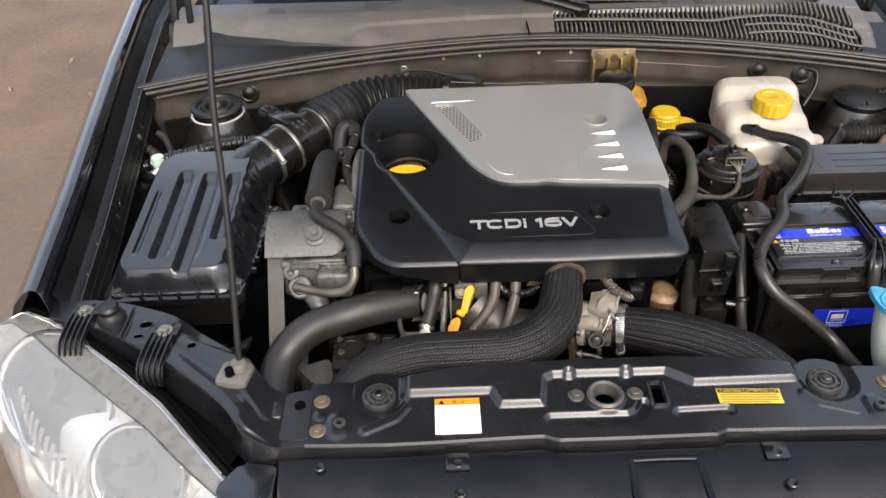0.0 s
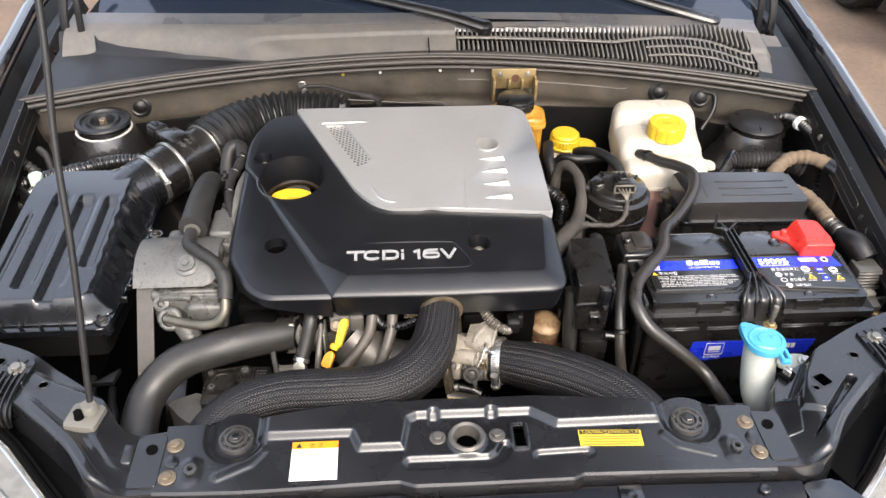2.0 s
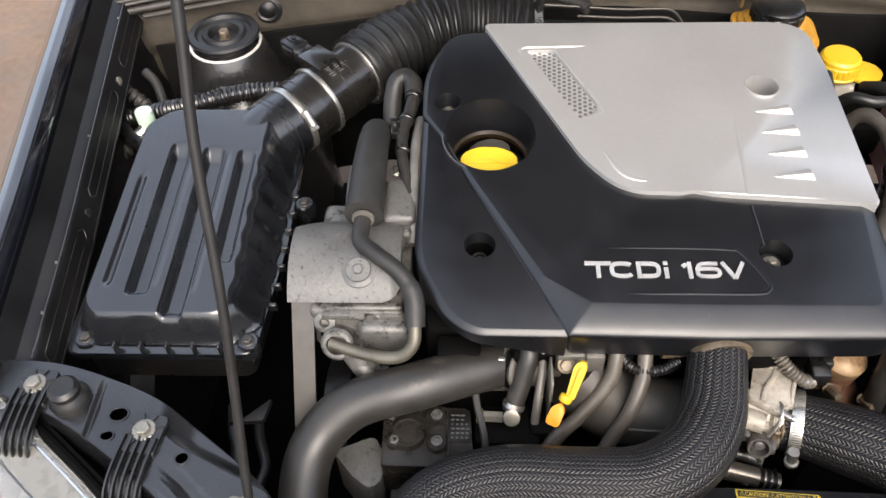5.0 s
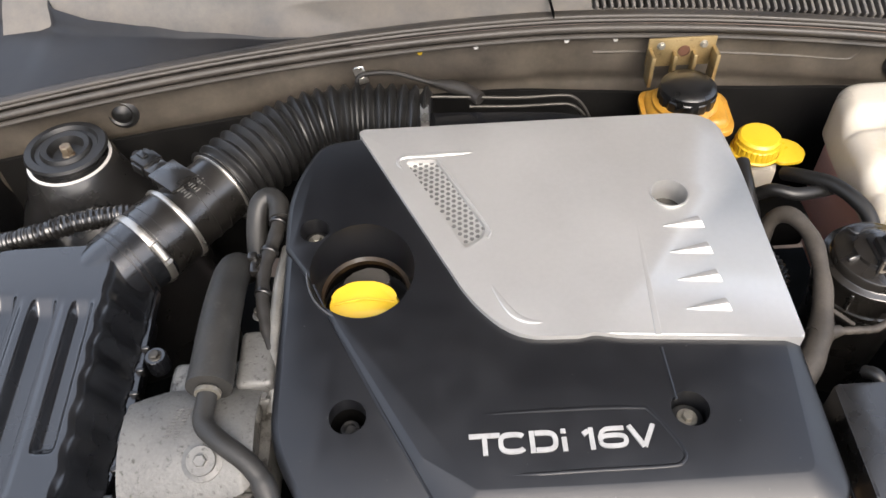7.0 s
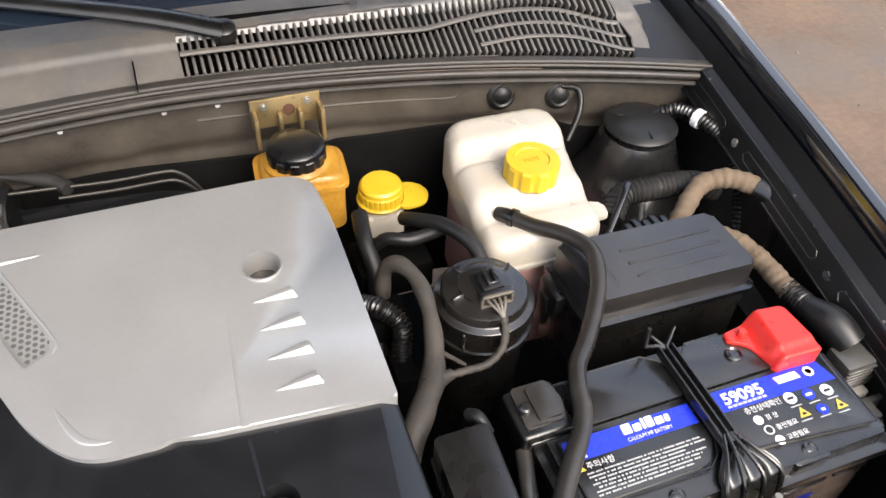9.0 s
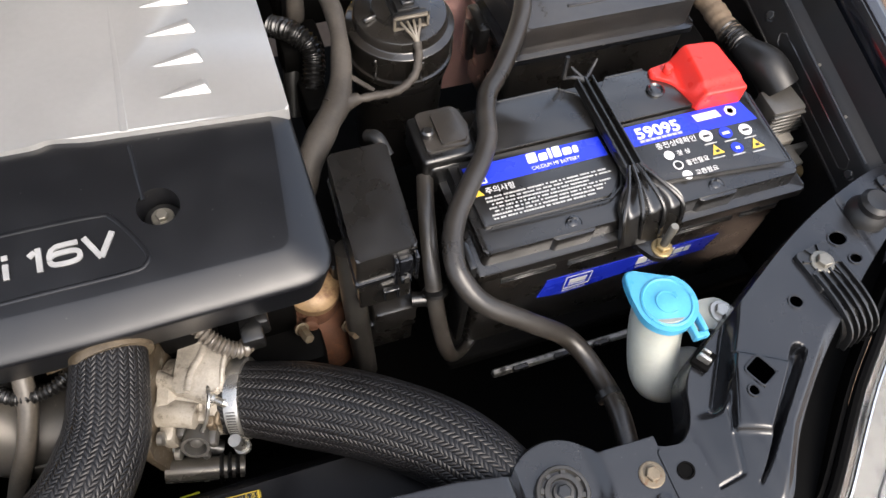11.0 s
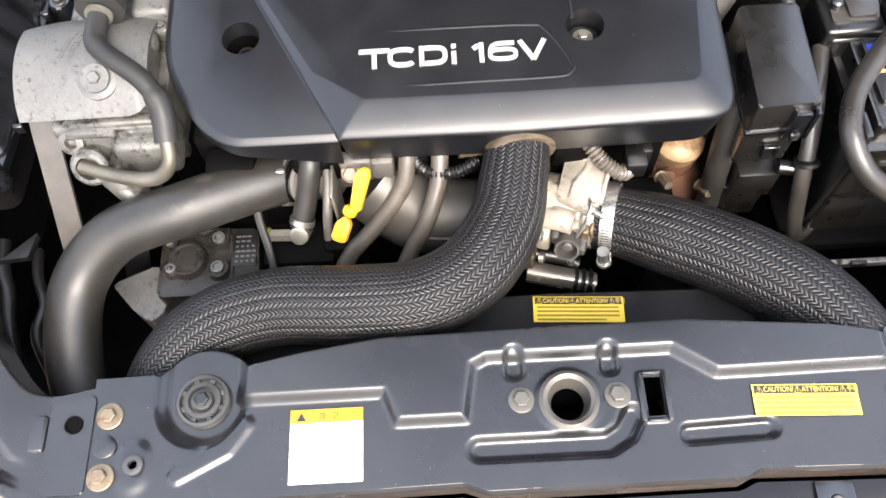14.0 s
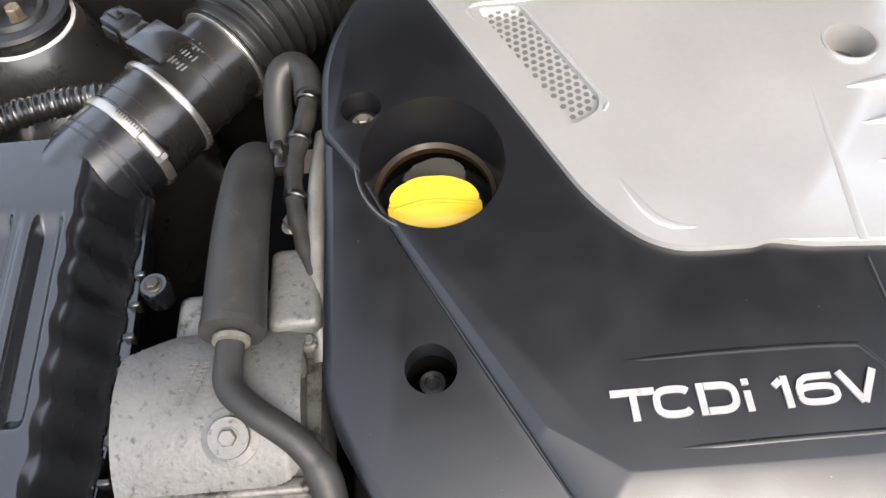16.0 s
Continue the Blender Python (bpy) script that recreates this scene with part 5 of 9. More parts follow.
# Base tone raised for the pale reflection on the cup's wall.
M_CUP = material("scuffed black cup plastic with painted sheen", (0.020, 0.0197, 0.0190), 0.36, vary=0.35, scale=26, dust=0.04, coat=0.7, coat_rough=0.25)
cup = part("filler_cup", lathe([(0.0500, -0.050), (0.0520, -0.040), (0.0545, -0.020), (0.0577, -0.0050), (0.0586, -0.0022), (0.0596, -0.0014), (0.0608, -0.0022), (0.0608, -0.006), (0.0560, -0.024), (0.0520, -0.052)], (0, 0, -0.0030), 72, squash=1.11, caps=False), M_CUP, cover, "round black recess for the oil filler cap")
cup.data.transform(Matrix.Translation((-0.2640, 0.5190, 0.7985)) @ Matrix.Rotation(math.atan(0.0703), 4, "X"))
M_OILRING = material("oil-stained brown rim", (0.016, 0.009, 0.003), 0.5, vary=0.5, scale=60, spec=0.3)
part("oily_edge", lathe([(0.0470, -0.056), (0.0470, -0.0500), (0.0505, -0.0470), (0.0515, -0.052), (0.0500, -0.058)], (-0.2640, 0.5190, 0.7985), 64, squash=1.11, caps=False), M_OILRING, cup, "oil-stained lower edge")
part("cup_floor", lathe([(0.051, -0.082), (0.051, -0.079), (0.026, -0.077), (0, -0.077)], (-0.2640, 0.5190, 0.7985), 40, squash=1.1), M_DEEP, cup)
part("cup_skirt", lathe([(0.0505, -0.080), (0.0508, -0.054)], (-0.2640, 0.5190, 0.7985), 48, squash=1.1, caps=False), M_DEEP, cup)
for x, y in ((-0.318, 0.577), (-0.277, 0.352), (0.047, 0.335)):
    z = cover_z(x, y)
    if y == 0.352:
        w = part("screw_well", lathe([(0.0185, -0.062), (0.0185, -0.030), (0.0178, -0.030), (0.0178, -0.059), (0, -0.059)], (x, y, z), 30), M_DEEP, cover)
        part("screw", lathe([(0.0105, -0.058), (0.0105, -0.040), (0.0092, -0.037), (0.0060, -0.0365), (0.0055, -0.040), (0, -0.040)], (x, y, z), 28), M_BLACK, w, "black capped screw")
        continue
    w = part("screw_well", lathe([(0.0190, -0.040), (0.0190, -0.030), (0.0164, -0.030), (0.0158, -0.024), (0.0120, -0.0225), (0, -0.0225)], (x, y, z), 36), M_BLACK, cover)
    hexbolt((x, y, z - 0.0222), 0.0056, M_BOLT, w, "screw", washer=1.75, h=0.006)

# silver panel, laid 2 mm proud of the shell
SIL = rounded([(-0.272, 0.729), (0.130, 0.729), (0.169, 0.717), (0.1765, 0.640), (0.1765, 0.400), (0.000, 0.414), (-0.030, 0.4205), (-0.042, 0.417), (-0.108, 0.419), (-0.150, 0.464)],
              [0.008, 0.02, 0.03, 0.03, 0.004, 0.01, 0.006, 0.006, 0.05, 0.03], 6)
silver = part("silver_panel", slab(SIL, 0.780, 0.80, 0.003, 3, lambda x, y: cover_z(x, y) + 0.0022), M_SILVER, cover, "satin silver panel")
for v in silver.data.vertices:
    if v.co.z < 0.7805:
        v.co.z = cover_z(v.co.x, v.co.y) - 0.014
mesh_cut = slab(rounded([(-0.214, 0.672), (-0.177, 0.671), (-0.127, 0.563), (-0.130, 0.548), (-0.152, 0.535)], 0.006), 0.78, 0.9, 0)
carve(silver, [hole_cut(0.086, 0.598, 0.0205, 0.03), mesh_cut])
part("hole_liner", lathe([(0.0190, -0.028), (0.0205, 0.003), (0.0225, 0.0035), (0.0225, 0.0015), (0.0215, -0.028)], (0.086, 0.598, cover_z(0, 0.598)), 40), M_SILVER, silver)
part("hole_floor", lathe([(0.02, -0.027), (0.02, -0.025), (0.012, -0.024), (0.010, -0.018), (0, -0.018)], (0.086, 0.598, cover_z(0, 0.598)), 30), M_DULL, silver)
# mesh insert: a dimpled plate of round holes
ins = part("mesh_insert", slab(rounded([(-0.216, 0.674), (-0.175, 0.673), (-0.125, 0.563), (-0.128, 0.546), (-0.152, 0.533)], 0.006), 0.785, 0.79, 0.0, top=lambda x, y: cover_z(x, y) - 0.0035),
           M_SILVER, silver, "silver honeycomb mesh insert")
dots = bmesh.new()
for i in range(9):
    for j in range(22):
        a, b = Vector((-0.209, 0.664)), Vector((-0.146, 0.541))
        along = (b - a).normalized()
        across = Vector((-along.y, along.x))
        p = a + along * (0.0065 * j) + across * (0.0076 * (i + 0.5 * (j % 2)))
        lim = lerp_rows([(0, 0.034), (0.118, 0.032), (0.136, 0.018)], 0.0065 * j)
        if 0.0065 * j < 0.136 and 0.0076 * (i + 0.5 * (j % 2)) < lim:
            lathe([(0.0027, 0), (0.0025, 0.0006), (0, 0.0006)], (p.x, p.y, cover_z(p.x, p.y) - 0.0035), 6, None, dots)
tagged(part("mesh_hole", dots, material("dark mesh hole", (0.085, 0.085, 0.082), 0.6), ins, sharp=30), kind="stuff")
part("mesh_rim", tube([(-0.128, 0.680, cover_z(0, 0.68) + 0.0015), (-0.175, 0.6795, cover_z(0, 0.68) + 0.002), (-0.214, 0.678, cover_z(0, 0.678) + 0.002), (-0.2225, 0.670, cover_z(0, 0.67) + 0.002), (-0.216, 0.655, cover_z(0, 0.655) + 0.0015)],
                      lambda k: 0.0006 + 0.0032 * math.sin(math.pi * k) ** 0.7, 10, 8, flat=0.6), M_SILVER, silver)
part("mesh_rim", tube([(-0.1745, 0.672, cover_z(0, 0.672) + 0.002), (-0.150, 0.620, cover_z(0, 0.62) + 0.002), (-0.1235, 0.563, cover_z(0, 0.563) + 0.002), (-0.1255, 0.547, cover_z(0, 0.547) + 0.002)], 0.0016, 8, 6), M_SILVER, silver)
# low pressed folds of the silver panel
part("fold", tube([(-0.130, 0.490, cover_z(0, 0.49) + 0.0016), (-0.112, 0.452, cover_z(0, 0.452) + 0.002), (-0.096, 0.438, cover_z(0, 0.438) + 0.002), (-0.070, 0.434, cover_z(0, 0.434) + 0.0012)], lambda k: 0.0005 + 0.0035 * math.sin(math.pi * k), 8, 8, flat=0.5), M_SILVER, silver)
part("fold", tube([(0.046, 0.655, cover_z(0, 0.655) + 0.0010), (0.040, 0.54, cover_z(0, 0.54) + 0.0012), (0.033, 0.412, cover_z(0, 0.412) + 0.0014)], lambda k: 0.0008 + 0.0034 * k, 8, 8, flat=0.55), M_SILVER, silver)
part("fold", tube([(-0.031, 0.690, cover_z(0, 0.690) + 0.0006), (-0.040, 0.56, cover_z(0, 0.56) + 0.0008), (-0.050, 0.424, cover_z(0, 0.424) + 0.0008)], 0.0024, 8, 8, flat=0.45), M_SILVER, silver)
for k in range(4):
    y = 0.553 - 0.0365 * k
    z = cover_z(0, y) + 0.002
    bm = bmesh.new()
    a = [bm.verts.new(v) for v in ((0.056, y - 0.003, z - 0.001), (0.113, y + 0.0075, z - 0.001), (0.114, y - 0.0095, z - 0.001), (0.108, y + 0.005, z + 0.0062), (0.110, y - 0.003, z + 0.0062))]
    for f in ((0, 2, 4), (0, 4, 3), (0, 3, 1), (1, 3, 4, 2)):
        bm.faces.new([a[i] for i in f])
    bm.faces.new((a[0], a[1], a[2]))
    bmesh.ops.recalc_face_normals(bm, faces=bm.faces)
    bmesh.ops.bevel(bm, geom=bm.edges[:], offset=0.0012, segments=2, profile=0.5, affect="EDGES")
    part("fin", bm, M_SILVER, silver)
# crease ridges and the name field on the black part
part("crease", tube([(-0.3165, 0.5055, cover_z(0, 0.505) - 0.0085), (-0.2925, 0.4525, cover_z(0, 0.4525) - 0.0092), (-0.240, 0.347, cover_z(0, 0.347) - 0.0125), (-0.1835, 0.2385, cover_z(0, 0.2385) - 0.0190)], 0.0016, 8, 8), M_COVER, cover)
part("crease", tube([(0.034, 0.402, cover_z(0, 0.402) - 0.005), (0.036, 0.345, cover_z(0, 0.345) - 0.0058)], 0.0022, 8, 4), M_COVER, cover)
z = lambda y, d=0.0: cover_z(0, y) - 0.0045 + d
part("name_border", tube([(-0.150, 0.3415, z(0.3415, -0.0012)), (-0.08, 0.3415, z(0.3415)), (-0.006, 0.3395, z(0.3395)), (0.010, 0.333, z(0.333)), (0.030, 0.297, z(0.297)), (0.028, 0.284, z(0.284)), (0.012, 0.2805, z(0.2805)), (-0.06, 0.2805, z(0.2805)), (-0.14, 0.2805, z(0.2805, -0.0015))], 0.0023, 8, 6, flat=0.8), M_COVER, cover)
letter = Matrix.Translation((-0.163, 0.2995, cover_z(0, 0.2995) - 0.0035)) @ Matrix.Rotation(math.atan(0.0703), 4, "X")
M_LETTER = material("worn white paint", (0.265, 0.265, 0.26), 0.45, vary=0.16, scale=90, stain=((0.17, 0.17, 0.165), 120, 0.60))
CAP, STROKE = 0.0212, 0.0046


def bow(x0, x1, a0, a1, power=0.68, n=22, y0=0.0, y1=CAP):
    """Part of a squared oval between two angles, as the middle line of a stroke."""
    cx, cy = (x0 + x1) / 2, (y0 + y1) / 2
    rx, ry = (x1 - x0 - STROKE) / 2, (y1 - y0 - STROKE) / 2
    out = []
    for k in range(n + 1):
        a = radians(a0 + (a1 - a0) * k / n)
        ca, sa = math.cos(a), math.sin(a)
        out.append((cx + rx * math.copysign(abs(ca) ** power, ca), cy + ry * math.copysign(abs(sa) ** power, sa)))
    return out


h = STROKE / 2
STROKES = {"T": [[(0.0, CAP - h), (0.0285, CAP - h)], [(0.01425, CAP - STROKE), (0.01425, 0.0)]],
           "C": [bow(0.0265, 0.0535, 38, 322)],
           "D": [[(0.0578, 0.0), (0.0578, CAP)], [(0.0606, CAP - h), (0.0655, CAP - h)] + bow(0.0545, 0.0815, 88, -88) + [(0.0655, h), (0.0606, h)]],
           "i": [[(0.0872, 0.0), (0.0872, 0.0136)], [(0.0872, 0.0175), (0.0872, CAP + 0.0004)]],
           "1": [[(0.1125, 0.0), (0.1125, CAP)], [(0.1100, CAP - 0.0028), (0.1050, CAP - 0.0062)]],
           "6": [bow(0.1180, 0.1460, 182, -178, y1=0.0150), [(0.1203, 0.0075), (0.1205, 0.0120), (0.1225, 0.0165), (0.1265, 0.0190), (0.1335, 0.0193), (0.1430, 0.0192)]],
           "V": [[(0.1480, CAP), (0.1592, 0.0)], [(0.1706, CAP), (0.1594, 0.0)]]}
for name, lines in STROKES.items():
    bm = bmesh.new()
    for k, line in enumerate(lines):
        r = ribbon(line, 0.0041 if name == "6" else STROKE, 0.0, 0.0016 + 0.0001 * k, closed=(name == "6" and k == 0))
        me = bpy.data.meshes.new("tmp")
        r.to_mesh(me)
        r.free()
        bm.from_mesh(me)
        bpy.data.meshes.remove(me)
    bm.transform(letter)
    part("letter", bm, M_LETTER, cover, "raised white letter", sharp=30)

oil_cap = thing("oil_filler_cap", "yellow plastic oil filler cap in a round recess", "cap")
part("disc", lathe([(0.034, 0), (0.0385, 0.003), (0.0390, 0.010), (0.036, 0.013), (0, 0.014)], (-0.265, 0.507, 0.726), 44), M_YELLOW, oil_cap)
part("handle", slab(rounded([(-0.3035, 0.500), (-0.300, 0.484), (-0.266, 0.474), (-0.230, 0.482), (-0.2265, 0.498), (-0.233, 0.516), (-0.252, 0.527), (-0.278, 0.528), (-0.297, 0.517)], 0.008, 5), 0.732, 0.762, 0.0045, 4, top=lambda x, y: 0.7640 - 0.010 * ease((0.506 - y) / 0.03)), M_YELLOW, oil_cap, "lobed yellow grip")
part("rib", tube([(-0.298, 0.499, 0.7600), (-0.266, 0.503, 0.7628), (-0.232, 0.499, 0.7600)], 0.0016, 8, 6), M_YELLOW, oil_cap)
part("neck", lathe([(0.036, -0.03), (0.036, 0.0), (0.020, 0.0)], (-0.265, 0.509, 0.728), 32), M_BLACK, oil_cap)
part("tab", slab(rounded([(-0.292, 0.530), (-0.236, 0.532), (-0.240, 0.552), (-0.262, 0.558), (-0.286, 0.548)], 0.006, 4), 0.730, 0.752, 0.003, 3), material("dusty grey-black rubber", (0.030, 0.027, 0.023), 0.6, vary=0.4, scale=60), oil_cap, "grey rubber flap")

# ---------------------------------------------------------------- hoses
M_GRIME = material("oil-browned casting", (0.115, 0.088, 0.056), 0.40, metal=0.35, vary=0.4, scale=50, bump=0.5, bump_scale=200, stain=((0.030, 0.018, 0.008), 55, 0.52))
M_OVER = material("worn black hose rubber", (0.017, 0.0150, 0.0130), 0.36, vary=0.4, scale=22, bump=0.2, bump_scale=220, dust=0.05, spec=0.55, stain=((0.058, 0.046, 0.035), 24, 0.60))
M_HEATER = material("grey taped hose", (0.036, 0.032, 0.028), 0.60, vary=0.35, scale=26, bump=0.45, bump_scale=200, dust=0.12, spec=0.3, stain=((0.060, 0.052, 0.042), 30, 0.58))
M_MANI_PIPE = material("dull aluminium pipe", (0.17, 0.165, 0.15), 0.42, metal=0.5, vary=0.25, scale=40, stain=((0.05, 0.04, 0.03), 60, 0.6))
def hose(name, label, pts, r, mat, seg=18, steps=8, **k):
    ob = part(name, tube(pts, r, seg, steps, **k), mat)
    return tagged(ob, label, "hose")


def band(c, axis, r, w, mat, parent, name="clamp", screw=True, top=None):
    """A flat worm-drive hose clamp round an axis."""
    b = part(name, lathe([(r, -w / 2), (r + 0.0015, -w / 2), (r + 0.0022, 0), (r + 0.0015, w / 2), (r, w / 2)], c, 40, axis), mat, parent, "bright steel hose clamp")
    if screw:
        a = Vector(axis).normalized()
        d = Vector(top).normalized()
        d = (d - a * d.dot(a)).normalized()
        p = Vector(c) + d * (r + 0.004)
        part("screw_housing", tube([p - a.cross(d) * 0.012, p + a.cross(d) * 0.012], 0.0058, 12, 1), M_STEEL, b)
        part("screw_head", lathe([(0.0062, 0), (0.0062, 0.005), (0.005, 0.006), (0, 0.006)], p + a.cross(d) * 0.013, 6, a.cross(d)), M_STEEL, b)
    return b


hose_a = hose("radiator_hose", "thick smooth black rubber radiator hose", [(-0.250, 0.262, 0.668), (-0.285, 0.246, 0.676), (-0.345, 0.222, 0.682), (-0.420, 0.204, 0.666), (-0.462, 0.165, 0.640), (-0.468, 0.105, 0.618), (-0.455, 0.055, 0.600), (-0.43, 0.01, 0.56)], 0.0270, M_GREYRUBBER, 24)
band((-0.262, 0.257, 0.6690), (0.9, -0.4, 0.2), 0.0268, 0.009, M_DEEP, hose_a, screw=False)
for k in range(3):
    part("neck_ring", lathe([(0.020, -0.003), (0.0270 - 0.0013 * k, -0.002), (0.0270 - 0.0013 * k, 0.002), (0.020, 0.003)], Vector((-0.2440, 0.2590, 0.6690)) + Vector((0.0062, -0.0026, 0.0012)) * k, 30, (0.9, -0.4, 0.2)), (M_STEEL, M_DEEP, M_ALU)[k], hose_a)
part("clip_tail", boxes([((-0.253, 0.250, 0.6945), (0.010, 0.005, 0.004))], 0.001, 1), M_STEEL, hose_a)
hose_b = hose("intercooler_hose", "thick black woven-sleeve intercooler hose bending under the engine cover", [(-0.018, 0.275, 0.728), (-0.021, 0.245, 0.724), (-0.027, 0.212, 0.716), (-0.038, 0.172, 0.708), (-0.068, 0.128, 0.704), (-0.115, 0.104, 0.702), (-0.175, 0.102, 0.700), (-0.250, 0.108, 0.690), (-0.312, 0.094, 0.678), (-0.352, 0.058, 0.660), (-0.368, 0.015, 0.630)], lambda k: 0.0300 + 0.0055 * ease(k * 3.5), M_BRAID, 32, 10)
band((-0.0190, 0.2395, 0.7235), (0.10, -1, -0.17), 0.0318, 0.009, M_GRIME, hose_b, screw=False)
part("collar", lathe([(0.0300, -0.012), (0.0335, -0.010), (0.0335, 0.008), (0.0300, 0.010)], (-0.0185, 0.256, 0.7260), 32, (0.08, -1, -0.15)), M_GRIME, hose_b, "oil-browned aluminium collar")
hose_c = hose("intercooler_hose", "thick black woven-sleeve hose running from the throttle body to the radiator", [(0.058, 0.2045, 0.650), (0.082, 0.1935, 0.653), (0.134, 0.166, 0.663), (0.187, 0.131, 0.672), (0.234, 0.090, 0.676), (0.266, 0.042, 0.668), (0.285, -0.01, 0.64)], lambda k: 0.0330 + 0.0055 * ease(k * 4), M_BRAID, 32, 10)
CA = Vector((0.94, -0.30, 0.17)).normalized()
CC = Vector((0.0715, 0.1985, 0.6515))
clamp_c = band(CC, CA, 0.0357, 0.0125, M_STEEL, hose_c, screw=False)
CN = (Vector((0, -0.55, 0.83)) - CA * Vector((0, -0.55, 0.83)).dot(CA)).normalized()
CT = CA.cross(CN)
for k in range(11):
    an = 0.10 + 0.075 * k
    d = CN * math.cos(an) + CT * math.sin(an)
    bmv = box((0, 0, 0), (0.0080, 0.0009, 0.0008), 0.0002, 1)
    m = Matrix((CA, d.cross(CA), d)).transposed().to_4x4()
    bmv.transform(Matrix.Translation(CC + d * 0.0380) @ m)
    part("slot", bmv, M_DULL, clamp_c)
sd = CN * math.cos(1.05) + CT * math.sin(1.05)
st = CT * math.cos(1.05) - CN * math.sin(1.05)
part("screw_housing", tube([CC + sd * 0.0420 - st * 0.014, CC + sd * 0.0420 + st * 0.006], 0.0058, 12, 1), M_STEEL, clamp_c)
part("screw_head", lathe([(0.0072, 0), (0.0078, 0.002), (0.0074, 0.005), (0.005, 0.0056), (0, 0.0056)], CC + sd * 0.0420 + st * 0.007, 24, st), M_STEEL, clamp_c)
over = hose("overflow_hose", "thin black rubber hose looping over the battery corner", [(0.398, 0.662, 0.738), (0.406, 0.648, 0.744), (0.426, 0.618, 0.748), (0.451, 0.580, 0.759), (0.464, 0.540, 0.766), (0.453, 0.500, 0.762), (0.429, 0.462, 0.756), (0.399, 0.425, 0.752), (0.377, 0.402, 0.752), (0.364, 0.375, 0.752), (0.356, 0.349, 0.751), (0.340, 0.324, 0.750), (0.318, 0.299, 0.749), (0.296, 0.272, 0.746), (0.284, 0.245, 0.741), (0.283, 0.220, 0.732), (0.300, 0.197, 0.712), (0.342, 0.180, 0.682), (0.385, 0.164, 0.648), (0.402, 0.128, 0.636), (0.402, 0.080, 0.645), (0.392, 0.020, 0.64)], 0.0100, M_OVER, 16)
for c, a in (((0.4100, 0.6420, 0.7448), (0.55, -0.83, 0.1)), ((0.4015, 0.100, 0.6405), (0, -1, 0.15))):
    part("spring_clip", lathe([(0.0098, -0.004), (0.0124, -0.0035), (0.0124, 0.0035), (0.0106, 0.004)], c, 22, a), M_BLACK, over)
heat = hose("heater_hose", "grey taped hose thickening to a joint behind the engine cover", [(0.226, 0.615, 0.69), (0.230, 0.616, 0.733), (0.244, 0.602, 0.752), (0.257, 0.566, 0.749), (0.253, 0.512, 0.736), (0.236, 0.460, 0.722), (0.212, 0.422, 0.728), (0.190, 0.392, 0.724), (0.172, 0.37, 0.70)], lambda k: 0.0098 + 0.0042 * ease((k - 0.45) / 0.25) + 0.0007 * math.sin(k * 40), M_HEATER, 18)
part("branch", tube([(0.222, 0.444, 0.724), (0.244, 0.452, 0.722), (0.256, 0.454, 0.722)], lambda k: 0.0135 - 0.0075 * k, 14, 5), M_HEATER, heat, "taped branch of the joint")
part("tape_tail", slab(rounded([(0.251, 0.486), (0.256, 0.490), (0.276, 0.462), (0.273, 0.459)], 0.001, 2), 0.7205, 0.7225, 0.0005, 1), M_HEATER, heat, "loose end of tape")
fh = hose("vent_hose", "foam-wrapped rubber hose crossing a bracket", [(-0.412, 0.585, 0.730), (-0.412, 0.548, 0.768), (-0.411, 0.480, 0.786), (-0.410, 0.388, 0.788)], lambda k: 0.0185 + 0.004 * k, M_MATT, 22)
part("thin_end", tube([(-0.410, 0.392, 0.788), (-0.412, 0.365, 0.785), (-0.410, 0.345, 0.785), (-0.392, 0.326, 0.786), (-0.364, 0.305, 0.778), (-0.349, 0.284, 0.764), (-0.347, 0.258, 0.744)], lambda k: 0.0098 + 0.0016 * ease((k - 0.72) / 0.03), 16, 8), M_MATT, fh)
part("end_ring", lathe([(0.0105, -0.004), (0.0225, -0.003), (0.0228, 0.002), (0.0105, 0.004)], (-0.4103, 0.3865, 0.7880), 28, (0, 1, 0.02), caps=False), M_MATT, fh)
part("clip", lathe([(0.0105, -0.0025), (0.0128, -0.002), (0.0128, 0.002), (0.0105, 0.0025)], (-0.4108, 0.3785, 0.7870), 24, (0.02, 1, 0.05)), M_BOLT, fh)
part("pipe", tube([(-0.347, 0.262, 0.748), (-0.349, 0.246, 0.728), (-0.366, 0.240, 0.712), (-0.400, 0.246, 0.706), (-0.445, 0.262, 0.706)], 0.0072, 12, 8), material("dull steel pipe", (0.13, 0.12, 0.095), 0.45, metal=0.7, vary=0.25, dust=0.1), fh, "dull bent steel pipe")
br_h = hose("breather_hose", "black elbow hose joined to a taped bundle beside the engine cover", [(-0.397, 0.598, 0.728), (-0.397, 0.628, 0.756), (-0.392, 0.649, 0.774), (-0.380, 0.656, 0.778), (-0.369, 0.645, 0.776), (-0.366, 0.622, 0.773)], 0.0128, M_MATT, 18)
part("loom", tube([(-0.366, 0.628, 0.774), (-0.368, 0.598, 0.773), (-0.377, 0.550, 0.770), (-0.375, 0.505, 0.768), (-0.367, 0.468, 0.766), (-0.358, 0.432, 0.758), (-0.352, 0.39, 0.73)], lambda k: 0.0090 - 0.0025 * k + 0.0005 * math.sin(60 * k), 12, 12), M_TAPE, br_h, "taped cable bundle")
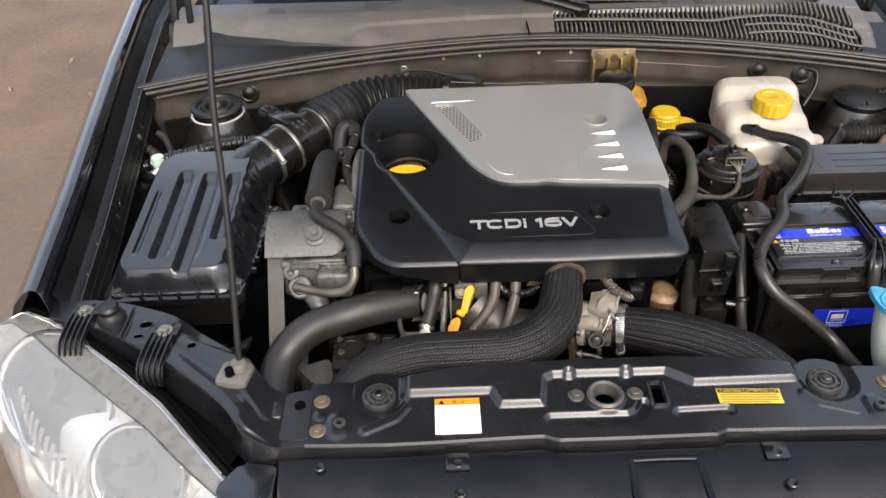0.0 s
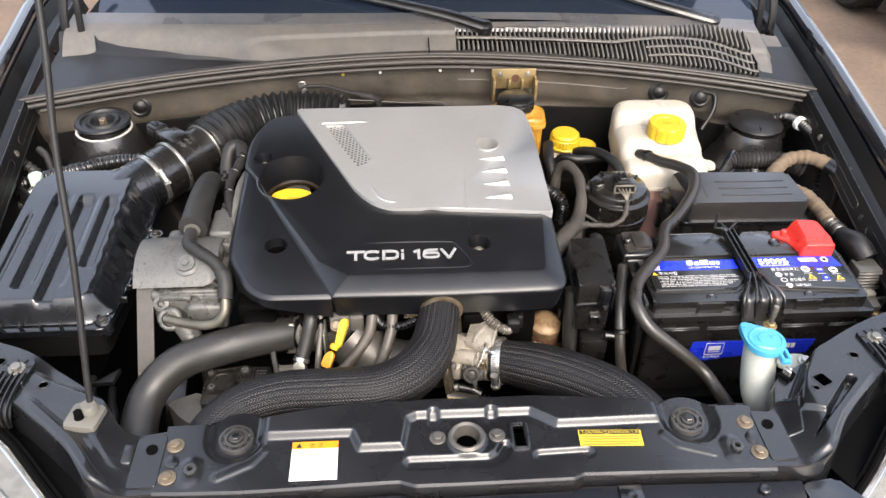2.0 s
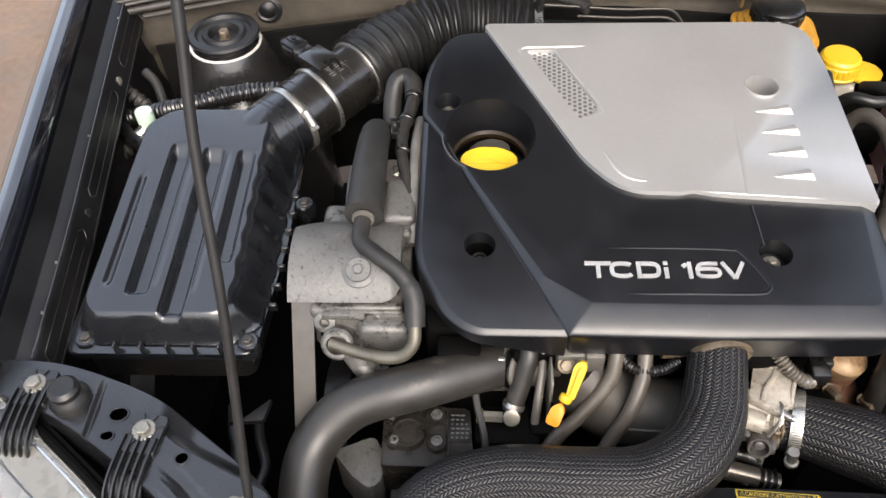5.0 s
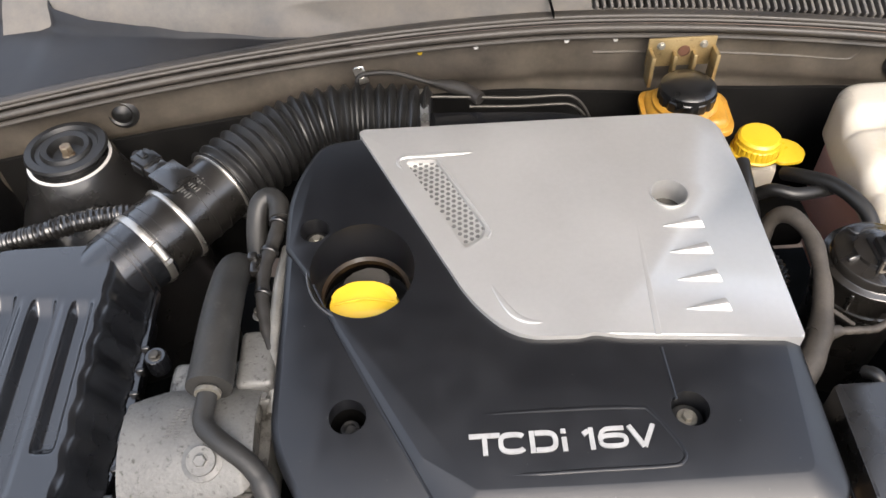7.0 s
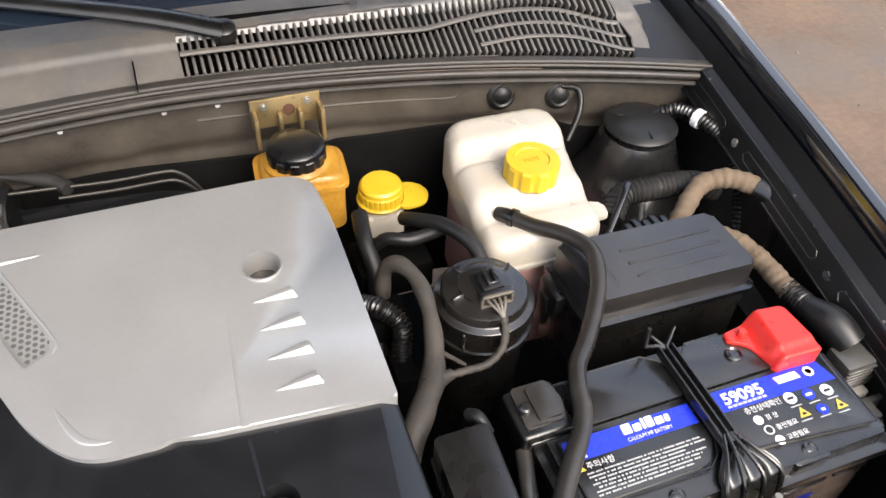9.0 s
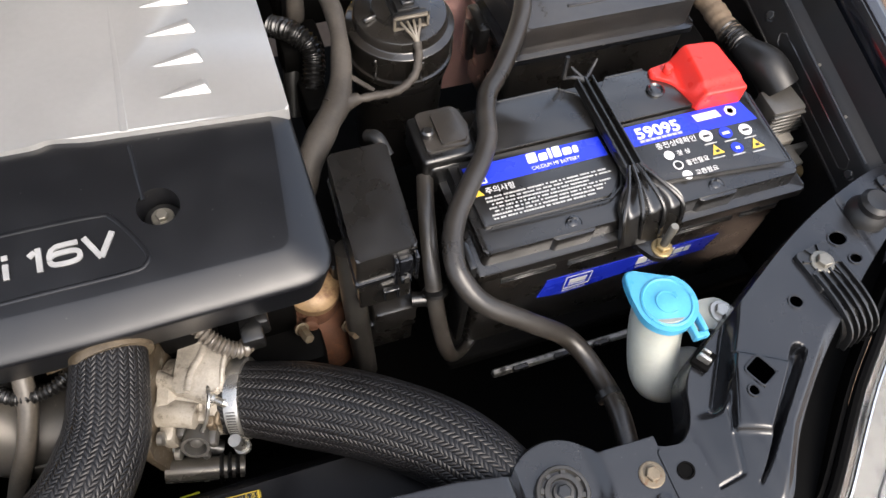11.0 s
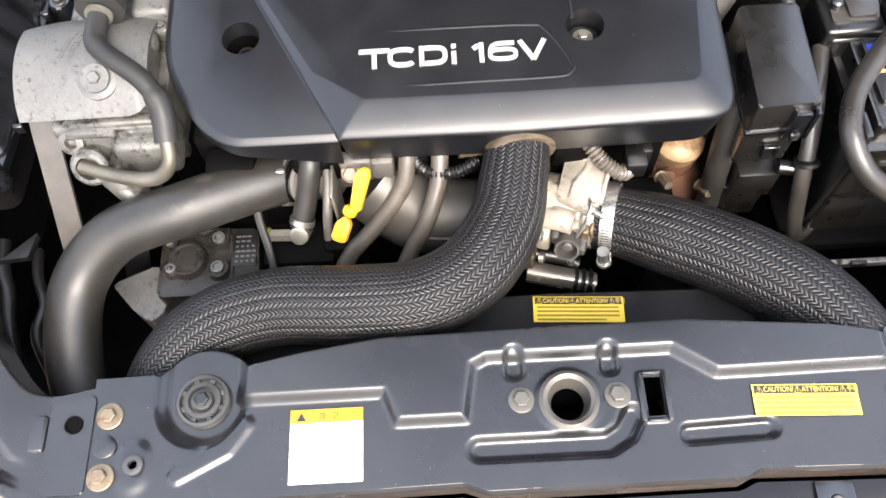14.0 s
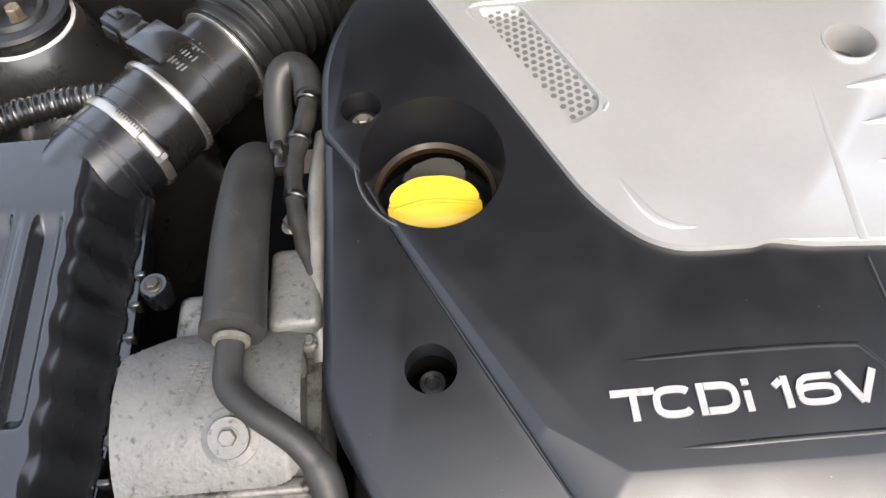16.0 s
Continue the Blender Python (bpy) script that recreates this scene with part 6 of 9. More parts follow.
for p, r in (((-0.3665, 0.615, 0.7735), 0.0105), ((-0.3735, 0.572, 0.7715), 0.0095), ((-0.3750, 0.513, 0.7690), 0.0088)):
    part("cable_tie", lathe([(r, -0.003), (r + 0.001, -0.002), (r + 0.001, 0.002), (r, 0.003)], p, 18, (0.15, 1, 0)), M_BLACK, br_h)
part("clip", boxes([((-0.386, 0.552, 0.772), (0.012, 0.026, 0.012)), ((-0.390, 0.560, 0.776), (0.010, 0.010, 0.014))], 0.002, 2), M_CASE, br_h)
hose("fuel_rail_pipe", "dull aluminium pipe beside the engine cover", [(-0.355, 0.585, 0.76), (-0.358, 0.52, 0.768), (-0.357, 0.44, 0.762), (-0.356, 0.38, 0.74)], 0.0075, M_MANI_PIPE, 12)

# ---------------------------------------------------------------- engine block under the cover
engine = thing("engine", "grimy diesel engine with aluminium and steel fittings", "engine")
# Block is near black: the shade under the cover is in its colour.
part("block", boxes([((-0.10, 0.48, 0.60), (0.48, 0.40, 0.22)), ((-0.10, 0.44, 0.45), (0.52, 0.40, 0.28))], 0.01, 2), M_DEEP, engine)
# power steering pump with its sheet guard and belt
guard_m = M_CAST
def guard_point(s, t):
    """Half a drum round the pump's axis, from its low front edge up and over."""
    a = radians(38) + radians(92) * t
    x = -0.492 + 0.126 * s
    r = 0.079 - 0.004 * ease((s - 0.9) / 0.1)
    return (x, 0.352 - r * math.cos(a), 0.696 + r * math.sin(a))


def guard_keep(c):
    s = (c.x + 0.492) / 0.126
    t = (math.degrees(math.atan2(c.z - 0.696, 0.352 - c.y)) - 38) / 92
    if s > 0.80 and t < 0.16 and math.hypot((s - 0.80) / 0.20, (0.16 - t) / 0.16) > 1:
        return False
    return not (t > 0.80 and s < (t - 0.80) * 1.4)


guard = part("belt_guard", field(126, 100, guard_point, guard_keep, 0.003), guard_m, engine, "scuffed bare aluminium belt guard")
part("boss", lathe([(0.020, -0.003), (0.0195, 0.001), (0.015, 0.0025), (0.014, 0.003), (0.0135, 0.006), (0, 0.006)], (-0.412, 0.318, 0.7665), 30, (0, -0.43, 0.9)), guard_m, guard)
hexbolt((-0.412, 0.316, 0.7705), 0.0060, M_CAST, guard, "bolt", axis=(0, -0.43, 0.9), washer=1.3)
for k in range(10):
    for q in (0.0, 0.009):
        an = radians(8 - 2.4 * k)
        part("code", box((-0.448 + q + 0.0010 * k, 0.352 - 0.0795 * math.sin(an), 0.696 + 0.0795 * math.cos(an)), (0.0055, 0.0016, 0.0008), 0), guard_m, guard)
pump = part("steering_pump", boxes([((-0.415, 0.320, 0.700), (0.110, 0.070, 0.070)), ((-0.385, 0.295, 0.695), (0.06, 0.05, 0.05)), ((-0.425, 0.400, 0.690), (0.09, 0.10, 0.10))], 0.008, 3), M_OILY, engine, "cast aluminium steering pump")
part("housing", lathe([(0.030, -0.055), (0.052, -0.050), (0.054, 0.034), (0.060, 0.036), (0.061, 0.046), (0.056, 0.049), (0.030, 0.050), (0, 0.050)], (-0.418, 0.352, 0.694), 44, (1, 0, 0)), M_OILY, pump, "pitted round pump housing")
for a in (-60, 0, 55, 110):
    an = radians(a)
    part("ear", lathe([(0.009, -0.008), (0.009, 0.006), (0.006, 0.008), (0, 0.008)], (-0.374, 0.352 - 0.062 * math.cos(an), 0.694 + 0.062 * math.sin(an)), 18, (1, 0, 0)), M_OILY, pump)
part("step", boxes([((-0.405, 0.293, 0.733), (0.085, 0.012, 0.010)), ((-0.432, 0.290, 0.715), (0.040, 0.014, 0.026)), ((-0.390, 0.290, 0.712), (0.030, 0.014, 0.032)), ((-0.395, 0.286, 0.690), (0.060, 0.014, 0.012))], 0.0035, 3), M_OILY, pump)
part("lug", lathe([(0.012, -0.01), (0.012, 0.008), (0.006, 0.009), (0.005, 0.002), (0, 0.002)], (-0.452, 0.286, 0.716), 24, (0, -0.8, 0.6)), M_OILY, pump)
part("port", lathe([(0.019, -0.02), (0.019, 0.010), (0.016, 0.013), (0.012, 0.013), (0.011, 0.004), (0, 0.004)], (-0.437, 0.268, 0.700), 28, (0, -0.8, 0.6)), M_OILY, pump)
part("union", tube([(-0.425, 0.262, 0.690), (-0.405, 0.245, 0.672), (-0.392, 0.235, 0.650)], 0.0105, 14, 6), M_OILY, pump)
part("spigot", lathe([(0.017, -0.01), (0.016, 0.02), (0.013, 0.034), (0.010, 0.040), (0.012, 0.042), (0.012, 0.048), (0.008, 0.050)], (-0.418, 0.262, 0.688), 24, (0.45, -0.35, -0.75)), M_OILY, pump)
hexbolt((-0.398, 0.239, 0.658), 0.009, M_STEEL, pump, "nut", axis=(0.4, -0.4, -0.8), washer=1.0, h=0.014)
part("block_side", boxes([((-0.373, 0.292, 0.722), (0.035, 0.02, 0.014)), ((-0.43, 0.288, 0.728), (0.05, 0.016, 0.010)), ((-0.367, 0.35, 0.70), (0.02, 0.09, 0.07))], 0.004, 2), M_OILY, pump)
part("bracket_top", boxes([((-0.373, 0.432, 0.742), (0.040, 0.070, 0.052)), ((-0.379, 0.392, 0.744), (0.046, 0.014, 0.020))], 0.008, 4), M_CAST, pump, "rounded cast aluminium housing")
hexbolt((-0.364, 0.391, 0.754), 0.0042, M_CAST, pump, "screw", washer=1.3)
hexbolt((-0.384, 0.508, 0.738), 0.0055, M_STEEL, pump, "bolt", washer=1.5, h=0.010)
part("rear_wheel", lathe([(0.068, -0.010), (0.074, -0.008), (0.074, 0.008), (0.068, 0.010), (0.02, 0.008), (0, 0.008)], (-0.432, 0.470, 0.690), 48, (1, 0, 0)), M_CAST, pump, "smooth metal wheel behind the pump")
part("pulley", lathe([(0.060, -0.014), (0.062, -0.012), (0.058, -0.006), (0.058, 0.006), (0.062, 0.012), (0.060, 0.014), (0.02, 0.014), (0.018, 0.02), (0, 0.02)], (-0.4705, 0.345, 0.690), 48, (-1, 0, 0)), M_DEEP, engine, "black belt pulley")
BELT = [(0.345 + 0.064 * math.cos(radians(b)), 0.690 + 0.064 * math.sin(radians(b))) for b in range(40, 141, 10)] + [(0.272, 0.703), (0.240, 0.665), (0.205, 0.624), (0.172, 0.585)]


def belt_point(s, t):
    k = t * (len(BELT) - 1)
    i = min(int(k), len(BELT) - 2)
    y, z = (BELT[i][q] + (BELT[i + 1][q] - BELT[i][q]) * (k - i) for q in (0, 1))
    return (-0.4905 + 0.025 * s, y, z)


part("belt", field(48, 64, belt_point, None, 0.004), material("worn grey belt", (0.030, 0.0285, 0.0265), 0.55, vary=0.15, dust=0.2), engine, "flat grey ribbed belt")
part("big_pulley", lathe([(0.085, -0.016), (0.085, 0.016), (0.06, 0.016), (0.055, 0.004), (0.02, 0.004), (0.02, 0.02), (0, 0.02)], (-0.465, 0.310, 0.45), 48, (-1, 0, 0)), M_BLACK, engine)
part("idler", lathe([(0.042, -0.012), (0.045, -0.010), (0.045, 0.010), (0.042, 0.012), (0.016, 0.012), (0, 0.018)], (-0.395, 0.270, 0.610), 40, (-1, -0.2, 0)), M_BLACK, engine)
# compressor below the hoses
M_COMP = material("oily grey casting", (0.020, 0.019, 0.0175), 0.30, metal=0.5, vary=0.4, scale=50, bump=0.4, bump_scale=200, dust=0.12, stain=((0.006, 0.005, 0.004), 70, 0.54))
comp = part("compressor", slab(rounded([(-0.386, 0.150), (-0.300, 0.150), (-0.283, 0.160), (-0.287, 0.222), (-0.330, 0.224), (-0.386, 0.217)], 0.006), 0.57, 0.632, 0.004, 2), M_COMP, engine, "oily grey compressor with round bosses")
for x, y, r, h in ((-0.357, 0.188, 0.0185, 0.008), (-0.372, 0.178, 0.0085, 0.006), (-0.325, 0.209, 0.0105, 0.008), (-0.324, 0.176, 0.0105, 0.008), (-0.377, 0.209, 0.008, 0.005)):
    b = part("boss", lathe([(r * 1.15, -0.002), (r * 1.05, h * 0.6), (r, h), (r * 0.86, h), (r * 0.80, h - 0.0015), (0, h - 0.0015)], (x, y, 0.632), 28), M_COMP, comp)
    if r < 0.015:
        part("bolt_head", lathe([(r * 0.62, 0), (r * 0.62, 0.004), (r * 0.40, 0.0045), (r * 0.36, 0.002), (0, 0.002)], (x, y, 0.632 + h - 0.001), 12), M_CAST, b)
part("rim", tube([(-0.386, 0.216, 0.633), (-0.345, 0.220, 0.633), (-0.318, 0.222, 0.633), (-0.312, 0.190, 0.633), (-0.312, 0.152, 0.633)], 0.0022, 8, 2), M_COMP, comp)
part("data_plate", box((-0.299, 0.199, 0.6335), (0.023, 0.040, 0.002), 0), M_BLACK, comp)
bars([(-0.3085 + 0.0055 * (k // 6), 0.183 + 0.0056 * (k % 6), -0.3060 + 0.0055 * (k // 6) + 0.001 * (k % 3), 0.1850 + 0.0056 * (k % 6)) for k in range(22)], 0.6348, M_CAST, comp)
part("leg", slab(rounded([(-0.446, 0.180), (-0.398, 0.200), (-0.386, 0.176), (-0.386, 0.145), (-0.400, 0.135), (-0.420, 0.150)], 0.006), 0.52, 0.605, 0.006, 3), M_CAST, engine, "bare aluminium bracket leg")
part("thin_wire", tube([(-0.282, 0.232, 0.672), (-0.279, 0.214, 0.655), (-0.272, 0.190, 0.640), (-0.268, 0.165, 0.62)], 0.0042, 8, 6), M_GREYRUBBER, engine)
# thermostat housing, injector lines and the manifold
th = part("thermostat", lathe([(0.026, -0.02), (0.026, 0.02), (0.030, 0.022), (0.030, 0.03), (0.02, 0.03)], (-0.226, 0.276, 0.662), 30, (0.9, -0.4, 0.1)), M_ALU, engine, "aluminium thermostat outlet")
part("flange", boxes([((-0.205, 0.285, 0.650), (0.045, 0.03, 0.055)), ((-0.175, 0.29, 0.64), (0.03, 0.03, 0.06)), ((-0.225, 0.262, 0.640), (0.03, 0.02, 0.02))], 0.005, 2), M_ALU, th)
part("cover_plate", boxes([((-0.232, 0.262, 0.664), (0.022, 0.014, 0.052)), ((-0.196, 0.262, 0.672), (0.030, 0.014, 0.050)), ((-0.250, 0.250, 0.648), (0.030, 0.020, 0.016))], 0.004, 2), M_ALU, th)
stub = part("coolant_pipe", tube([(-0.221, 0.262, 0.706), (-0.222, 0.250, 0.698), (-0.228, 0.236, 0.676), (-0.235, 0.222, 0.657), (-0.240, 0.212, 0.646)], 0.0112, 16, 6), M_GREYRUBBER, engine, "brown-stained rubber stub hose")
part("hose_clip", lathe([(0.0112, -0.003), (0.0128, -0.003), (0.0128, 0.003), (0.0112, 0.003)], (-0.2375, 0.217, 0.651), 24, (-0.3, -0.65, -0.7)), M_STEEL, stub)
part("banjo_nut", lathe([(0.0090, -0.016), (0.0098, 0.0), (0.0095, 0.006), (0.006, 0.007), (0, 0.006)], (-0.2400, 0.2045, 0.6470), 24, (-0.1, -0.75, 0.65)), M_BOLT, engine)
part("hex_union", tube([(-0.272, 0.209, 0.639), (-0.250, 0.207, 0.641)], 0.0068, 6, 1), M_BOLT, engine)
part("union_collar", lathe([(0.0085, -0.003), (0.0085, 0.003)], (-0.276, 0.2095, 0.6385), 20, (1, -0.1, 0.1)), material("olive passivated ring", (0.20, 0.21, 0.03), 0.45, metal=0.4), engine)
part("line", tube([(-0.206, 0.258, 0.706), (-0.206, 0.244, 0.686), (-0.211, 0.216, 0.655), (-0.214, 0.20, 0.62)], 0.0052, 10, 6), M_ALU, engine)
part("pump_body", boxes([((-0.245, 0.205, 0.605), (0.075, 0.05, 0.05)), ((-0.20, 0.215, 0.60), (0.04, 0.05, 0.07))], 0.006, 2), M_DEEP, engine)
part("stay", box((-0.1985, 0.226, 0.668), (0.003, 0.036, 0.085), 0.001, 1), M_BOLT, engine)
hexbolt((-0.181, 0.240, 0.700), 0.0075, M_ZINC, engine, "bolt", axis=(0, -0.7, 0.7), washer=1.35)
part("bolt_pad", boxes([((-0.176, 0.250, 0.696), (0.032, 0.016, 0.034)), ((-0.150, 0.248, 0.700), (0.022, 0.018, 0.030))], 0.004, 2), M_ALU, engine)
M_LOOM = material("dusty tan corrugated sleeve", (0.060, 0.052, 0.042), 0.36, vary=0.25, scale=40, dust=0.25, coat=0.4, coat_rough=0.2)
M_BODY = material("dirty pale casting", (0.33, 0.30, 0.25), 0.40, metal=0.30, vary=0.35, scale=40, bump=0.7, bump_scale=220, dust=0.40, dust_colour=(0.10, 0.066, 0.034), stain=((0.034, 0.022, 0.011), 60, 0.55))
M_WORNHOSE = material("worn dusty hose rubber", (0.050, 0.044, 0.036), 0.44, vary=0.4, scale=24, bump=0.2, bump_scale=300, dust=0.15, stain=((0.018, 0.016, 0.014), 26, 0.56))
M_MANI = material("smooth grey manifold", (0.058, 0.056, 0.052), 0.38, metal=0.4, vary=0.15, scale=10, dust=0.2, stain=((0.20, 0.185, 0.16), 60, 0.66))
part("manifold", tube([(-0.165, 0.262, 0.655), (-0.120, 0.238, 0.622), (-0.065, 0.232, 0.612), (-0.01, 0.238, 0.612)], lambda k: 0.046 - 0.008 * k, 26, 8), M_MANI, engine, "smooth grey aluminium manifold")
part("weld", tube([(-0.115, 0.195, 0.640), (-0.09, 0.192, 0.642), (-0.06, 0.192, 0.640)], 0.0014, 6, 4), M_ALU, engine)
for pts in ([(-0.122, 0.268, 0.722), (-0.126, 0.248, 0.708), (-0.133, 0.229, 0.685), (-0.162, 0.205, 0.655), (-0.190, 0.187, 0.632), (-0.21, 0.17, 0.60)], [(-0.093, 0.268, 0.722), (-0.0945, 0.2485, 0.708), (-0.098, 0.2275, 0.690), (-0.1105, 0.202, 0.665), (-0.127, 0.1875, 0.637), (-0.145, 0.17, 0.60)]):
    tagged(part("fuel_hose", tube(pts, 0.0086, 14, 8), M_WORNHOSE), "thin worn brown-grey rubber fuel hose in front of the manifold", "hose", group="fuel hoses")
tagged(part("corrugated_loom", tube([(-0.122, 0.262, 0.702), (-0.114, 0.242, 0.700), (-0.098, 0.234, 0.699), (-0.076, 0.235, 0.700), (-0.058, 0.244, 0.702)], 0.0058, 10, 8, ripple=(0.004, 0.0009)), M_BLACK), "thin black corrugated wire sleeve", "cable")
for k in range(5):
    part("injector_boss", boxes([((-0.30 + 0.085 * k, 0.262, 0.690), (0.05, 0.03, 0.03))], 0.006, 2), M_DEEP, engine)
# outlet under the cover and the throttle body beside it
out = part("outlet", lathe([(0.027, -0.03), (0.027, 0.01), (0.031, 0.012), (0.031, 0.02), (0.02, 0.02)], (-0.018, 0.272, 0.727), 30, (0.05, -1, -0.1)), M_GRIME, engine, "oil-browned charge-air outlet")
part("ear", lathe([(0.0105, -0.014), (0.0110, -0.002), (0.0100, 0.001), (0.0060, 0.001), (0.0045, -0.003), (0, -0.003)], (0.022, 0.248, 0.726), 24, (0.15, -0.9, 0.35)), M_BODY, out, "pale cast lug")
part("side_web", slab(rounded([(-0.078, -0.012), (-0.048, -0.008), (-0.046, 0.014), (-0.056, 0.016)], 0.003), -0.005, 0.005, 0.002, 2), M_GRIME, out).data.transform(pose(0, 0.256, 0.712, 72))
TU = Vector((0.94, -0.31, 0.12)).normalized()
TV = Vector((0.31, 0.94, 0)).normalized()
TW = TU.cross(TV)
TM = Matrix.Translation((0.034, 0.2125, 0.647)) @ Matrix((TU, TV, TW)).transposed().to_4x4()


def fit_tb(name, bm, mat, parent, label=""):
    bm.transform(TM)
    return part(name, bm, mat, parent, label)


tb = fit_tb("throttle_body", lathe([(0.036, -0.026), (0.036, -0.016), (0.031, -0.012), (0.030, 0.012), (0.034, 0.016), (0.034, 0.026), (0.02, 0.027)], (0, 0, 0), 36, (1, 0, 0)), M_BODY, engine, "dirty pale aluminium throttle body")
bm = slab(rounded([(-0.058, -0.040), (0.060, -0.046), (0.066, 0.036), (0.030, 0.050), (-0.034, 0.044), (-0.060, 0.020)], 0.012), -0.004, 0.004, 0.001, 1)
bm.transform(Matrix(((0, 0, 1, -0.032), (1, 0, 0, 0), (0, 1, 0, 0), (0, 0, 0, 1))))
bmesh.ops.recalc_face_normals(bm, faces=bm.faces)
fit_tb("flange", bm, material("brown-stained flange", (0.075, 0.058, 0.038), 0.5, metal=0.4, vary=0.3, scale=40, stain=((0.22, 0.20, 0.165), 60, 0.56)), tb, "brown-stained flange")
block = slab(rounded([(-0.012, -0.010), (0.030, -0.010), (0.031, 0.034), (-0.012, 0.040)], 0.005), -0.010, 0.040, 0.005, 3, lambda x, y: 0.040 - 0.10 * max(0, 0.008 - y))
fit_tb("cover", block, M_BODY, tb, "cast cover")
fit_tb("cover_fold", tube([(0.002, -0.008, 0.0385), (0.003, 0.008, 0.0400), (0.010, 0.024, 0.0402), (0.012, 0.036, 0.0400)], 0.0034, 10, 5, flat=0.6), M_BODY, tb)
fit_tb("cover_lip", tube([(0.030, -0.008, 0.034), (0.0305, 0.012, 0.039), (0.030, 0.034, 0.040), (0.010, 0.038, 0.040), (-0.011, 0.039, 0.040)], 0.0026, 8, 4), M_BODY, tb)
# Solid near-black block stands for a shaded hollow in the casting.
fit_tb("hollow", slab(rounded([(-0.030, 0.034), (-0.002, 0.040), (-0.004, 0.058), (-0.030, 0.062)], 0.005), 0.000, 0.046, 0.003, 2), M_DEEP, tb)
for u, v, w in ((-0.024, 0.050, 0.030), (-0.024, -0.044, 0.020), (-0.024, -0.044, -0.026)):
    fit_tb("screw", lathe([(0.006, 0), (0.006, 0.005), (0.004, 0.006), (0, 0.006)], (u, v, w), 12, (1, 0, 0)), M_STEEL, tb)
fit_tb("spout", tube([(-0.030, 0.008, 0.030), (-0.004, -0.003, 0.031), (0.022, -0.013, 0.031)], lambda k: 0.0080 - 0.0012 * k, 18, 5), M_BODY, tb, "pale cast spout pipe")
fit_tb("spout_tip", lathe([(0.0064, -0.002), (0.0064, 0.002), (0.0038, 0.004), (0.0038, 0.012), (0.0046, 0.013), (0.0030, 0.016), (0, 0.016)], (0.022, -0.013, 0.031), 16, (1, -0.35, 0)), M_STEEL, tb)
fit_tb("boss", tube([(-0.028, -0.020, 0.018), (-0.010, -0.022, 0.021), (0.008, -0.025, 0.021)], lambda k: 0.0125 - 0.001 * k, 18, 5), M_BODY, tb)
fit_tb("boss_web", boxes([((-0.012, -0.008, 0.018), (0.026, 0.016, 0.012)), ((0.010, -0.018, 0.012), (0.024, 0.022, 0.012)), ((-0.020, -0.036, 0.004), (0.014, 0.018, 0.026))], 0.004, 2), M_BODY, tb)
fit_tb("wire_clip", tube([(0.019, -0.004, 0.037), (0.022, -0.012, 0.040), (0.022, -0.022, 0.037), (0.018, -0.031, 0.026), (0.013, -0.038, 0.018)], 0.0018, 8, 5), M_STEEL, tb)
fit_tb("clip_stay", boxes([((0.020, -0.030, 0.016), (0.008, 0.010, 0.016)), ((0.026, -0.020, 0.010), (0.004, 0.026, 0.030))], 0.0015, 1), M_GRIME, tb)
M_SENSOR = material("grey sensor plastic", (0.052, 0.050, 0.046), 0.40, vary=0.2, dust=0.1)
sens = fit_tb("sensor", lathe([(0.0105, -0.024), (0.0118, -0.010), (0.0124, 0.004), (0.0124, 0.007), (0.0098, 0.007), (0.0092, -0.004), (0, -0.004)], (0.0055, -0.044, 0.008), 28, (0.12, -0.8, 0.40)), M_SENSOR, tb, "grey plastic sensor plug")
fit_tb("sensor_core", lathe([(0.0052, -0.006), (0.0052, 0.002), (0.0036, 0.003), (0, 0.003)], (0.0055, -0.044, 0.008), 16, (0.12, -0.8, 0.40)), M_SENSOR, sens)
fit_tb("sensor_ear", boxes([((0.019, -0.038, 0.004), (0.008, 0.018, 0.014)), ((-0.008, -0.034, 0.008), (0.008, 0.014, 0.014)), ((0.010, -0.050, -0.010), (0.007, 0.008, 0.012))], 0.003, 2), M_SENSOR, sens)
# Another near-black block in place of a shaded cavity.
fit_tb("cavity", boxes([((0.002, -0.020, 0.000), (0.034, 0.020, 0.016))], 0.001, 1), M_DEEP, tb)
fit_tb("collar", lathe([(0.031, 0.024), (0.0325, 0.026), (0.0325, 0.040), (0, 0.040)], (0, 0, 0), 30, (1, 0, 0)), M_DEEP, tb)
part("pipe", tube([(-0.012, 0.168, 0.606), (0.020, 0.160, 0.604), (0.056, 0.152, 0.600)], 0.0115, 16, 4), material("blackened pipe", (0.11, 0.10, 0.085), 0.30, metal=0.6), tb)
part("upper_pipe", tube([(-0.006, 0.186, 0.612), (0.024, 0.180, 0.610), (0.040, 0.174, 0.604)], 0.008, 14, 4), M_BLACK, tb)
for k in range(3):
    part("ring", lathe([(0.0125, -0.002), (0.0145, 0), (0.0125, 0.002)], (0.036 + 0.007 * k, 0.1565 - 0.0015 * k, 0.602), 20, (1, -0.2, -0.1)), M_BLACK, tb)
tagged(part("corrugated_loom", tube([(0.040, 0.275, 0.708), (0.052, 0.250, 0.704), (0.064, 0.236, 0.697), (0.080, 0.228, 0.690), (0.090, 0.236, 0.684)], 0.0074, 10, 8, ripple=(0.0042, 0.001)), M_LOOM), "thin dusty corrugated wire sleeve", "cable")
tagged(part("plug", boxes([((0.094, 0.240, 0.692), (0.020, 0.026, 0.022)), ((0.104, 0.252, 0.690), (0.014, 0.020, 0.026))], 0.003, 2), M_BLACK), "black wire plug beside the throttle body", "plug")
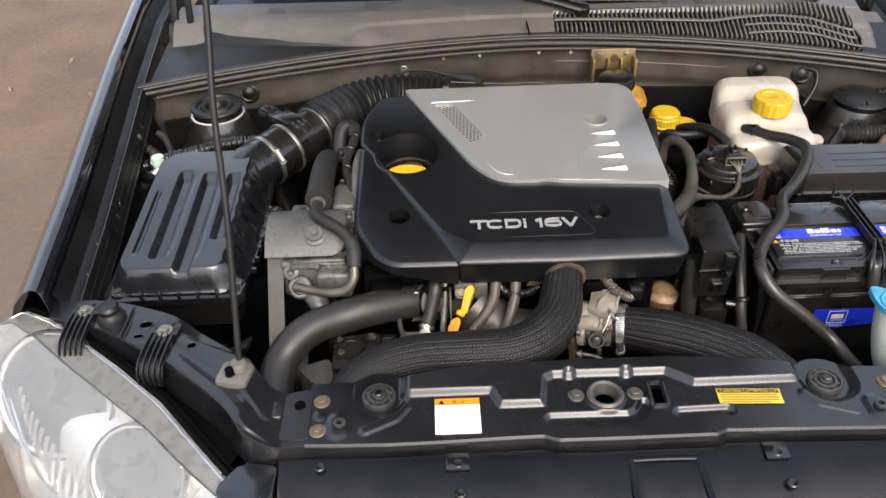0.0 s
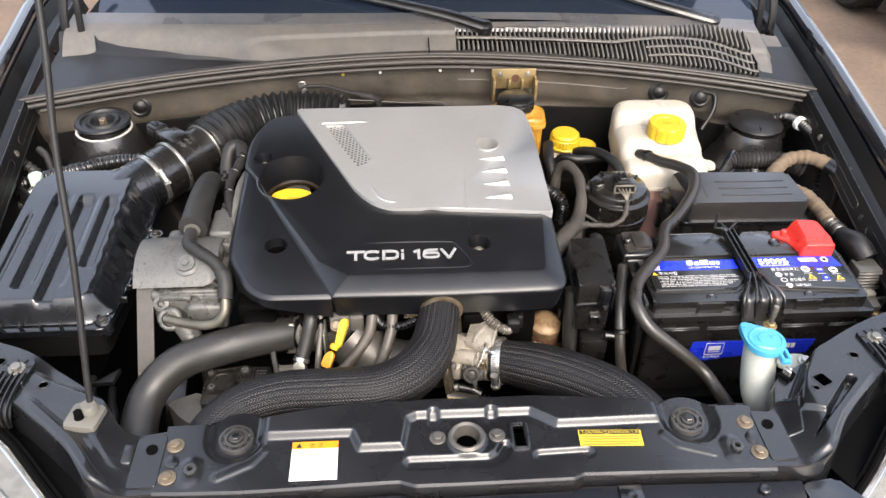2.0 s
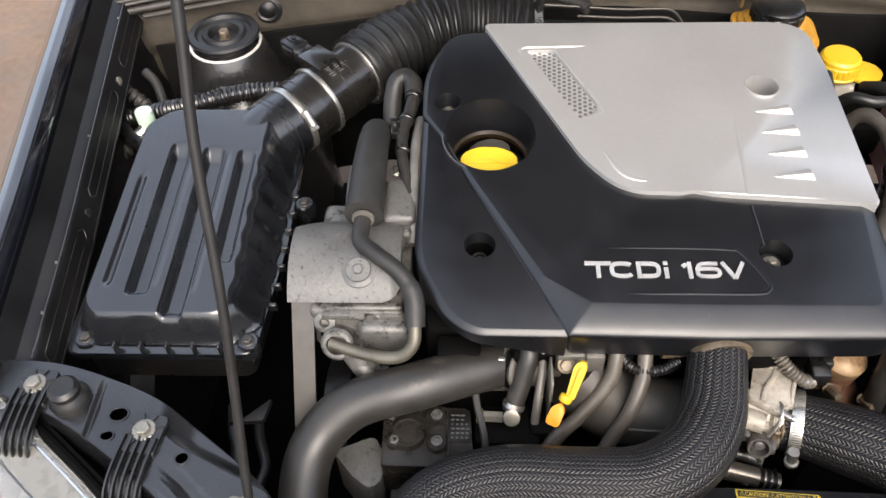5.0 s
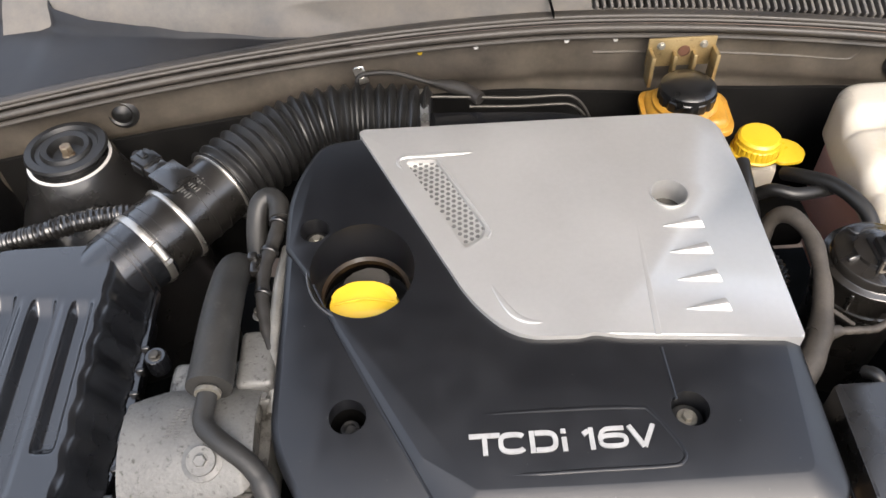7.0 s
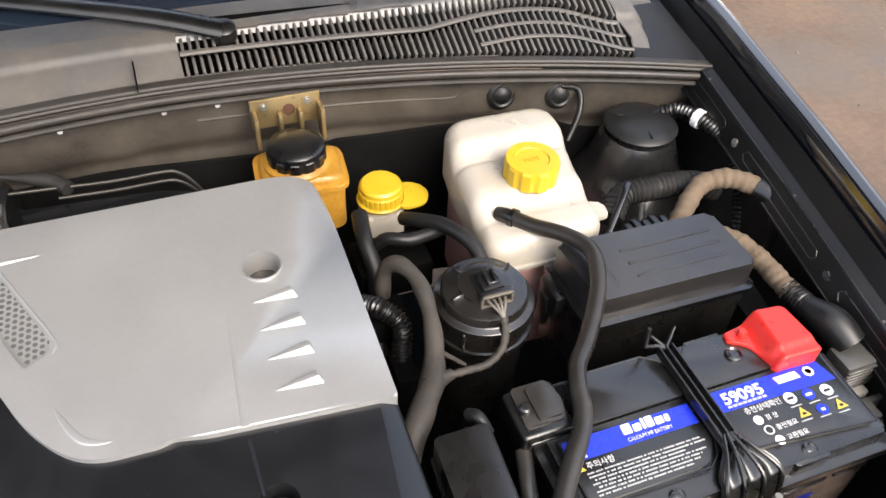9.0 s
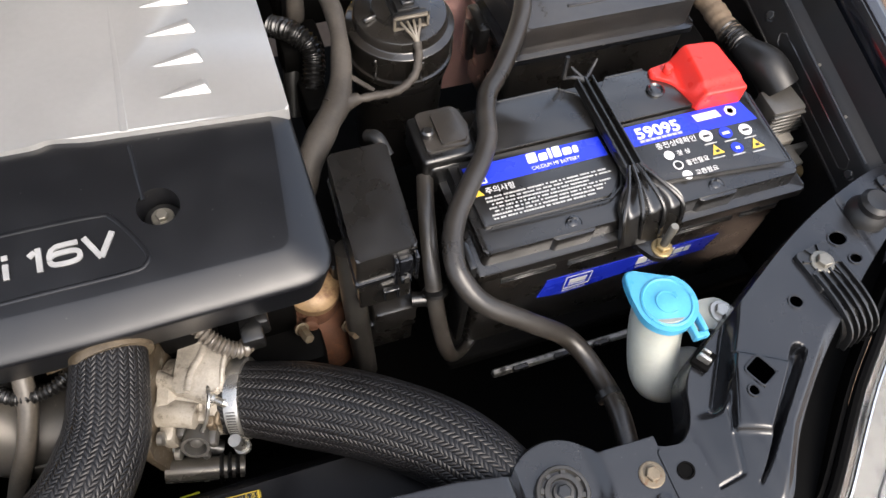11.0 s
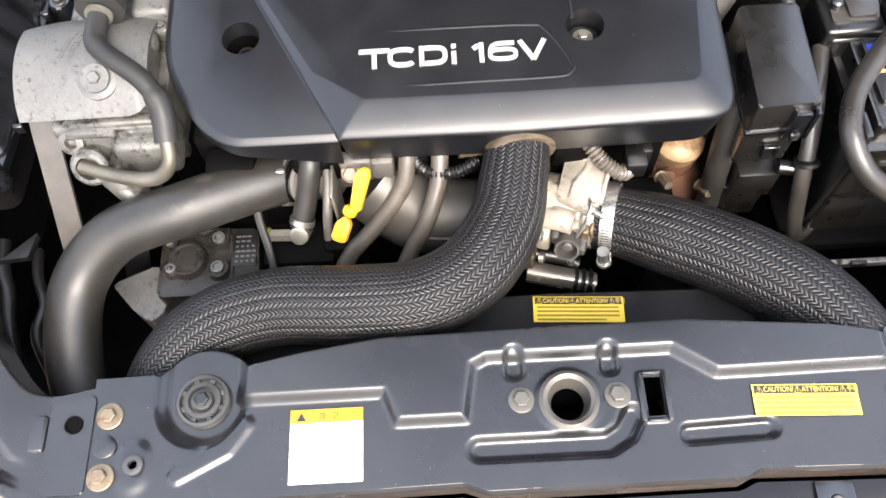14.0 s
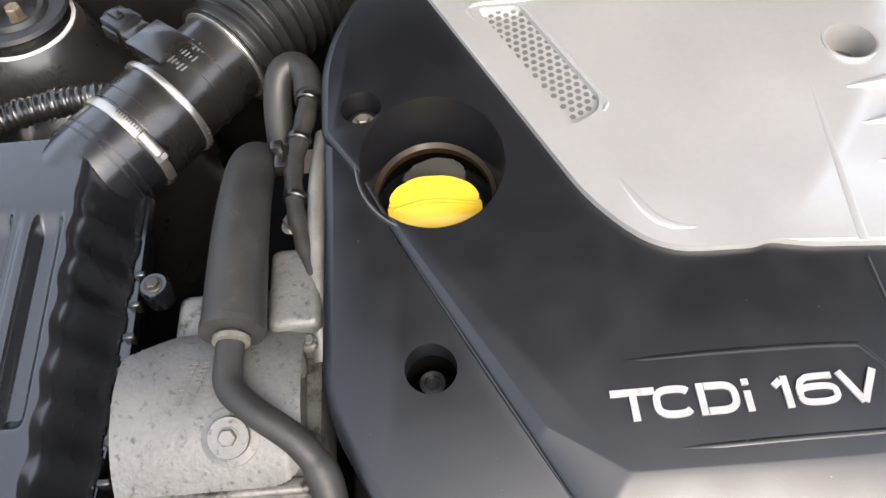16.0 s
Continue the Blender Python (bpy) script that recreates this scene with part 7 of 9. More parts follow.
egr = part("exhaust_valve", lathe([(0.024, -0.03), (0.0255, 0.0), (0.0270, 0.003), (0.0270, 0.016), (0.022, 0.022), (0.012, 0.026), (0, 0.026)], (0.161, 0.302, 0.618), 32, (0.05, -0.15, 1)), M_BRONZE, engine, "heat-browned round exhaust valve")
part("lower_body", lathe([(0.0262, -0.034), (0.0272, -0.030), (0.0272, -0.006), (0.0256, -0.002)], (0.161, 0.302, 0.618), 32, (0.05, -0.15, 1)), M_RUST, egr, "rust-brown lower body")
part("port", lathe([(0.008, 0), (0.008, 0.006), (0.005, 0.008), (0, 0.008)], (0.152, 0.276, 0.606), 16, (-0.3, -0.9, 0.2)), M_RUST, egr)
part("exhaust_elbow", tube([(0.125, 0.325, 0.590), (0.148, 0.314, 0.568), (0.166, 0.303, 0.548), (0.174, 0.298, 0.50)], lambda k: 0.041 - 0.003 * k, 24, 8), M_RUST, engine, "rusty brown cast exhaust elbow")
for c in ((0.140, 0.268, 0.612), (0.188, 0.268, 0.590)):
    hexbolt(c, 0.0058, M_ZINC, engine, "stud_nut", axis=(0.2, -0.8, 0.4), washer=1.3, h=0.018)
part("heat_shield", slab(rounded([(0.182, 0.300), (0.192, 0.300), (0.194, 0.335), (0.182, 0.335)], 0.004), 0.54, 0.66, 0.003, 1), M_BLACK, engine)
part("down_pipe", tube([(0.196, 0.285, 0.72), (0.196, 0.272, 0.66), (0.198, 0.262, 0.60), (0.202, 0.25, 0.50)], 0.0125, 14, 6), M_GREYRUBBER, engine)

dip = thing("dipstick", "yellow plastic dipstick handle", "dipstick")
part("grip", slab(rounded([(-0.0050, -0.022), (0.0045, -0.022), (0.0068, 0.016), (0.0040, 0.023), (-0.0030, 0.023), (-0.0068, 0.014)], 0.003), -0.0036, 0.0036, 0.0020, 3), M_YELLOW, dip).data.transform(pose(-0.172, 0.217, 0.705, 50, 0, -26))
part("grip_rib", tube([(0, -0.016, 0.0042), (0.0006, 0.004, 0.0046), (0.001, 0.016, 0.0042)], 0.0022, 8, 4), M_YELLOW, dip).data.transform(pose(-0.172, 0.217, 0.705, 50, 0, -26))
part("collar", lathe([(0.0058, -0.004), (0.0072, -0.002), (0.0072, 0.003), (0.0055, 0.005)], (-0.1835, 0.2035, 0.689), 20, (0.45, 0.6, 0.65)), M_YELLOW, dip)
part("tab", slab(rounded([(-0.009, -0.013), (0.007, -0.013), (0.008, 0.008), (0.001, 0.015), (-0.007, 0.006)], 0.004), -0.003, 0.003, 0.002, 2), M_ORANGETAB, dip, "orange lower tab").data.transform(pose(-0.193, 0.193, 0.674, 40, 0, -25))

# fan shroud behind the crossmember
shroud = thing("fan_shroud", "black plastic fan shroud with a yellow caution sticker", "fan shroud")
part("shell", field(60, 12, lambda s, t: (-0.37 + 0.63 * s, 0.052 + 0.085 * t, 0.655 + 0.018 * math.sin(math.pi * s) - 0.012 * t - 0.05 * ease((t - 0.75) / 0.25)), None, 0.003), M_ARCH, shroud)
part("skirt", field(60, 6, lambda s, t: (-0.37 + 0.63 * s, 0.137, 0.595 + 0.018 * math.sin(math.pi * s) - 0.2 * t), None, 0.003), M_DEEP, shroud)
tilt_f = pose(0.0255, 0.0985, 0.6672, -5, 0, -3.5)
st = part("caution_sticker", box((0, 0, 0), (0.083, 0.026, 0.0008), 0), M_STICKY, shroud, "yellow caution sticker with black print")
st.data.transform(tilt_f)
part("band", box((0, 0.0085, 0.0006), (0.080, 0.007, 0.0005), 0), M_INK, st).data.transform(tilt_f)
write("\u26a0CAUTION/\u26a0ATTENTION/\u26a0\uc8fc\uc758", 0.0062, tilt_f @ pose(-0.039, 0.0063, 0.0010), M_STICKY, st, depth=0.0001, stretch=0.81)
bars([(-0.038, 0.0028 - 0.0042 * k, 0.037 - 0.012 * (k == 3), 0.0010 - 0.0042 * k) for k in range(4)], 0.0006, material("dark small print", (0.20, 0.14, 0.02), 0.5), st, tilt=tilt_f)
tag = tagged(part("tag", box((0.004, 0.128, 0.600), (0.018, 0.004, 0.030), 0.0005, 1), material("yellow-green tag", (0.62, 0.62, 0.03), 0.5)), "yellow-green paper tag with black letters", "tag")
tag.data.transform(Matrix.Translation((0.004, 0.128, 0.6)) @ Matrix.Rotation(radians(-45), 4, "X") @ Matrix.Translation((-0.004, -0.128, -0.6)))
for k in (0, 1):
    write("PD", 0.011, pose(-0.004, 0.1275 - 0.010 * k, 0.606 - 0.010 * k, 45), M_INK, tag, depth=0.0002)

# ---------------------------------------------------------------- bonnet rod
tagged(part("bonnet_rod", tube([(-0.488, 0.056, 0.735), (-0.489, 0.062, 0.762), (-0.486, 0.135, 0.93), (-0.490, 0.195, 1.06), (-0.486, 0.255, 1.20), (-0.488, 0.40, 1.56)], 0.0044, 12, 8), M_RUBBER), "dull black steel rod holding up the bonnet", "rod")

# ---------------------------------------------------------------- battery
bat = thing("battery", "black car battery with blue labels and white print", "battery")
BX0, BX1, BY0, BY1 = 0.308, 0.664, 0.232, 0.402
part("case", slab(rounded([(BX0 + 0.004, BY0), (BX1 - 0.002, BY0), (BX1 - 0.002, BY1), (BX0 + 0.004, BY1)], 0.008), 0.535, 0.694, 0.002, 1), M_CASE, bat, "black plastic case")
part("ledge", slab(rounded([(BX0 - 0.002, BY0 - 0.006), (BX1 + 0.010, BY0 - 0.006), (BX1 + 0.010, BY1 + 0.004), (BX0 - 0.002, BY1 + 0.004)], 0.006), 0.694, 0.706, 0.002, 2), M_CASE, bat)
lid = part("lid", slab(rounded([(BX0 + 0.006, BY0 + 0.004), (BX1 - 0.004, BY0 + 0.004), (BX1 - 0.004, BY1), (BX0 + 0.006, BY1)], 0.006), 0.706, 0.728, 0.004, 2), M_CASE, bat, "black plastic battery lid")
# raised lid fields left and right of the strap
part("lid_field", slab(rounded([(0.322, 0.262), (0.455, 0.262), (0.474, 0.285), (0.474, 0.338), (0.322, 0.338)], 0.004), 0.728, 0.7335, 0.0015, 2), M_CASE, lid)
part("lid_field", slab(rounded([(0.508, 0.262), (0.650, 0.248), (0.652, 0.338), (0.494, 0.338), (0.494, 0.290)], 0.004), 0.728, 0.7335, 0.0015, 2), M_CASE, lid)
part("lid_field", slab(rounded([(0.352, 0.340), (0.474, 0.340), (0.474, 0.385), (0.455, 0.398), (0.372, 0.398), (0.352, 0.38)], 0.004), 0.728, 0.737, 0.002, 2), M_CASE, lid)
part("lid_field", slab(rounded([(0.494, 0.340), (0.590, 0.340), (0.590, 0.352), (0.560, 0.398), (0.510, 0.398), (0.494, 0.380)], 0.004), 0.728, 0.737, 0.002, 2), M_CASE, lid)
for pts in ([(0.328, 0.259), (0.454, 0.258), (0.468, 0.268), (0.4765, 0.286), (0.4765, 0.340)], [(0.500, 0.338), (0.500, 0.292), (0.511, 0.262), (0.652, 0.2475), (0.655, 0.338)],
            [(0.356, 0.382), (0.374, 0.399), (0.455, 0.399), (0.474, 0.386)], [(0.496, 0.380), (0.512, 0.399), (0.556, 0.399)]):
    zz = 0.7352 if pts[0][1] < 0.35 else 0.7378
    part("field_edge", tube([(x, y, zz - 0.0010) for x, y in pts], 0.0011, 6, 1), M_CASE, lid)
for x, y, rr in ((0.556, 0.368, 0.010), (0.408, 0.2445, 0.0088), (0.566, 0.2445, 0.0088)):
    z = 0.737 if y > 0.3 else 0.7262
    p = part("vent_plug", lathe([(rr, -0.002), (rr, 0.002), (rr * 0.8, 0.003), (rr * 0.6, 0.0015), (rr * 0.35, 0.0025), (0, 0.0025)], (x, y, z), 24, (0, -0.35 if y < 0.3 else 0, 1)), M_LID, lid)
for x in (0.408, 0.566):
    part("plug_ear", slab(rounded([(x - 0.030, 0.243), (x - 0.022, 0.2325), (x + 0.018, 0.2325), (x + 0.026, 0.252), (x - 0.012, 0.256)], 0.003), 0.706, 0.7262, 0.004, 2), M_CASE, lid)
for x0, x1 in ((0.335, 0.395), (0.408, 0.478), (0.53, 0.60), (0.61, 0.655)):
    part("case_rib", boxes([(((x0 + x1) / 2, BY0 - 0.001, 0.676), (x1 - x0, 0.003, 0.002)), (((x0 + x1) / 2, BY0 - 0.001, 0.672), (x1 - x0, 0.003, 0.002))], 0.0006, 1), M_BLACK, bat)
# labels on top
M_PRINT = material("greyish small print", (0.42, 0.415, 0.40), 0.5)
ZL = 0.7338
lab = part("label", slab([(0.324, 0.307), (0.472, 0.307), (0.472, 0.331), (0.324, 0.331)], ZL - 0.0005, ZL, 0), M_BLUE, lid, "blue label with white print")
for k, (w, h) in enumerate(((0.0105, 0.0115), (0.009, 0.0085), (0.0035, 0.0125), (0.0085, 0.0125), (0.0095, 0.0085), (0.0055, 0.0085))):
    x = 0.390 + sum((0.0125, 0.0107, 0.005, 0.0102, 0.0112, 0.007)[:k])
    part("mark", slab(rounded([(x, 0.3185), (x + w, 0.3185), (x + w + 0.001, 0.3185 + h), (x + 0.001, 0.3185 + h)], 0.0015, 3), ZL, ZL + 0.0005, 0), M_PAPER, lab)
write("CALCIUM MF BATTERY", 0.0062, pose(0.391, 0.3102, ZL + 0.0002), M_PAPER, lab, depth=0.0001, stretch=0.82)
part("maker_box", boxes([((0.336, 0.3205, ZL + 0.0002), (0.014, 0.0012, 0.0004)), ((0.336, 0.3095, ZL + 0.0002), (0.014, 0.0012, 0.0004)), ((0.3295, 0.315, ZL + 0.0002), (0.0012, 0.010, 0.0004)), ((0.3425, 0.315, ZL + 0.0002), (0.0012, 0.010, 0.0004)), ((0.336, 0.315, ZL + 0.0002), (0.009, 0.004, 0.0004))], 0), M_PAPER, lab)
write("\uc8fc\uc758\uc0ac\ud56d", 0.0085, pose(0.337, 0.2965, ZL + 0.0002), M_PAPER, lid, depth=0.0001)
part("triangle", lathe([(0.0052, 0), (0.0052, 0.0005)], (0.3305, 0.2985, ZL), 3), M_STICKY, lid).data.transform(Matrix.Translation((0.3305, 0.2985, 0)) @ Matrix.Rotation(radians(90), 4, "Z") @ Matrix.Translation((-0.3305, -0.2985, 0)))
rows = []
rng = random.Random(7)
for k in range(7):
    y = 0.2925 - 0.0040 * k
    x = 0.334 + (0.004 if k in (2, 4) else 0)
    end = (0.462, 0.466, 0.440, 0.462, 0.455, 0.450, 0.440)[k]
    while x < end:
        w = rng.choice((0.0021, 0.0021, 0.0022, 0.0043))
        rows.append((x, y - 0.0016, min(x + w, end), y))
        x += w + rng.choice((0.0006, 0.0006, 0.0022))
bars(rows, ZL + 0.0002, M_PRINT, lid, "small_print")
lab2 = part("label", slab([(0.495, 0.308), (0.6475, 0.306), (0.6405, 0.3335), (0.495, 0.3335)], ZL - 0.0005, ZL, 0), M_BLUE, lid, "blue label with white number")
write("59095", 0.0190, pose(0.5105, 0.3155, ZL + 0.0002), M_PAPER, lab2, depth=0.0001, stretch=1.08, bold=0.0006)
bars([(0.5115 + 0.0062 * k, 0.3105, 0.5165 + 0.0062 * k, 0.3132) for k in range(8)], ZL + 0.0002, M_PRINT, lab2, "small_print")
part("blank", slab([(0.582, 0.3195), (0.611, 0.3195), (0.609, 0.3285), (0.580, 0.3285)], ZL, ZL + 0.0005, 0), M_PAPER, lab2)
part("recycle_mark", lathe([(0.0068, 0), (0.0068, 0.0004), (0.004, 0.0004), (0.004, 0)], (0.624, 0.3235, ZL), 7), M_PAPER, lab2)
write("\ucda9\uc804\uc0c1\ud0dc\ud655\uc778", 0.0085, pose(0.524, 0.2985, ZL + 0.0002), M_PAPER, lid, depth=0.0001)
for k, (m, s) in enumerate(((M_GREENPL, "\uc815 \uc0c1"), (M_INK, "\ucda9\uc804\ud544\uc694"), (M_PAPER, "\uad50\ud658\ud544\uc694"))):
    c = (0.5325 + 0.0035 * k, 0.2885 - 0.0135 * k, ZL)
    d = part("dot", lathe([(0.0054, 0), (0.0054, 0.0004), (0, 0.0004)], c, 24), M_PAPER, lid)
    part("dot_centre", lathe([(0.0040, 0.0004), (0.0040, 0.0007), (0, 0.0007)], c, 24), m, d)
    write(s, 0.0072, pose(c[0] + 0.009, c[1] - 0.0026, ZL + 0.0002), M_PAPER, lid, depth=0.0001)
for k in range(3):
    x = 0.582 + 0.0225 * k
    part("sign", lathe([(0.0072, 0), (0.0072, 0.0004), (0, 0.0004)], (x, 0.3005 - 0.002 * k, ZL), 24), M_BLUE if k == 1 else M_PAPER, lid)
    bars([(x - 0.004, 0.2985 - 0.002 * k, x + 0.004, 0.3015 - 0.002 * k)], ZL + 0.0005, M_INK if k != 1 else M_PAPER, lid, "sign_mark")
    bars([(x - 0.007, 0.2895 - 0.002 * k, x + 0.007, 0.2908 - 0.002 * k), (x - 0.007, 0.2715 - 0.002 * k, x + 0.007, 0.2727 - 0.002 * k)], ZL + 0.0002, M_PRINT, lid, "small_print")
    t = lathe([(0.0080 if k != 1 else 0.0066, 0), (0.0080 if k != 1 else 0.0066, 0.0004), (0, 0.0004)], (0, 0, 0), 3 if k != 1 else 24)
    t.transform(pose(x + 0.002, 0.2800 - 0.002 * k, ZL, 0, 0, 90))
    part("sign", t, M_STICKY if k != 1 else M_BLUE, lid)
    bars([(x, 0.2780 - 0.002 * k, x + 0.0045, 0.2810 - 0.002 * k)], ZL + 0.0005, M_INK if k != 1 else M_PAPER, lid, "sign_mark")
# front label, on the upright face
FY = BY0 - 0.0012
bm = slab([(0.392, 0.655), (0.598, 0.653), (0.590, 0.622), (0.478, 0.620), (0.420, 0.612), (0.386, 0.620)], 0.0, 0.0008, 0)
bm.transform(Matrix(((1, 0, 0, 0), (0, 0, -1, BY0 - 0.0002), (0, 1, 0, 0), (0, 0, 0, 1))))
bmesh.ops.recalc_face_normals(bm, faces=bm.faces)
flab = part("label", bm, M_BLUE, bat, "blue front label with white marks")
stand = lambda x, z: Matrix.Translation((x, FY - 0.0006, z)) @ Matrix.Rotation(radians(90), 4, "X")
part("maker_box", boxes([((0.430, FY - 0.0006, 0.6515), (0.030, 0.0006, 0.0010)), ((0.430, FY - 0.0006, 0.6265), (0.030, 0.0006, 0.0010)), ((0.4152, FY - 0.0006, 0.639), (0.0010, 0.0006, 0.024)), ((0.4448, FY - 0.0006, 0.639), (0.0010, 0.0006, 0.024)), ((0.430, FY - 0.0006, 0.640), (0.020, 0.0006, 0.009)), ((0.430, FY - 0.0006, 0.632), (0.020, 0.0006, 0.001))], 0), M_PAPER, flab)
write("KOREA", 0.0072, stand(0.4145, 0.6185), M_PAPER, flab, depth=0.0001, stretch=1.25)
for k, (w, h) in enumerate(((0.0125, 0.014), (0.0105, 0.010), (0.004, 0.015), (0.010, 0.015), (0.011, 0.010), (0.0065, 0.010))):
    x = 0.500 + sum((0.015, 0.0125, 0.006, 0.012, 0.0132, 0.008)[:k])
    part("mark", box((x + w / 2, FY - 0.0006, 0.636 + h / 2), (w, 0.0006, h), 0.0), M_PAPER, flab)
write("CALCIUM MF BATTERY", 0.0066, stand(0.501, 0.6275), M_PAPER, flab, depth=0.0001, stretch=0.82)

for ob in [flab] + list(flab.children):
    ob.data.transform(Matrix.Translation((0, 0, -0.011)))
strap = thing("battery_strap", "black plastic battery hold-down strap with a bolt", "strap")
part("bar", boxes([((0.484, 0.334, 0.7390), (0.021, 0.128, 0.004))], 0.0015, 2), M_CASE, strap)
for dx in (-0.0085, 0.0, 0.0085):
    part("rib", box((0.484 + dx, 0.334, 0.7440), (0.0026, 0.128, 0.009), 0.0010, 2), M_CASE, strap)


def foot_point(s, t):
    """A flared sheet that rolls over the lid's edge and hangs down in front of the case."""
    w = 0.010 + 0.024 * ease(t / 0.5)
    x = 0.485 + (2 * s - 1) * w + 0.003 * t
    if t < 0.55:
        k = t / 0.55
        return (x, 0.274 - 0.040 * k, 0.7430 - 0.012 * k * k + 0.003 * math.cos(6 * math.pi * s))
    k = (t - 0.55) / 0.45
    return (x, 0.234 - 0.014 * k, 0.7310 - 0.034 * k + 0.003 * math.cos(6 * math.pi * s) * (1 - k))


foot = part("foot", field(36, 24, foot_point, None, 0.004), M_CASE, strap, "flared foot of the strap", sharp=60)
for a in (-1.0, -0.36, 0.36, 1.0):
    part("rib", tube([(0.484 + 0.006 * a, 0.280, 0.7475), (0.485 + 0.018 * a, 0.256, 0.7450), (0.486 + 0.032 * a, 0.232, 0.7345), (0.487 + 0.031 * a, 0.222, 0.704)], 0.0022, 8, 5), M_CASE, foot)
part("tongue", slab(rounded([(0.470, 0.224), (0.506, 0.224), (0.508, 0.208), (0.498, 0.196), (0.484, 0.200)], 0.006), 0.690, 0.697, 0.002, 2), M_CASE, strap)
part("bolt", lathe([(0.0042, 0), (0.0042, 0.040), (0.0036, 0.042), (0, 0.042)], (0.496, 0.209, 0.696), 14), M_BOLT, strap)
hexbolt((0.496, 0.209, 0.697), 0.0075, M_BRASS, strap, "nut", washer=1.45)
for x, y, z in ((0.462, 0.404, 0.745), (0.474, 0.412, 0.750), (0.505, 0.414, 0.752)):
    part("tail", tube([(0.484, 0.396, 0.744), ((0.484 + x) / 2, (0.396 + y) / 2, 0.747), (x, y, z)], lambda k: 0.0030 - 0.0014 * k, 8, 4), M_CASE, strap)
part("hook", tube([(0.463, 0.404, 0.745), (0.464, 0.408, 0.772)], 0.0024, 8, 1), M_RUBBER, strap)

red = thing("terminal_cover", "red plastic cover over the battery terminal", "terminal cover")
part("hood", pillow(dense(rounded([(0.588, 0.334), (0.642, 0.332), (0.636, 0.398), (0.600, 0.402), (0.560, 0.396), (0.558, 0.384), (0.578, 0.372)], [0.004, 0.004, 0.008, 0.006, 0.004, 0.003, 0.01], 4), 0.003), 0.733, lambda x, y: 0.741 + 0.020 * ease((x - 0.583 + 0.10 * (0.372 - y)) / 0.016) - 0.004 * ease((0.352 - y) / 0.012), 0.0035, 4, 18), M_RED, red, "moulded red hood", sharp=60)
part("button", lathe([(0.0055, 0), (0.0055, 0.006), (0.004, 0.008), (0, 0.008)], (0.578, 0.386, 0.741), 20), M_RED, red)
M_WORNBLACK = material("worn black plastic", (0.016, 0.0145, 0.013), 0.40, vary=0.35, scale=25, dust=0.08, coat=0.4, coat_rough=0.2)
neg = thing("terminal_block", "black plastic terminal block beside the battery", "terminal block")
part("body", boxes([((0.318, 0.372, 0.720), (0.058, 0.060, 0.040)), ((0.315, 0.352, 0.708), (0.040, 0.025, 0.045))], 0.005, 3), M_BLACK, neg)
part("lid", slab(rounded([(0.296, 0.352), (0.340, 0.352), (0.346, 0.376), (0.340, 0.402), (0.298, 0.402)], 0.004), 0.736, 0.743, 0.0025, 2), M_WORNBLACK, neg)
part("post", lathe([(0.006, 0), (0.006, 0.008), (0.004, 0.010), (0, 0.010)], (0.302, 0.372, 0.742), 16), M_CASE, neg)
part("lid_step", slab(rounded([(0.312, 0.356), (0.338, 0.356), (0.342, 0.376), (0.336, 0.396), (0.312, 0.396)], 0.003), 0.742, 0.7465, 0.002, 2), M_WORNBLACK, neg)
tray = thing("battery_tray", "dark battery tray and carrier", "tray")
part("tray", box((0.486, 0.318, 0.525), (0.40, 0.21, 0.02), 0.004, 1), M_DEEP, tray)
part("carrier", box((0.470, 0.190, 0.530), (0.28, 0.008, 0.010), 0.002, 1), M_WORN, tray, "bare worn steel tray edge")
for k in range(5):
    part("catch", box((0.362 + 0.05 * k, 0.186, 0.5365), (0.018, 0.006, 0.006), 0.001, 1), M_CASE, tray)
part("post", box((0.296, 0.235, 0.66), (0.008, 0.030, 0.16), 0.003, 2), M_BLACK, tray)
part("post", tube([(0.292, 0.345, 0.715), (0.282, 0.310, 0.712), (0.273, 0.265, 0.690), (0.272, 0.226, 0.630), (0.284, 0.212, 0.570), (0.306, 0.226, 0.535), (0.34, 0.25, 0.53)], 0.0085, 12, 8, flat=0.7), M_WORNBLACK, tray, "worn flat black cable guide")
part("post_ring", lathe([(0.010, -0.004), (0.013, -0.002), (0.013, 0.002), (0.010, 0.004)], (0.2725, 0.245, 0.662), 20, (0, -0.5, -0.8)), M_BLACK, tray)

# ---------------------------------------------------------------- boxes behind the battery
relay = thing("relay_box", "black plastic relay box with a ribbed lid", "relay box")
part("lid", slab(rounded([(0.448, 0.478), (0.664, 0.474), (0.660, 0.572), (0.440, 0.580)], 0.008), 0.708, 0.746, 0.005, 3), M_RELAY, relay, "dust-filmed black lid")
part("rim", slab(rounded([(0.434, 0.470), (0.672, 0.466), (0.668, 0.580), (0.430, 0.588)], 0.010), 0.700, 0.708, 0.002, 2), M_LID, relay)
part("base", slab(rounded([(0.440, 0.476), (0.664, 0.472), (0.660, 0.574), (0.436, 0.582)], 0.008), 0.58, 0.700, 0.002, 1), M_CASE, relay)
for k in range(3):
    part("rib", box((0.575, 0.500 + 0.022 * k, 0.7465), (0.13, 0.0045, 0.0014), 0.0007, 2), M_RELAY, relay)
bars([(0.478 + 0.003 * (k % 2), 0.492 + 0.0042 * k, 0.4815 + 0.003 * (k % 2), 0.4935 + 0.0042 * k) for k in range(18)], 0.7464, M_DULL, relay)
part("latch", boxes([((0.425, 0.545, 0.690), (0.014, 0.045, 0.040)), ((0.418, 0.548, 0.672), (0.010, 0.020, 0.050))], 0.003, 2), M_BLACK, relay)
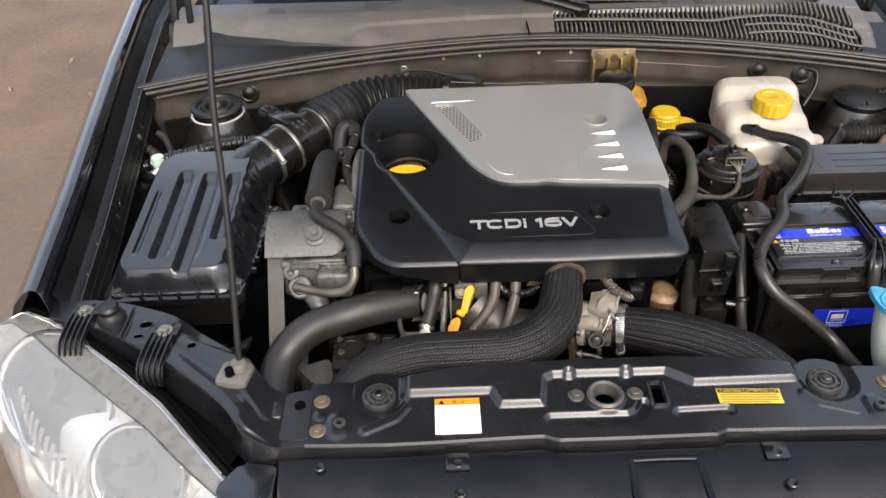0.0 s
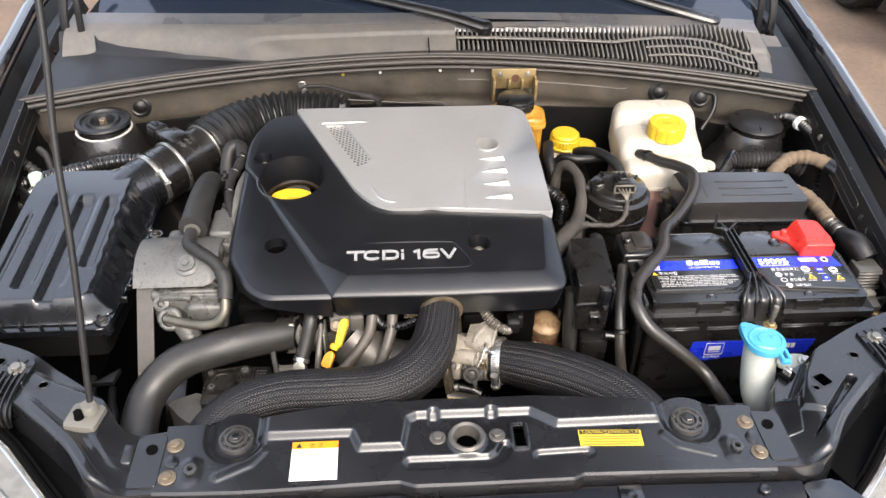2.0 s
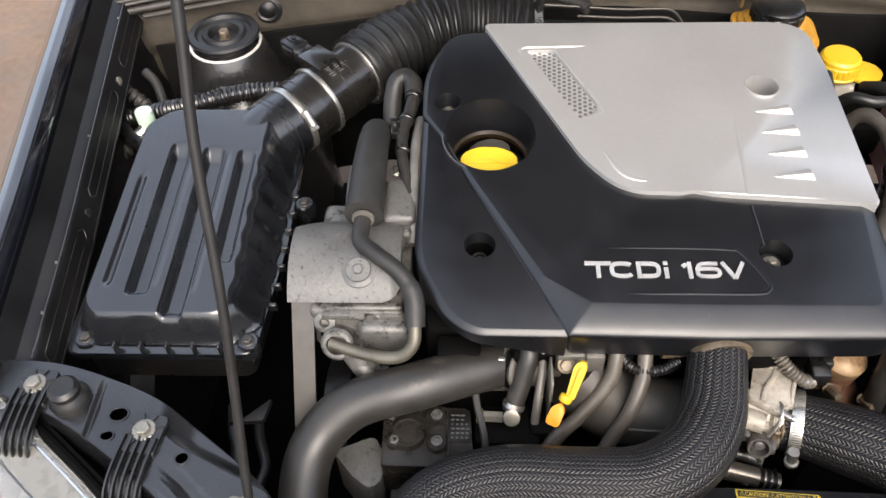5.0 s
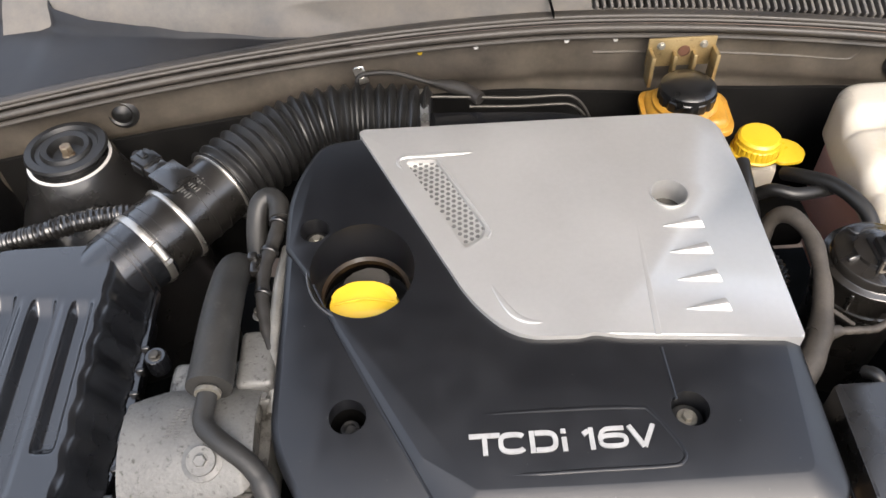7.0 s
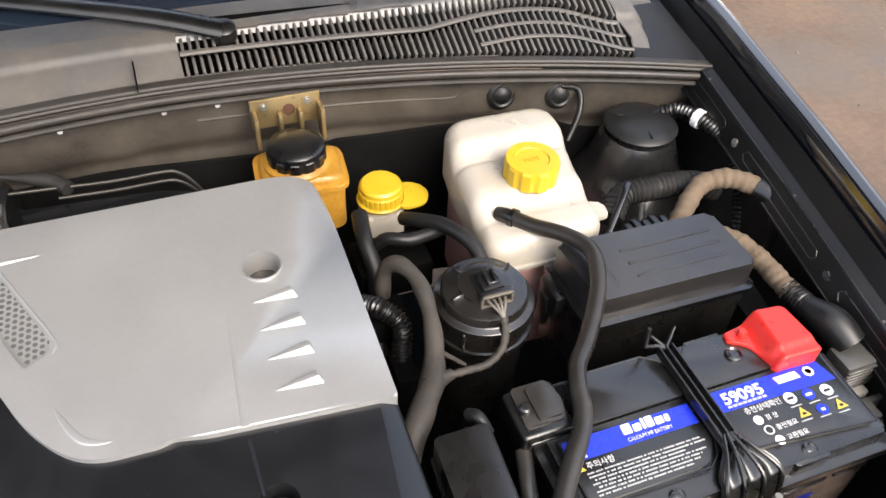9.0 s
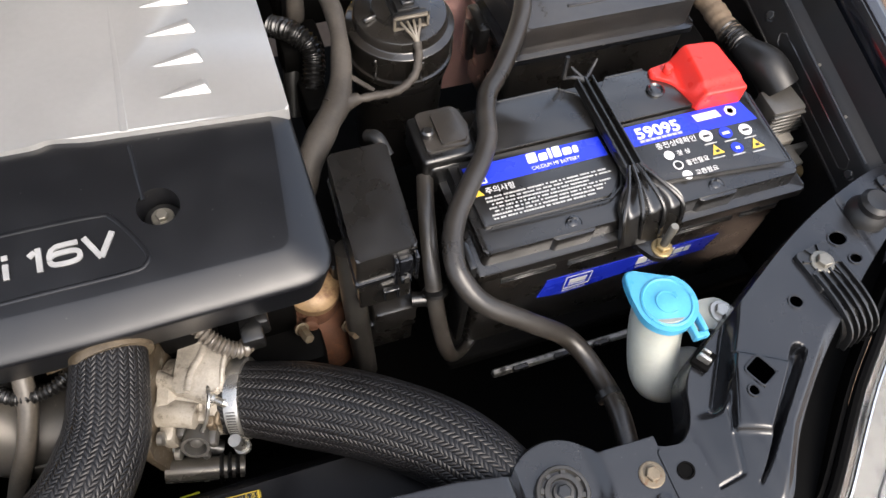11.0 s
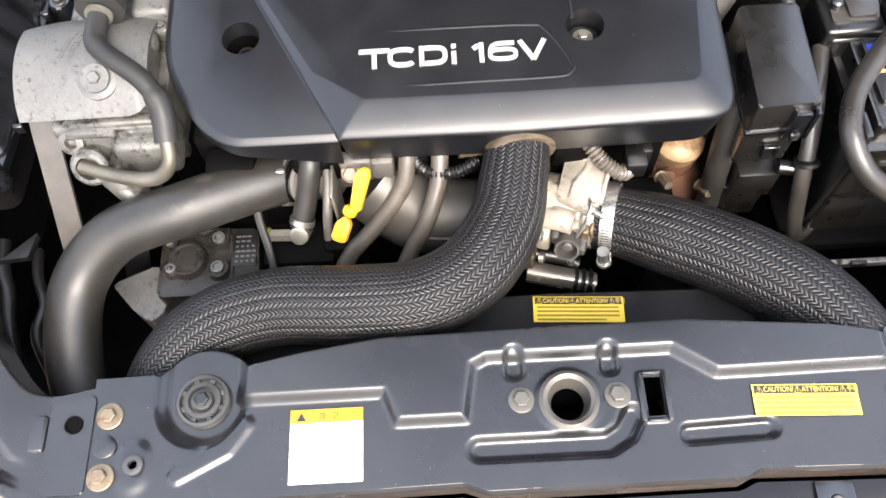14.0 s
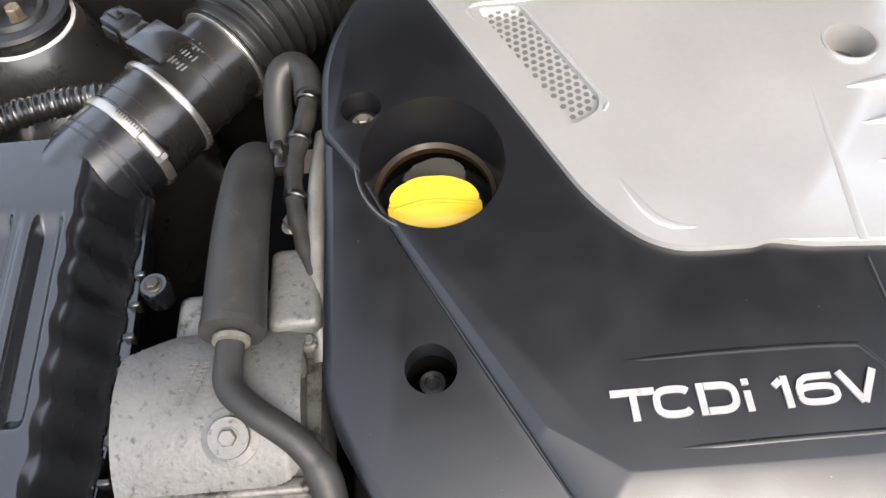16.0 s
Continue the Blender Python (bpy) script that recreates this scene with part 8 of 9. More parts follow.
fuse = thing("fuse_box", "small black plastic fuse box with side clips", "fuse box")
part("lid", slab(rounded([(0.193, 0.243), (0.250, 0.245), (0.256, 0.362), (0.199, 0.362)], 0.004), 0.724, 0.763, 0.003, 3), M_CASE, fuse, "smooth black lid")
part("rim", slab(rounded([(0.191, 0.241), (0.252, 0.243), (0.258, 0.364), (0.197, 0.364)], 0.004), 0.7205, 0.725, 0.0015, 2), M_LID, fuse)
part("base", slab(rounded([(0.196, 0.246), (0.248, 0.248), (0.252, 0.358), (0.201, 0.358)], 0.004), 0.668, 0.7205, 0.003, 2), M_CASE, fuse)
part("clip", boxes([((0.238, 0.2415, 0.737), (0.0125, 0.007, 0.034)), ((0.238, 0.2400, 0.7195), (0.010, 0.008, 0.008))], 0.0012, 2), M_LID, fuse)
for x in (0.2285, 0.2475):
    part("clip_guide", box((x, 0.2405, 0.738), (0.0035, 0.009, 0.040), 0.0012, 2), M_LID, fuse)
part("clip_hole", box((0.238, 0.2358, 0.722), (0.0045, 0.001, 0.008), 0), M_GREYRUBBER, fuse)
part("hook", boxes([((0.2195, 0.2435, 0.690), (0.0028, 0.006, 0.018)), ((0.2325, 0.2435, 0.690), (0.0028, 0.006, 0.018)), ((0.226, 0.2435, 0.6975), (0.0158, 0.006, 0.0028))], 0.0008, 1), M_LID, fuse)
part("foot", boxes([((0.234, 0.262, 0.618), (0.044, 0.034, 0.044)), ((0.236, 0.290, 0.640), (0.020, 0.016, 0.060)), ((0.232, 0.280, 0.57), (0.05, 0.05, 0.06))], 0.004, 2), M_CASE, fuse)
part("knob", lathe([(0.008, 0), (0.008, 0.016), (0.006, 0.018), (0, 0.018)], (0.250, 0.250, 0.648), 16, (1, -0.2, 0)), M_BLACK, fuse)
part("tail", tube([(0.246, 0.386, 0.745), (0.252, 0.376, 0.752), (0.258, 0.362, 0.740)], 0.007, 10, 4), M_RUBBER, fuse)

filt = thing("fuel_filter", "round black fuel filter with a wired plug on top", "fuel filter")
FX, FY = 0.328, 0.541
part("can", lathe([(0.050, -0.22), (0.054, -0.080), (0.0560, -0.078), (0.0575, -0.074), (0.0575, -0.064), (0.0545, -0.062)], (FX, FY, 0.748), 48), M_CASE, filt)
lid_f = part("lid", lathe([(0.0555, -0.062), (0.0605, -0.060), (0.0610, -0.054), (0.0608, -0.052), (0.0582, -0.051), (0.0580, -0.049), (0.0578, -0.024), (0.0580, -0.023), (0.0602, -0.022), (0.0604, -0.020), (0.0602, -0.017), (0.0590, -0.016), (0.0530, -0.015), (0.0520, -0.014), (0.0512, -0.004), (0.0500, -0.002), (0.0440, 0.000), (0.0330, 0.0015), (0.0322, 0.002), (0.0318, 0.006), (0.030, 0.007), (0, 0.007)], (FX, FY, 0.748), 56), M_FILTER, filt, "glossy black stepped lid")
for a in range(7):
    q = a * 0.8976 + 0.35
    part("lug", box((FX + 0.0590 * math.cos(q), FY + 0.0590 * math.sin(q), 0.7115), (0.0035, 0.0040, 0.026), 0.001, 1, rz=math.degrees(q)), M_FILTER, lid_f)
for q in (0.5, 2.2, 3.4):
    part("top_rib", box((FX + 0.036 * math.cos(q), FY + 0.036 * math.sin(q), 0.7515), (0.020, 0.004, 0.006), 0.0015, 1, rz=math.degrees(q)), M_FILTER, lid_f)
plug = part("plug", boxes([((0.330, 0.535, 0.759), (0.026, 0.030, 0.016)), ((0.330, 0.538, 0.754), (0.034, 0.040, 0.008)), ((0.330, 0.516, 0.757), (0.038, 0.008, 0.018))], 0.003, 2), M_BLACK, filt, "black connector")
M_PLUGFACE = material("tan-grey connector", (0.115, 0.098, 0.074), 0.48, vary=0.15)
part("plug_face", boxes([((0.330, 0.5105, 0.7645), (0.040, 0.004, 0.003)), ((0.330, 0.5105, 0.7495), (0.040, 0.004, 0.003)), ((0.3115, 0.5105, 0.757), (0.003, 0.004, 0.018)), ((0.3485, 0.5105, 0.757), (0.003, 0.004, 0.018))], 0.0008, 1), M_PLUGFACE, plug, "tan-grey rim of the connector")
part("latch", boxes([((0.326, 0.536, 0.769), (0.004, 0.022, 0.006)), ((0.336, 0.536, 0.769), (0.004, 0.022, 0.006)), ((0.331, 0.526, 0.769), (0.014, 0.004, 0.005))], 0.001, 1), M_BLACK, plug)
for k in range(4):
    part("lead", tube([(0.319 + 0.007 * k, 0.512, 0.757), (0.322 + 0.005 * k, 0.503, 0.756), (0.329 + 0.0012 * k, 0.494, 0.748), (0.331, 0.484, 0.738)], 0.0017, 6, 5), M_PLUGFACE, plug)
part("wire", tube([(0.331, 0.492, 0.746), (0.330, 0.482, 0.734), (0.321, 0.468, 0.722), (0.300, 0.458, 0.716), (0.275, 0.455, 0.719), (0.250, 0.453, 0.722)], lambda k: 0.0046 + 0.0005 * math.sin(k * 60), 10, 8), M_HEATER, filt, "taped wires")
part("union", tube([(0.350, 0.585, 0.718), (0.346, 0.612, 0.735), (0.340, 0.64, 0.735)], 0.008, 12, 5), M_BLACK, filt)
part("lock", box((0.350, 0.588, 0.728), (0.007, 0.012, 0.006), 0.002, 1), M_BLUE, filt)
hose("fuel_line", "black rubber fuel line with a quick coupling", [(0.350, 0.585, 0.722), (0.345, 0.620, 0.738), (0.322, 0.660, 0.742), (0.300, 0.690, 0.730), (0.288, 0.72, 0.71)], 0.0095, M_RUBBER, 14)
hose("vacuum_hose", "short black rubber hose with a coupling", [(0.238, 0.690, 0.700), (0.250, 0.672, 0.728), (0.275, 0.660, 0.730), (0.305, 0.664, 0.728), (0.33, 0.672, 0.725)], 0.0085, M_RUBBER, 14)
hose("hydraulic_hose", "black rubber hose dropping beside the engine cover", [(0.232, 0.735, 0.72), (0.226, 0.690, 0.715), (0.228, 0.650, 0.690), (0.215, 0.60, 0.66), (0.20, 0.55, 0.60)], 0.011, M_RUBBER, 14)
tagged(part("corrugated_loom", tube([(0.196, 0.60, 0.70), (0.215, 0.580, 0.705), (0.232, 0.560, 0.690), (0.222, 0.53, 0.66)], 0.012, 12, 8, ripple=(0.005, 0.0014)), M_BLACK), "black corrugated wire sleeve", "cable")
tagged(part("solenoid", boxes([((0.222, 0.520, 0.64), (0.030, 0.05, 0.06)), ((0.225, 0.600, 0.655), (0.05, 0.05, 0.05)), ((0.26, 0.69, 0.66), (0.10, 0.07, 0.05))], 0.006, 2), M_DEEP), "dark solenoid block among the hoses", "solenoid", kind="stuff")

# ---------------------------------------------------------------- fluid tanks
tank = thing("coolant_tank", "milky white coolant tank with a yellow screw cap", "tank")
def tank_top(x, y):
    """Three tiers stepping down to the front, with a moulded groove before each step."""
    z = 0.742 + 0.014 * ease((y - 0.655) / 0.030) + 0.016 * ease((y - 0.752) / 0.030)
    z -= 0.0030 * ease((0.006 - abs(y - 0.650)) / 0.006) + 0.0035 * ease((0.006 - abs(y - 0.748)) / 0.006)
    z -= 0.006 * ease((0.425 - x) / 0.03) * ease((0.700 - y) / 0.03)
    return z + 0.002 * math.sin((x - 0.36) * 18)


part("body", pillow(dense(rounded([(0.362, 0.602), (0.528, 0.600), (0.532, 0.700), (0.546, 0.760), (0.548, 0.836), (0.382, 0.838), (0.368, 0.745), (0.366, 0.690)], [0.030, 0.030, 0.03, 0.03, 0.035, 0.035, 0.03, 0.03], 7)), 0.694, tank_top, 0.024, 8, 16), M_WHITE, tank, "milky white plastic body", sharp=75)
part("lower", slab([(x, y) for x, y in rounded([(0.372, 0.610), (0.515, 0.608), (0.535, 0.825), (0.390, 0.825)], 0.02)], 0.52, 0.696, 0.01, 2), M_PINK, tank, "pink-tinted lower half full of coolant")
part("seam", slab(rounded([(0.362, 0.598), (0.526, 0.596), (0.552, 0.836), (0.384, 0.838)], 0.026), 0.692, 0.698, 0.002, 1), M_WHITE, tank)
def knurled(c, r, h, n, mat, parent, name="cap", dent=0.08):
    seg = n * 4
    bm = bmesh.new()
    prof = [(r, 0.0), (r, h * 0.86), (r * 0.94, h), (r * 0.62, h), (r * 0.58, h * 0.93), (0, h * 0.93)]
    lathe(prof, c, seg, None, bm)
    for v in bm.verts:
        d = Vector((v.co.x - c[0], v.co.y - c[1]))
        if d.length > r * 0.9 and v.co.z < c[2] + h * 0.9:
            k = round(math.atan2(d.y, d.x) / (2 * math.pi) * seg) % 4
            f = 1 - dent * (k == 0)
            v.co.x, v.co.y = c[0] + d.x * f, c[1] + d.y * f
    return part(name, bm, mat, parent, sharp=25)
knurled((0.459, 0.700, 0.757), 0.0370, 0.030, 10, M_YELLOW, tank, "screw_cap", 0.07)
write("HOT", 0.011, pose(0.446, 0.695, 0.7862), M_YELLOW, tank, depth=0.0004)
part("ear", slab(rounded([(0.525, 0.628), (0.548, 0.630), (0.552, 0.655), (0.53, 0.665)], 0.006), 0.716, 0.722, 0.002, 1), M_WHITE, tank)
res = thing("steering_reservoir", "amber steering fluid reservoir with a black screw cap", "reservoir")
part("tank", pillow(dense(rounded([(0.118, 0.790), (0.228, 0.780), (0.236, 0.860), (0.124, 0.872)], 0.022, 6)), 0.66, lambda x, y: 0.752 - 0.004 * ease((abs(x - 0.176) - 0.03) / 0.02), 0.010, 5, 5), M_AMBER, res, "amber plastic tank", sharp=60)
part("rim", slab(rounded([(0.111, 0.784), (0.233, 0.773), (0.241, 0.866), (0.119, 0.879)], 0.022, 5), 0.732, 0.740, 0.002, 2), M_AMBER, res)
part("shoulder", lathe([(0.045, 0), (0.045, 0.004), (0.040, 0.008), (0, 0.008)], (0.174, 0.830, 0.750), 36), M_AMBER, res)
cap_b = knurled((0.174, 0.830, 0.757), 0.0395, 0.017, 12, M_BLACK, res, "screw_cap", 0.07)
part("dome", lathe([(0.0385, 0.0), (0.0375, 0.006), (0.033, 0.010), (0.020, 0.0125), (0, 0.013)], (0.174, 0.830, 0.773), 36), M_BLACK, cap_b)
stay = part("stay", box((0.176, 0.893, 0.792), (0.096, 0.004, 0.046), 0.002, 2), M_BRASS, res, "gold-coloured steel bracket")
for x in (0.132, 0.222):
    part("side", box((x, 0.880, 0.775), (0.006, 0.026, 0.050), 0.002, 2), M_BRASS, stay)
for x in (0.166, 0.194):
    part("finger", box((x, 0.884, 0.778), (0.006, 0.014, 0.034), 0.002, 2), M_BRASS, stay)
for x in (0.146, 0.206):
    hexbolt((x, 0.890, 0.804), 0.0042, M_BOLT, stay, "bolt", axis=(0, -1, 0.1), washer=1.4)
part("hole", lathe([(0.0085, -0.001), (0.0085, 0.0012), (0.0070, 0.0016), (0.0068, 0.0004), (0, 0.0004)], (0.180, 0.891, 0.794), 24, (0, -1, 0)), M_RUST, stay)
brk = thing("brake_reservoir", "white brake fluid reservoir with a yellow cap and tab", "reservoir")
part("tank", slab(rounded([(0.250, 0.772), (0.308, 0.768), (0.312, 0.830), (0.254, 0.834)], 0.012), 0.62, 0.672, 0.008, 3), M_WHITE, brk)
part("neck", lathe([(0.027, -0.03), (0.026, 0.0), (0.022, 0.008), (0.022, 0.014)], (0.281, 0.800, 0.664), 30), M_WHITE, brk)
part("flange", lathe([(0.034, 0), (0.035, 0.003), (0.033, 0.005), (0, 0.005)], (0.281, 0.800, 0.680), 36), M_YELLOW, brk)
part("tab", slab(rounded([(0.296, 0.824), (0.334, 0.818), (0.352, 0.796), (0.340, 0.768), (0.300, 0.766)], 0.016), 0.680, 0.685, 0.002, 2), M_YELLOW, brk, "flat yellow tab")
cap_y = knurled((0.281, 0.800, 0.684), 0.0320, 0.018, 26, M_YELLOW, brk, "screw_cap", 0.03)
part("dome", lathe([(0.0305, 0.0), (0.0300, 0.006), (0.0265, 0.0095), (0.012, 0.011), (0, 0.0105)], (0.281, 0.800, 0.701), 36), M_YELLOW, cap_y)

wash = thing("washer_filler", "translucent washer filler neck with a light blue flip cap", "washer filler")
part("neck", tube([(0.449, 0.142, 0.730), (0.447, 0.132, 0.706), (0.445, 0.117, 0.684), (0.446, 0.103, 0.664), (0.454, 0.094, 0.648), (0.470, 0.092, 0.640), (0.492, 0.096, 0.634), (0.51, 0.10, 0.62)], lambda k: 0.0290 - 0.003 * k, 28, 8), M_NECK, wash, "milky translucent neck")
cp_line = [(0.451 + 0.0335 * math.cos(radians(q)), 0.139 + 0.0335 * math.sin(radians(q))) for q in range(-180, 61, 8)] + [(0.4320, 0.1835), (0.4285, 0.1848), (0.4245, 0.1840), (0.4210, 0.1800), (0.4185, 0.1700), (0.4175, 0.1550)]
cp = slab(cp_line, 0.729, 0.738, 0.0025, 3)
lidw = part("flip_cap", cp, M_CYAN, wash, "light blue flip cap")
part("dish", lathe([(0.0285, -0.001), (0.0285, 0.0014), (0.0265, 0.0022), (0.0250, 0.0008), (0.0150, 0.0010), (0.0120, 0.0022), (0, 0.0026)], (0.451, 0.139, 0.738), 44), M_CYAN, lidw)
part("swirl", tube([(0.451 + (0.010 + 0.004 * k / 18) * math.cos(0.28 * k), 0.139 + (0.010 + 0.004 * k / 18) * math.sin(0.28 * k), 0.7402) for k in range(19)], 0.0009, 6, 1), M_CYAN, lidw)
part("hinge", boxes([((0.466, 0.105, 0.731), (0.006, 0.022, 0.010)), ((0.478, 0.110, 0.731), (0.006, 0.022, 0.010)), ((0.473, 0.098, 0.728), (0.018, 0.008, 0.008))], 0.002, 2), M_CYAN, lidw)
part("stay", slab(rounded([(0.474, 0.122), (0.510, 0.112), (0.528, 0.122), (0.526, 0.142), (0.505, 0.146), (0.476, 0.140)], 0.008), 0.694, 0.700, 0.002, 2), M_NECK, wash)
hexbolt((0.517, 0.128, 0.700), 0.0072, M_STEEL, wash, "bolt", washer=1.6)
for ob in [c for c in wash.children_recursive if c.name.split(".")[0] != "bolt" and c.name.split(".")[0] != "stay"]:
    ob.data.transform(Matrix.Translation((0.449, 0.139, 0)) @ Matrix.Diagonal((0.86, 0.86, 1, 1)) @ Matrix.Translation((-0.449, -0.139, 0)))
clip = tagged(part("wire_clip", box((0, 0, 0.004), (0.020, 0.017, 0.006), 0.0015, 2), M_DEEP), "small black wire clip with bent metal tongues", "clip")
part("tongue", boxes([((-0.003, 0, 0.010), (0.0035, 0.012, 0.012)), ((0.0045, 0.001, 0.009), (0.0025, 0.008, 0.010))], 0.001, 1), M_STEEL, clip, "bent bright metal tongue")
for ob in (clip, *clip.children):
    ob.data.transform(pose(0.4645, 0.0845, wing_top(0.4645, 0.0845), 0, 0, 35))

# ---------------------------------------------------------------- air filter box and intake
air = thing("air_filter_box", "glossy black air filter box with ribbed lid and clipped flange", "air filter")


def lid_height(x, y):
    """A lid that falls steeply to the front and more gently to its scalloped inner side, with long pressed grooves."""
    inner_side = -0.529 - x + 0.0016 * math.sin(2 * math.pi * y / 0.040) * ease((0.60 - y) / 0.1)
    front = y - 0.260
    corner = min(((x + 0.746) + (0.665 - y) - 0.075) * 0.7071, ((x + 0.746) + front - 0.026) * 0.7071, (inner_side + front - 0.030) * 0.7071)
    slopes = ((x + 0.746) / 0.020, inner_side / 0.034, front / 0.019, (0.630 - y) / 0.020, corner / 0.020)
    low = -math.log(sum(math.exp(-5 * min(6, max(-3, v))) for v in slopes)) / 5
    z = 0.702 + (0.039 + 0.018 * ease((y - 0.262) / 0.34)) * ease(low) ** 0.75
    for gx, a, b, w, h in ((-0.708, 0.31, 0.50, 0.0035, 0.003), (-0.670, 0.300, 0.548, 0.0105, 0.012), (-0.653, 0.31, 0.545, 0.0030, 0.002), (-0.624, 0.22, 0.540, 0.0115, 0.013), (-0.606, 0.30, 0.540, 0.0030, 0.002), (-0.580, 0.345, 0.535, 0.0095, 0.010)):
        z -= h * ease(low - 0.4) * ease((y - a) / 0.014) * ease((b - y) / 0.026) * ease((w + 0.004 - abs(x - gx)) / 0.008)
    return z if low > -0.02 else None


def lid_top(s, t):
    x, y = -0.746 + 0.222 * s, 0.260 + 0.370 * t
    z = lid_height(x, y)
    return (x, y, 0.700 if z is None else z)


part("lid", field(170, 230, lid_top, lambda p: p.z > 0.7006, 0.003), M_AIRLID, air, "ribbed glossy black lid", sharp=60)
part("flange", slab(rounded([(-0.752, 0.250), (-0.532, 0.250), (-0.520, 0.420), (-0.526, 0.600), (-0.640, 0.640), (-0.735, 0.580), (-0.758, 0.420)], 0.016, 4), 0.686, 0.698, 0.002, 2), M_LID, air)
part("base", slab(rounded([(-0.742, 0.264), (-0.546, 0.264), (-0.540, 0.420), (-0.544, 0.590), (-0.640, 0.630), (-0.728, 0.570), (-0.746, 0.420)], 0.016, 4), 0.63, 0.686, 0.003, 1), M_BLACK, air)
for k in range(7):
    part("tooth", box((-0.5215, 0.318 + 0.030 * k, 0.698), (0.010, 0.005, 0.012), 0.001, 1), M_BLACK, air)
for k in range(5):
    part("tooth", box((-0.690 + 0.030 * k, 0.2535, 0.704), (0.0025, 0.008, 0.018), 0.0006, 1), M_BLACK, air)
for x, y in ((-0.541, 0.266), (-0.730, 0.268), (-0.508, 0.486), (-0.745, 0.48)):
    c = part("screw_boss", lathe([(0.013, -0.02), (0.013, 0.0), (0.011, 0.003), (0, 0.003)], (x, y, 0.700), 24), M_LID, air)
    hexbolt((x, y, 0.702), 0.0060, M_DULL, c, "screw", washer=1.3)
# outlet, sensor tube and bellows
axis = Vector((0.66, 0.745, 0.09)).normalized()
A = Vector((-0.556, 0.624, 0.717))
duct = thing("intake_duct", "black plastic intake duct with a flow sensor and steel clamps", "intake duct")
part("outlet", tube([(-0.632, 0.530, 0.700), (-0.606, 0.566, 0.705), A - axis * 0.030, A + axis * 0.030], lambda k: 0.0400 + 0.0095 * ease(k * 1.7), 40, 6), M_AIRLID, duct)
for k in (0.002, 0.010):
    part("outlet_ring", lathe([(0.0485, -0.0015), (0.0505, -0.001), (0.0505, 0.001), (0.0485, 0.0015)], A - axis * (0.004 + k), 40, axis), M_BLACK, duct)
for ang in range(12):
    d = Vector((0.745, -0.66, 0)) * math.sin(0.25 + 0.055 * ang) + Vector((0, 0, 1)) * math.cos(0.25 + 0.055 * ang)
    b0 = box((0, 0, 0), (0.0060, 0.0010, 0.0008), 0)
    b0.transform(Matrix.Translation(A + axis * 0.018 + d * 0.0525) @ Matrix((axis, d.cross(axis), d)).transposed().to_4x4())
    part("clamp_slot", b0, M_DULL, duct)
for k, r in ((0.040, 0.0518), (0.100, 0.0486), (0.118, 0.0482)):
    part("moulded_ring", lathe([(r - 0.003, -0.002), (r, -0.0012), (r, 0.0012), (r - 0.003, 0.002)], A + axis * k, 40, axis), M_CASE, duct)
part("sensor_tube", tube([A + axis * 0.026, A + axis * 0.075, A + axis * 0.150], lambda k: 0.0510 - 0.004 * ease((k - 0.25) / 0.2), 36, 4), M_CASE, duct)
band(A + axis * 0.018, axis, 0.0502, 0.009, M_STEEL, duct, top=(0.7, -0.6, 0.6))
band(A + axis * 0.068, axis, 0.0512, 0.006, M_STEEL, duct, screw=False)
band(A + axis * 0.148, axis, 0.0492, 0.007, M_STEEL, duct, screw=False)
B = A + axis * 0.150
part("bellows", tube([B - axis * 0.004, B + axis * 0.045, (-0.378, 0.812, 0.738), (-0.318, 0.836, 0.742), (-0.245, 0.840, 0.740), (-0.180, 0.834, 0.737)], lambda k: 0.0520 - 0.006 * k, 32, 10, ripple=(0.0155, 0.0042)), M_RUBBER, duct, "ribbed black rubber bellows")
turn = Matrix.Translation((-0.512, 0.712, 0.764)) @ Matrix.Rotation(radians(-42), 4, "Z")
s1 = part("flow_sensor", boxes([((0, 0, 0), (0.046, 0.034, 0.020)), ((0.006, 0, 0.011), (0.050, 0.040, 0.004)), ((-0.030, 0.0, 0.0), (0.020, 0.028, 0.018))], 0.003, 2), M_CASE, duct, "black flow sensor")
s1.data.transform(turn)
plug2 = part("plug", boxes([((-0.052, 0, 0.002), (0.030, 0.026, 0.022)), ((-0.050, 0.015, 0.002), (0.022, 0.004, 0.014)), ((-0.050, -0.015, 0.002), (0.022, 0.004, 0.014)), ((-0.056, 0, 0.014), (0.016, 0.010, 0.005))], 0.0025, 2), M_BLACK, s1)
plug2.data.transform(turn)
part("cable", tube([turn @ Vector((-0.066, 0, 0)), turn @ Vector((-0.085, 0.006, -0.008)), turn @ Vector((-0.105, 0.02, -0.035))], 0.0075, 12, 5), M_TAPE, s1)
M_FADED = material("faded grey lettering", (0.10, 0.098, 0.092), 0.6)
for j in range(5):
    for k in range(3):
        bmv = box((0, 0, 0), (0.0105 - 0.0035 * ((2 * k + j) % 3), 0.0017, 0.0003), 0)
        p = A + axis * (0.088 + 0.0125 * k)
        ang = -0.10 - 0.085 * j
        side = Vector((-0.745, 0.66, 0))
        c = p + (side * math.sin(ang) + Vector((0, 0, 1)) * math.cos(ang)) * 0.0473
        bmv.transform(Matrix.Translation(c) @ Matrix.Rotation(math.atan2(axis.y, axis.x), 4, "Z") @ Matrix.Rotation(-ang, 4, "X"))
        part("print", bmv, M_FADED, duct)
resn = tagged(part("resonator", slab(rounded([(-0.190, 0.752), (0.080, 0.742), (0.085, 0.790), (-0.010, 0.818), (-0.190, 0.832)], 0.012), 0.66, 0.756, 0.008, 3), M_LID), "black plastic intake resonator behind the engine cover", "resonator")
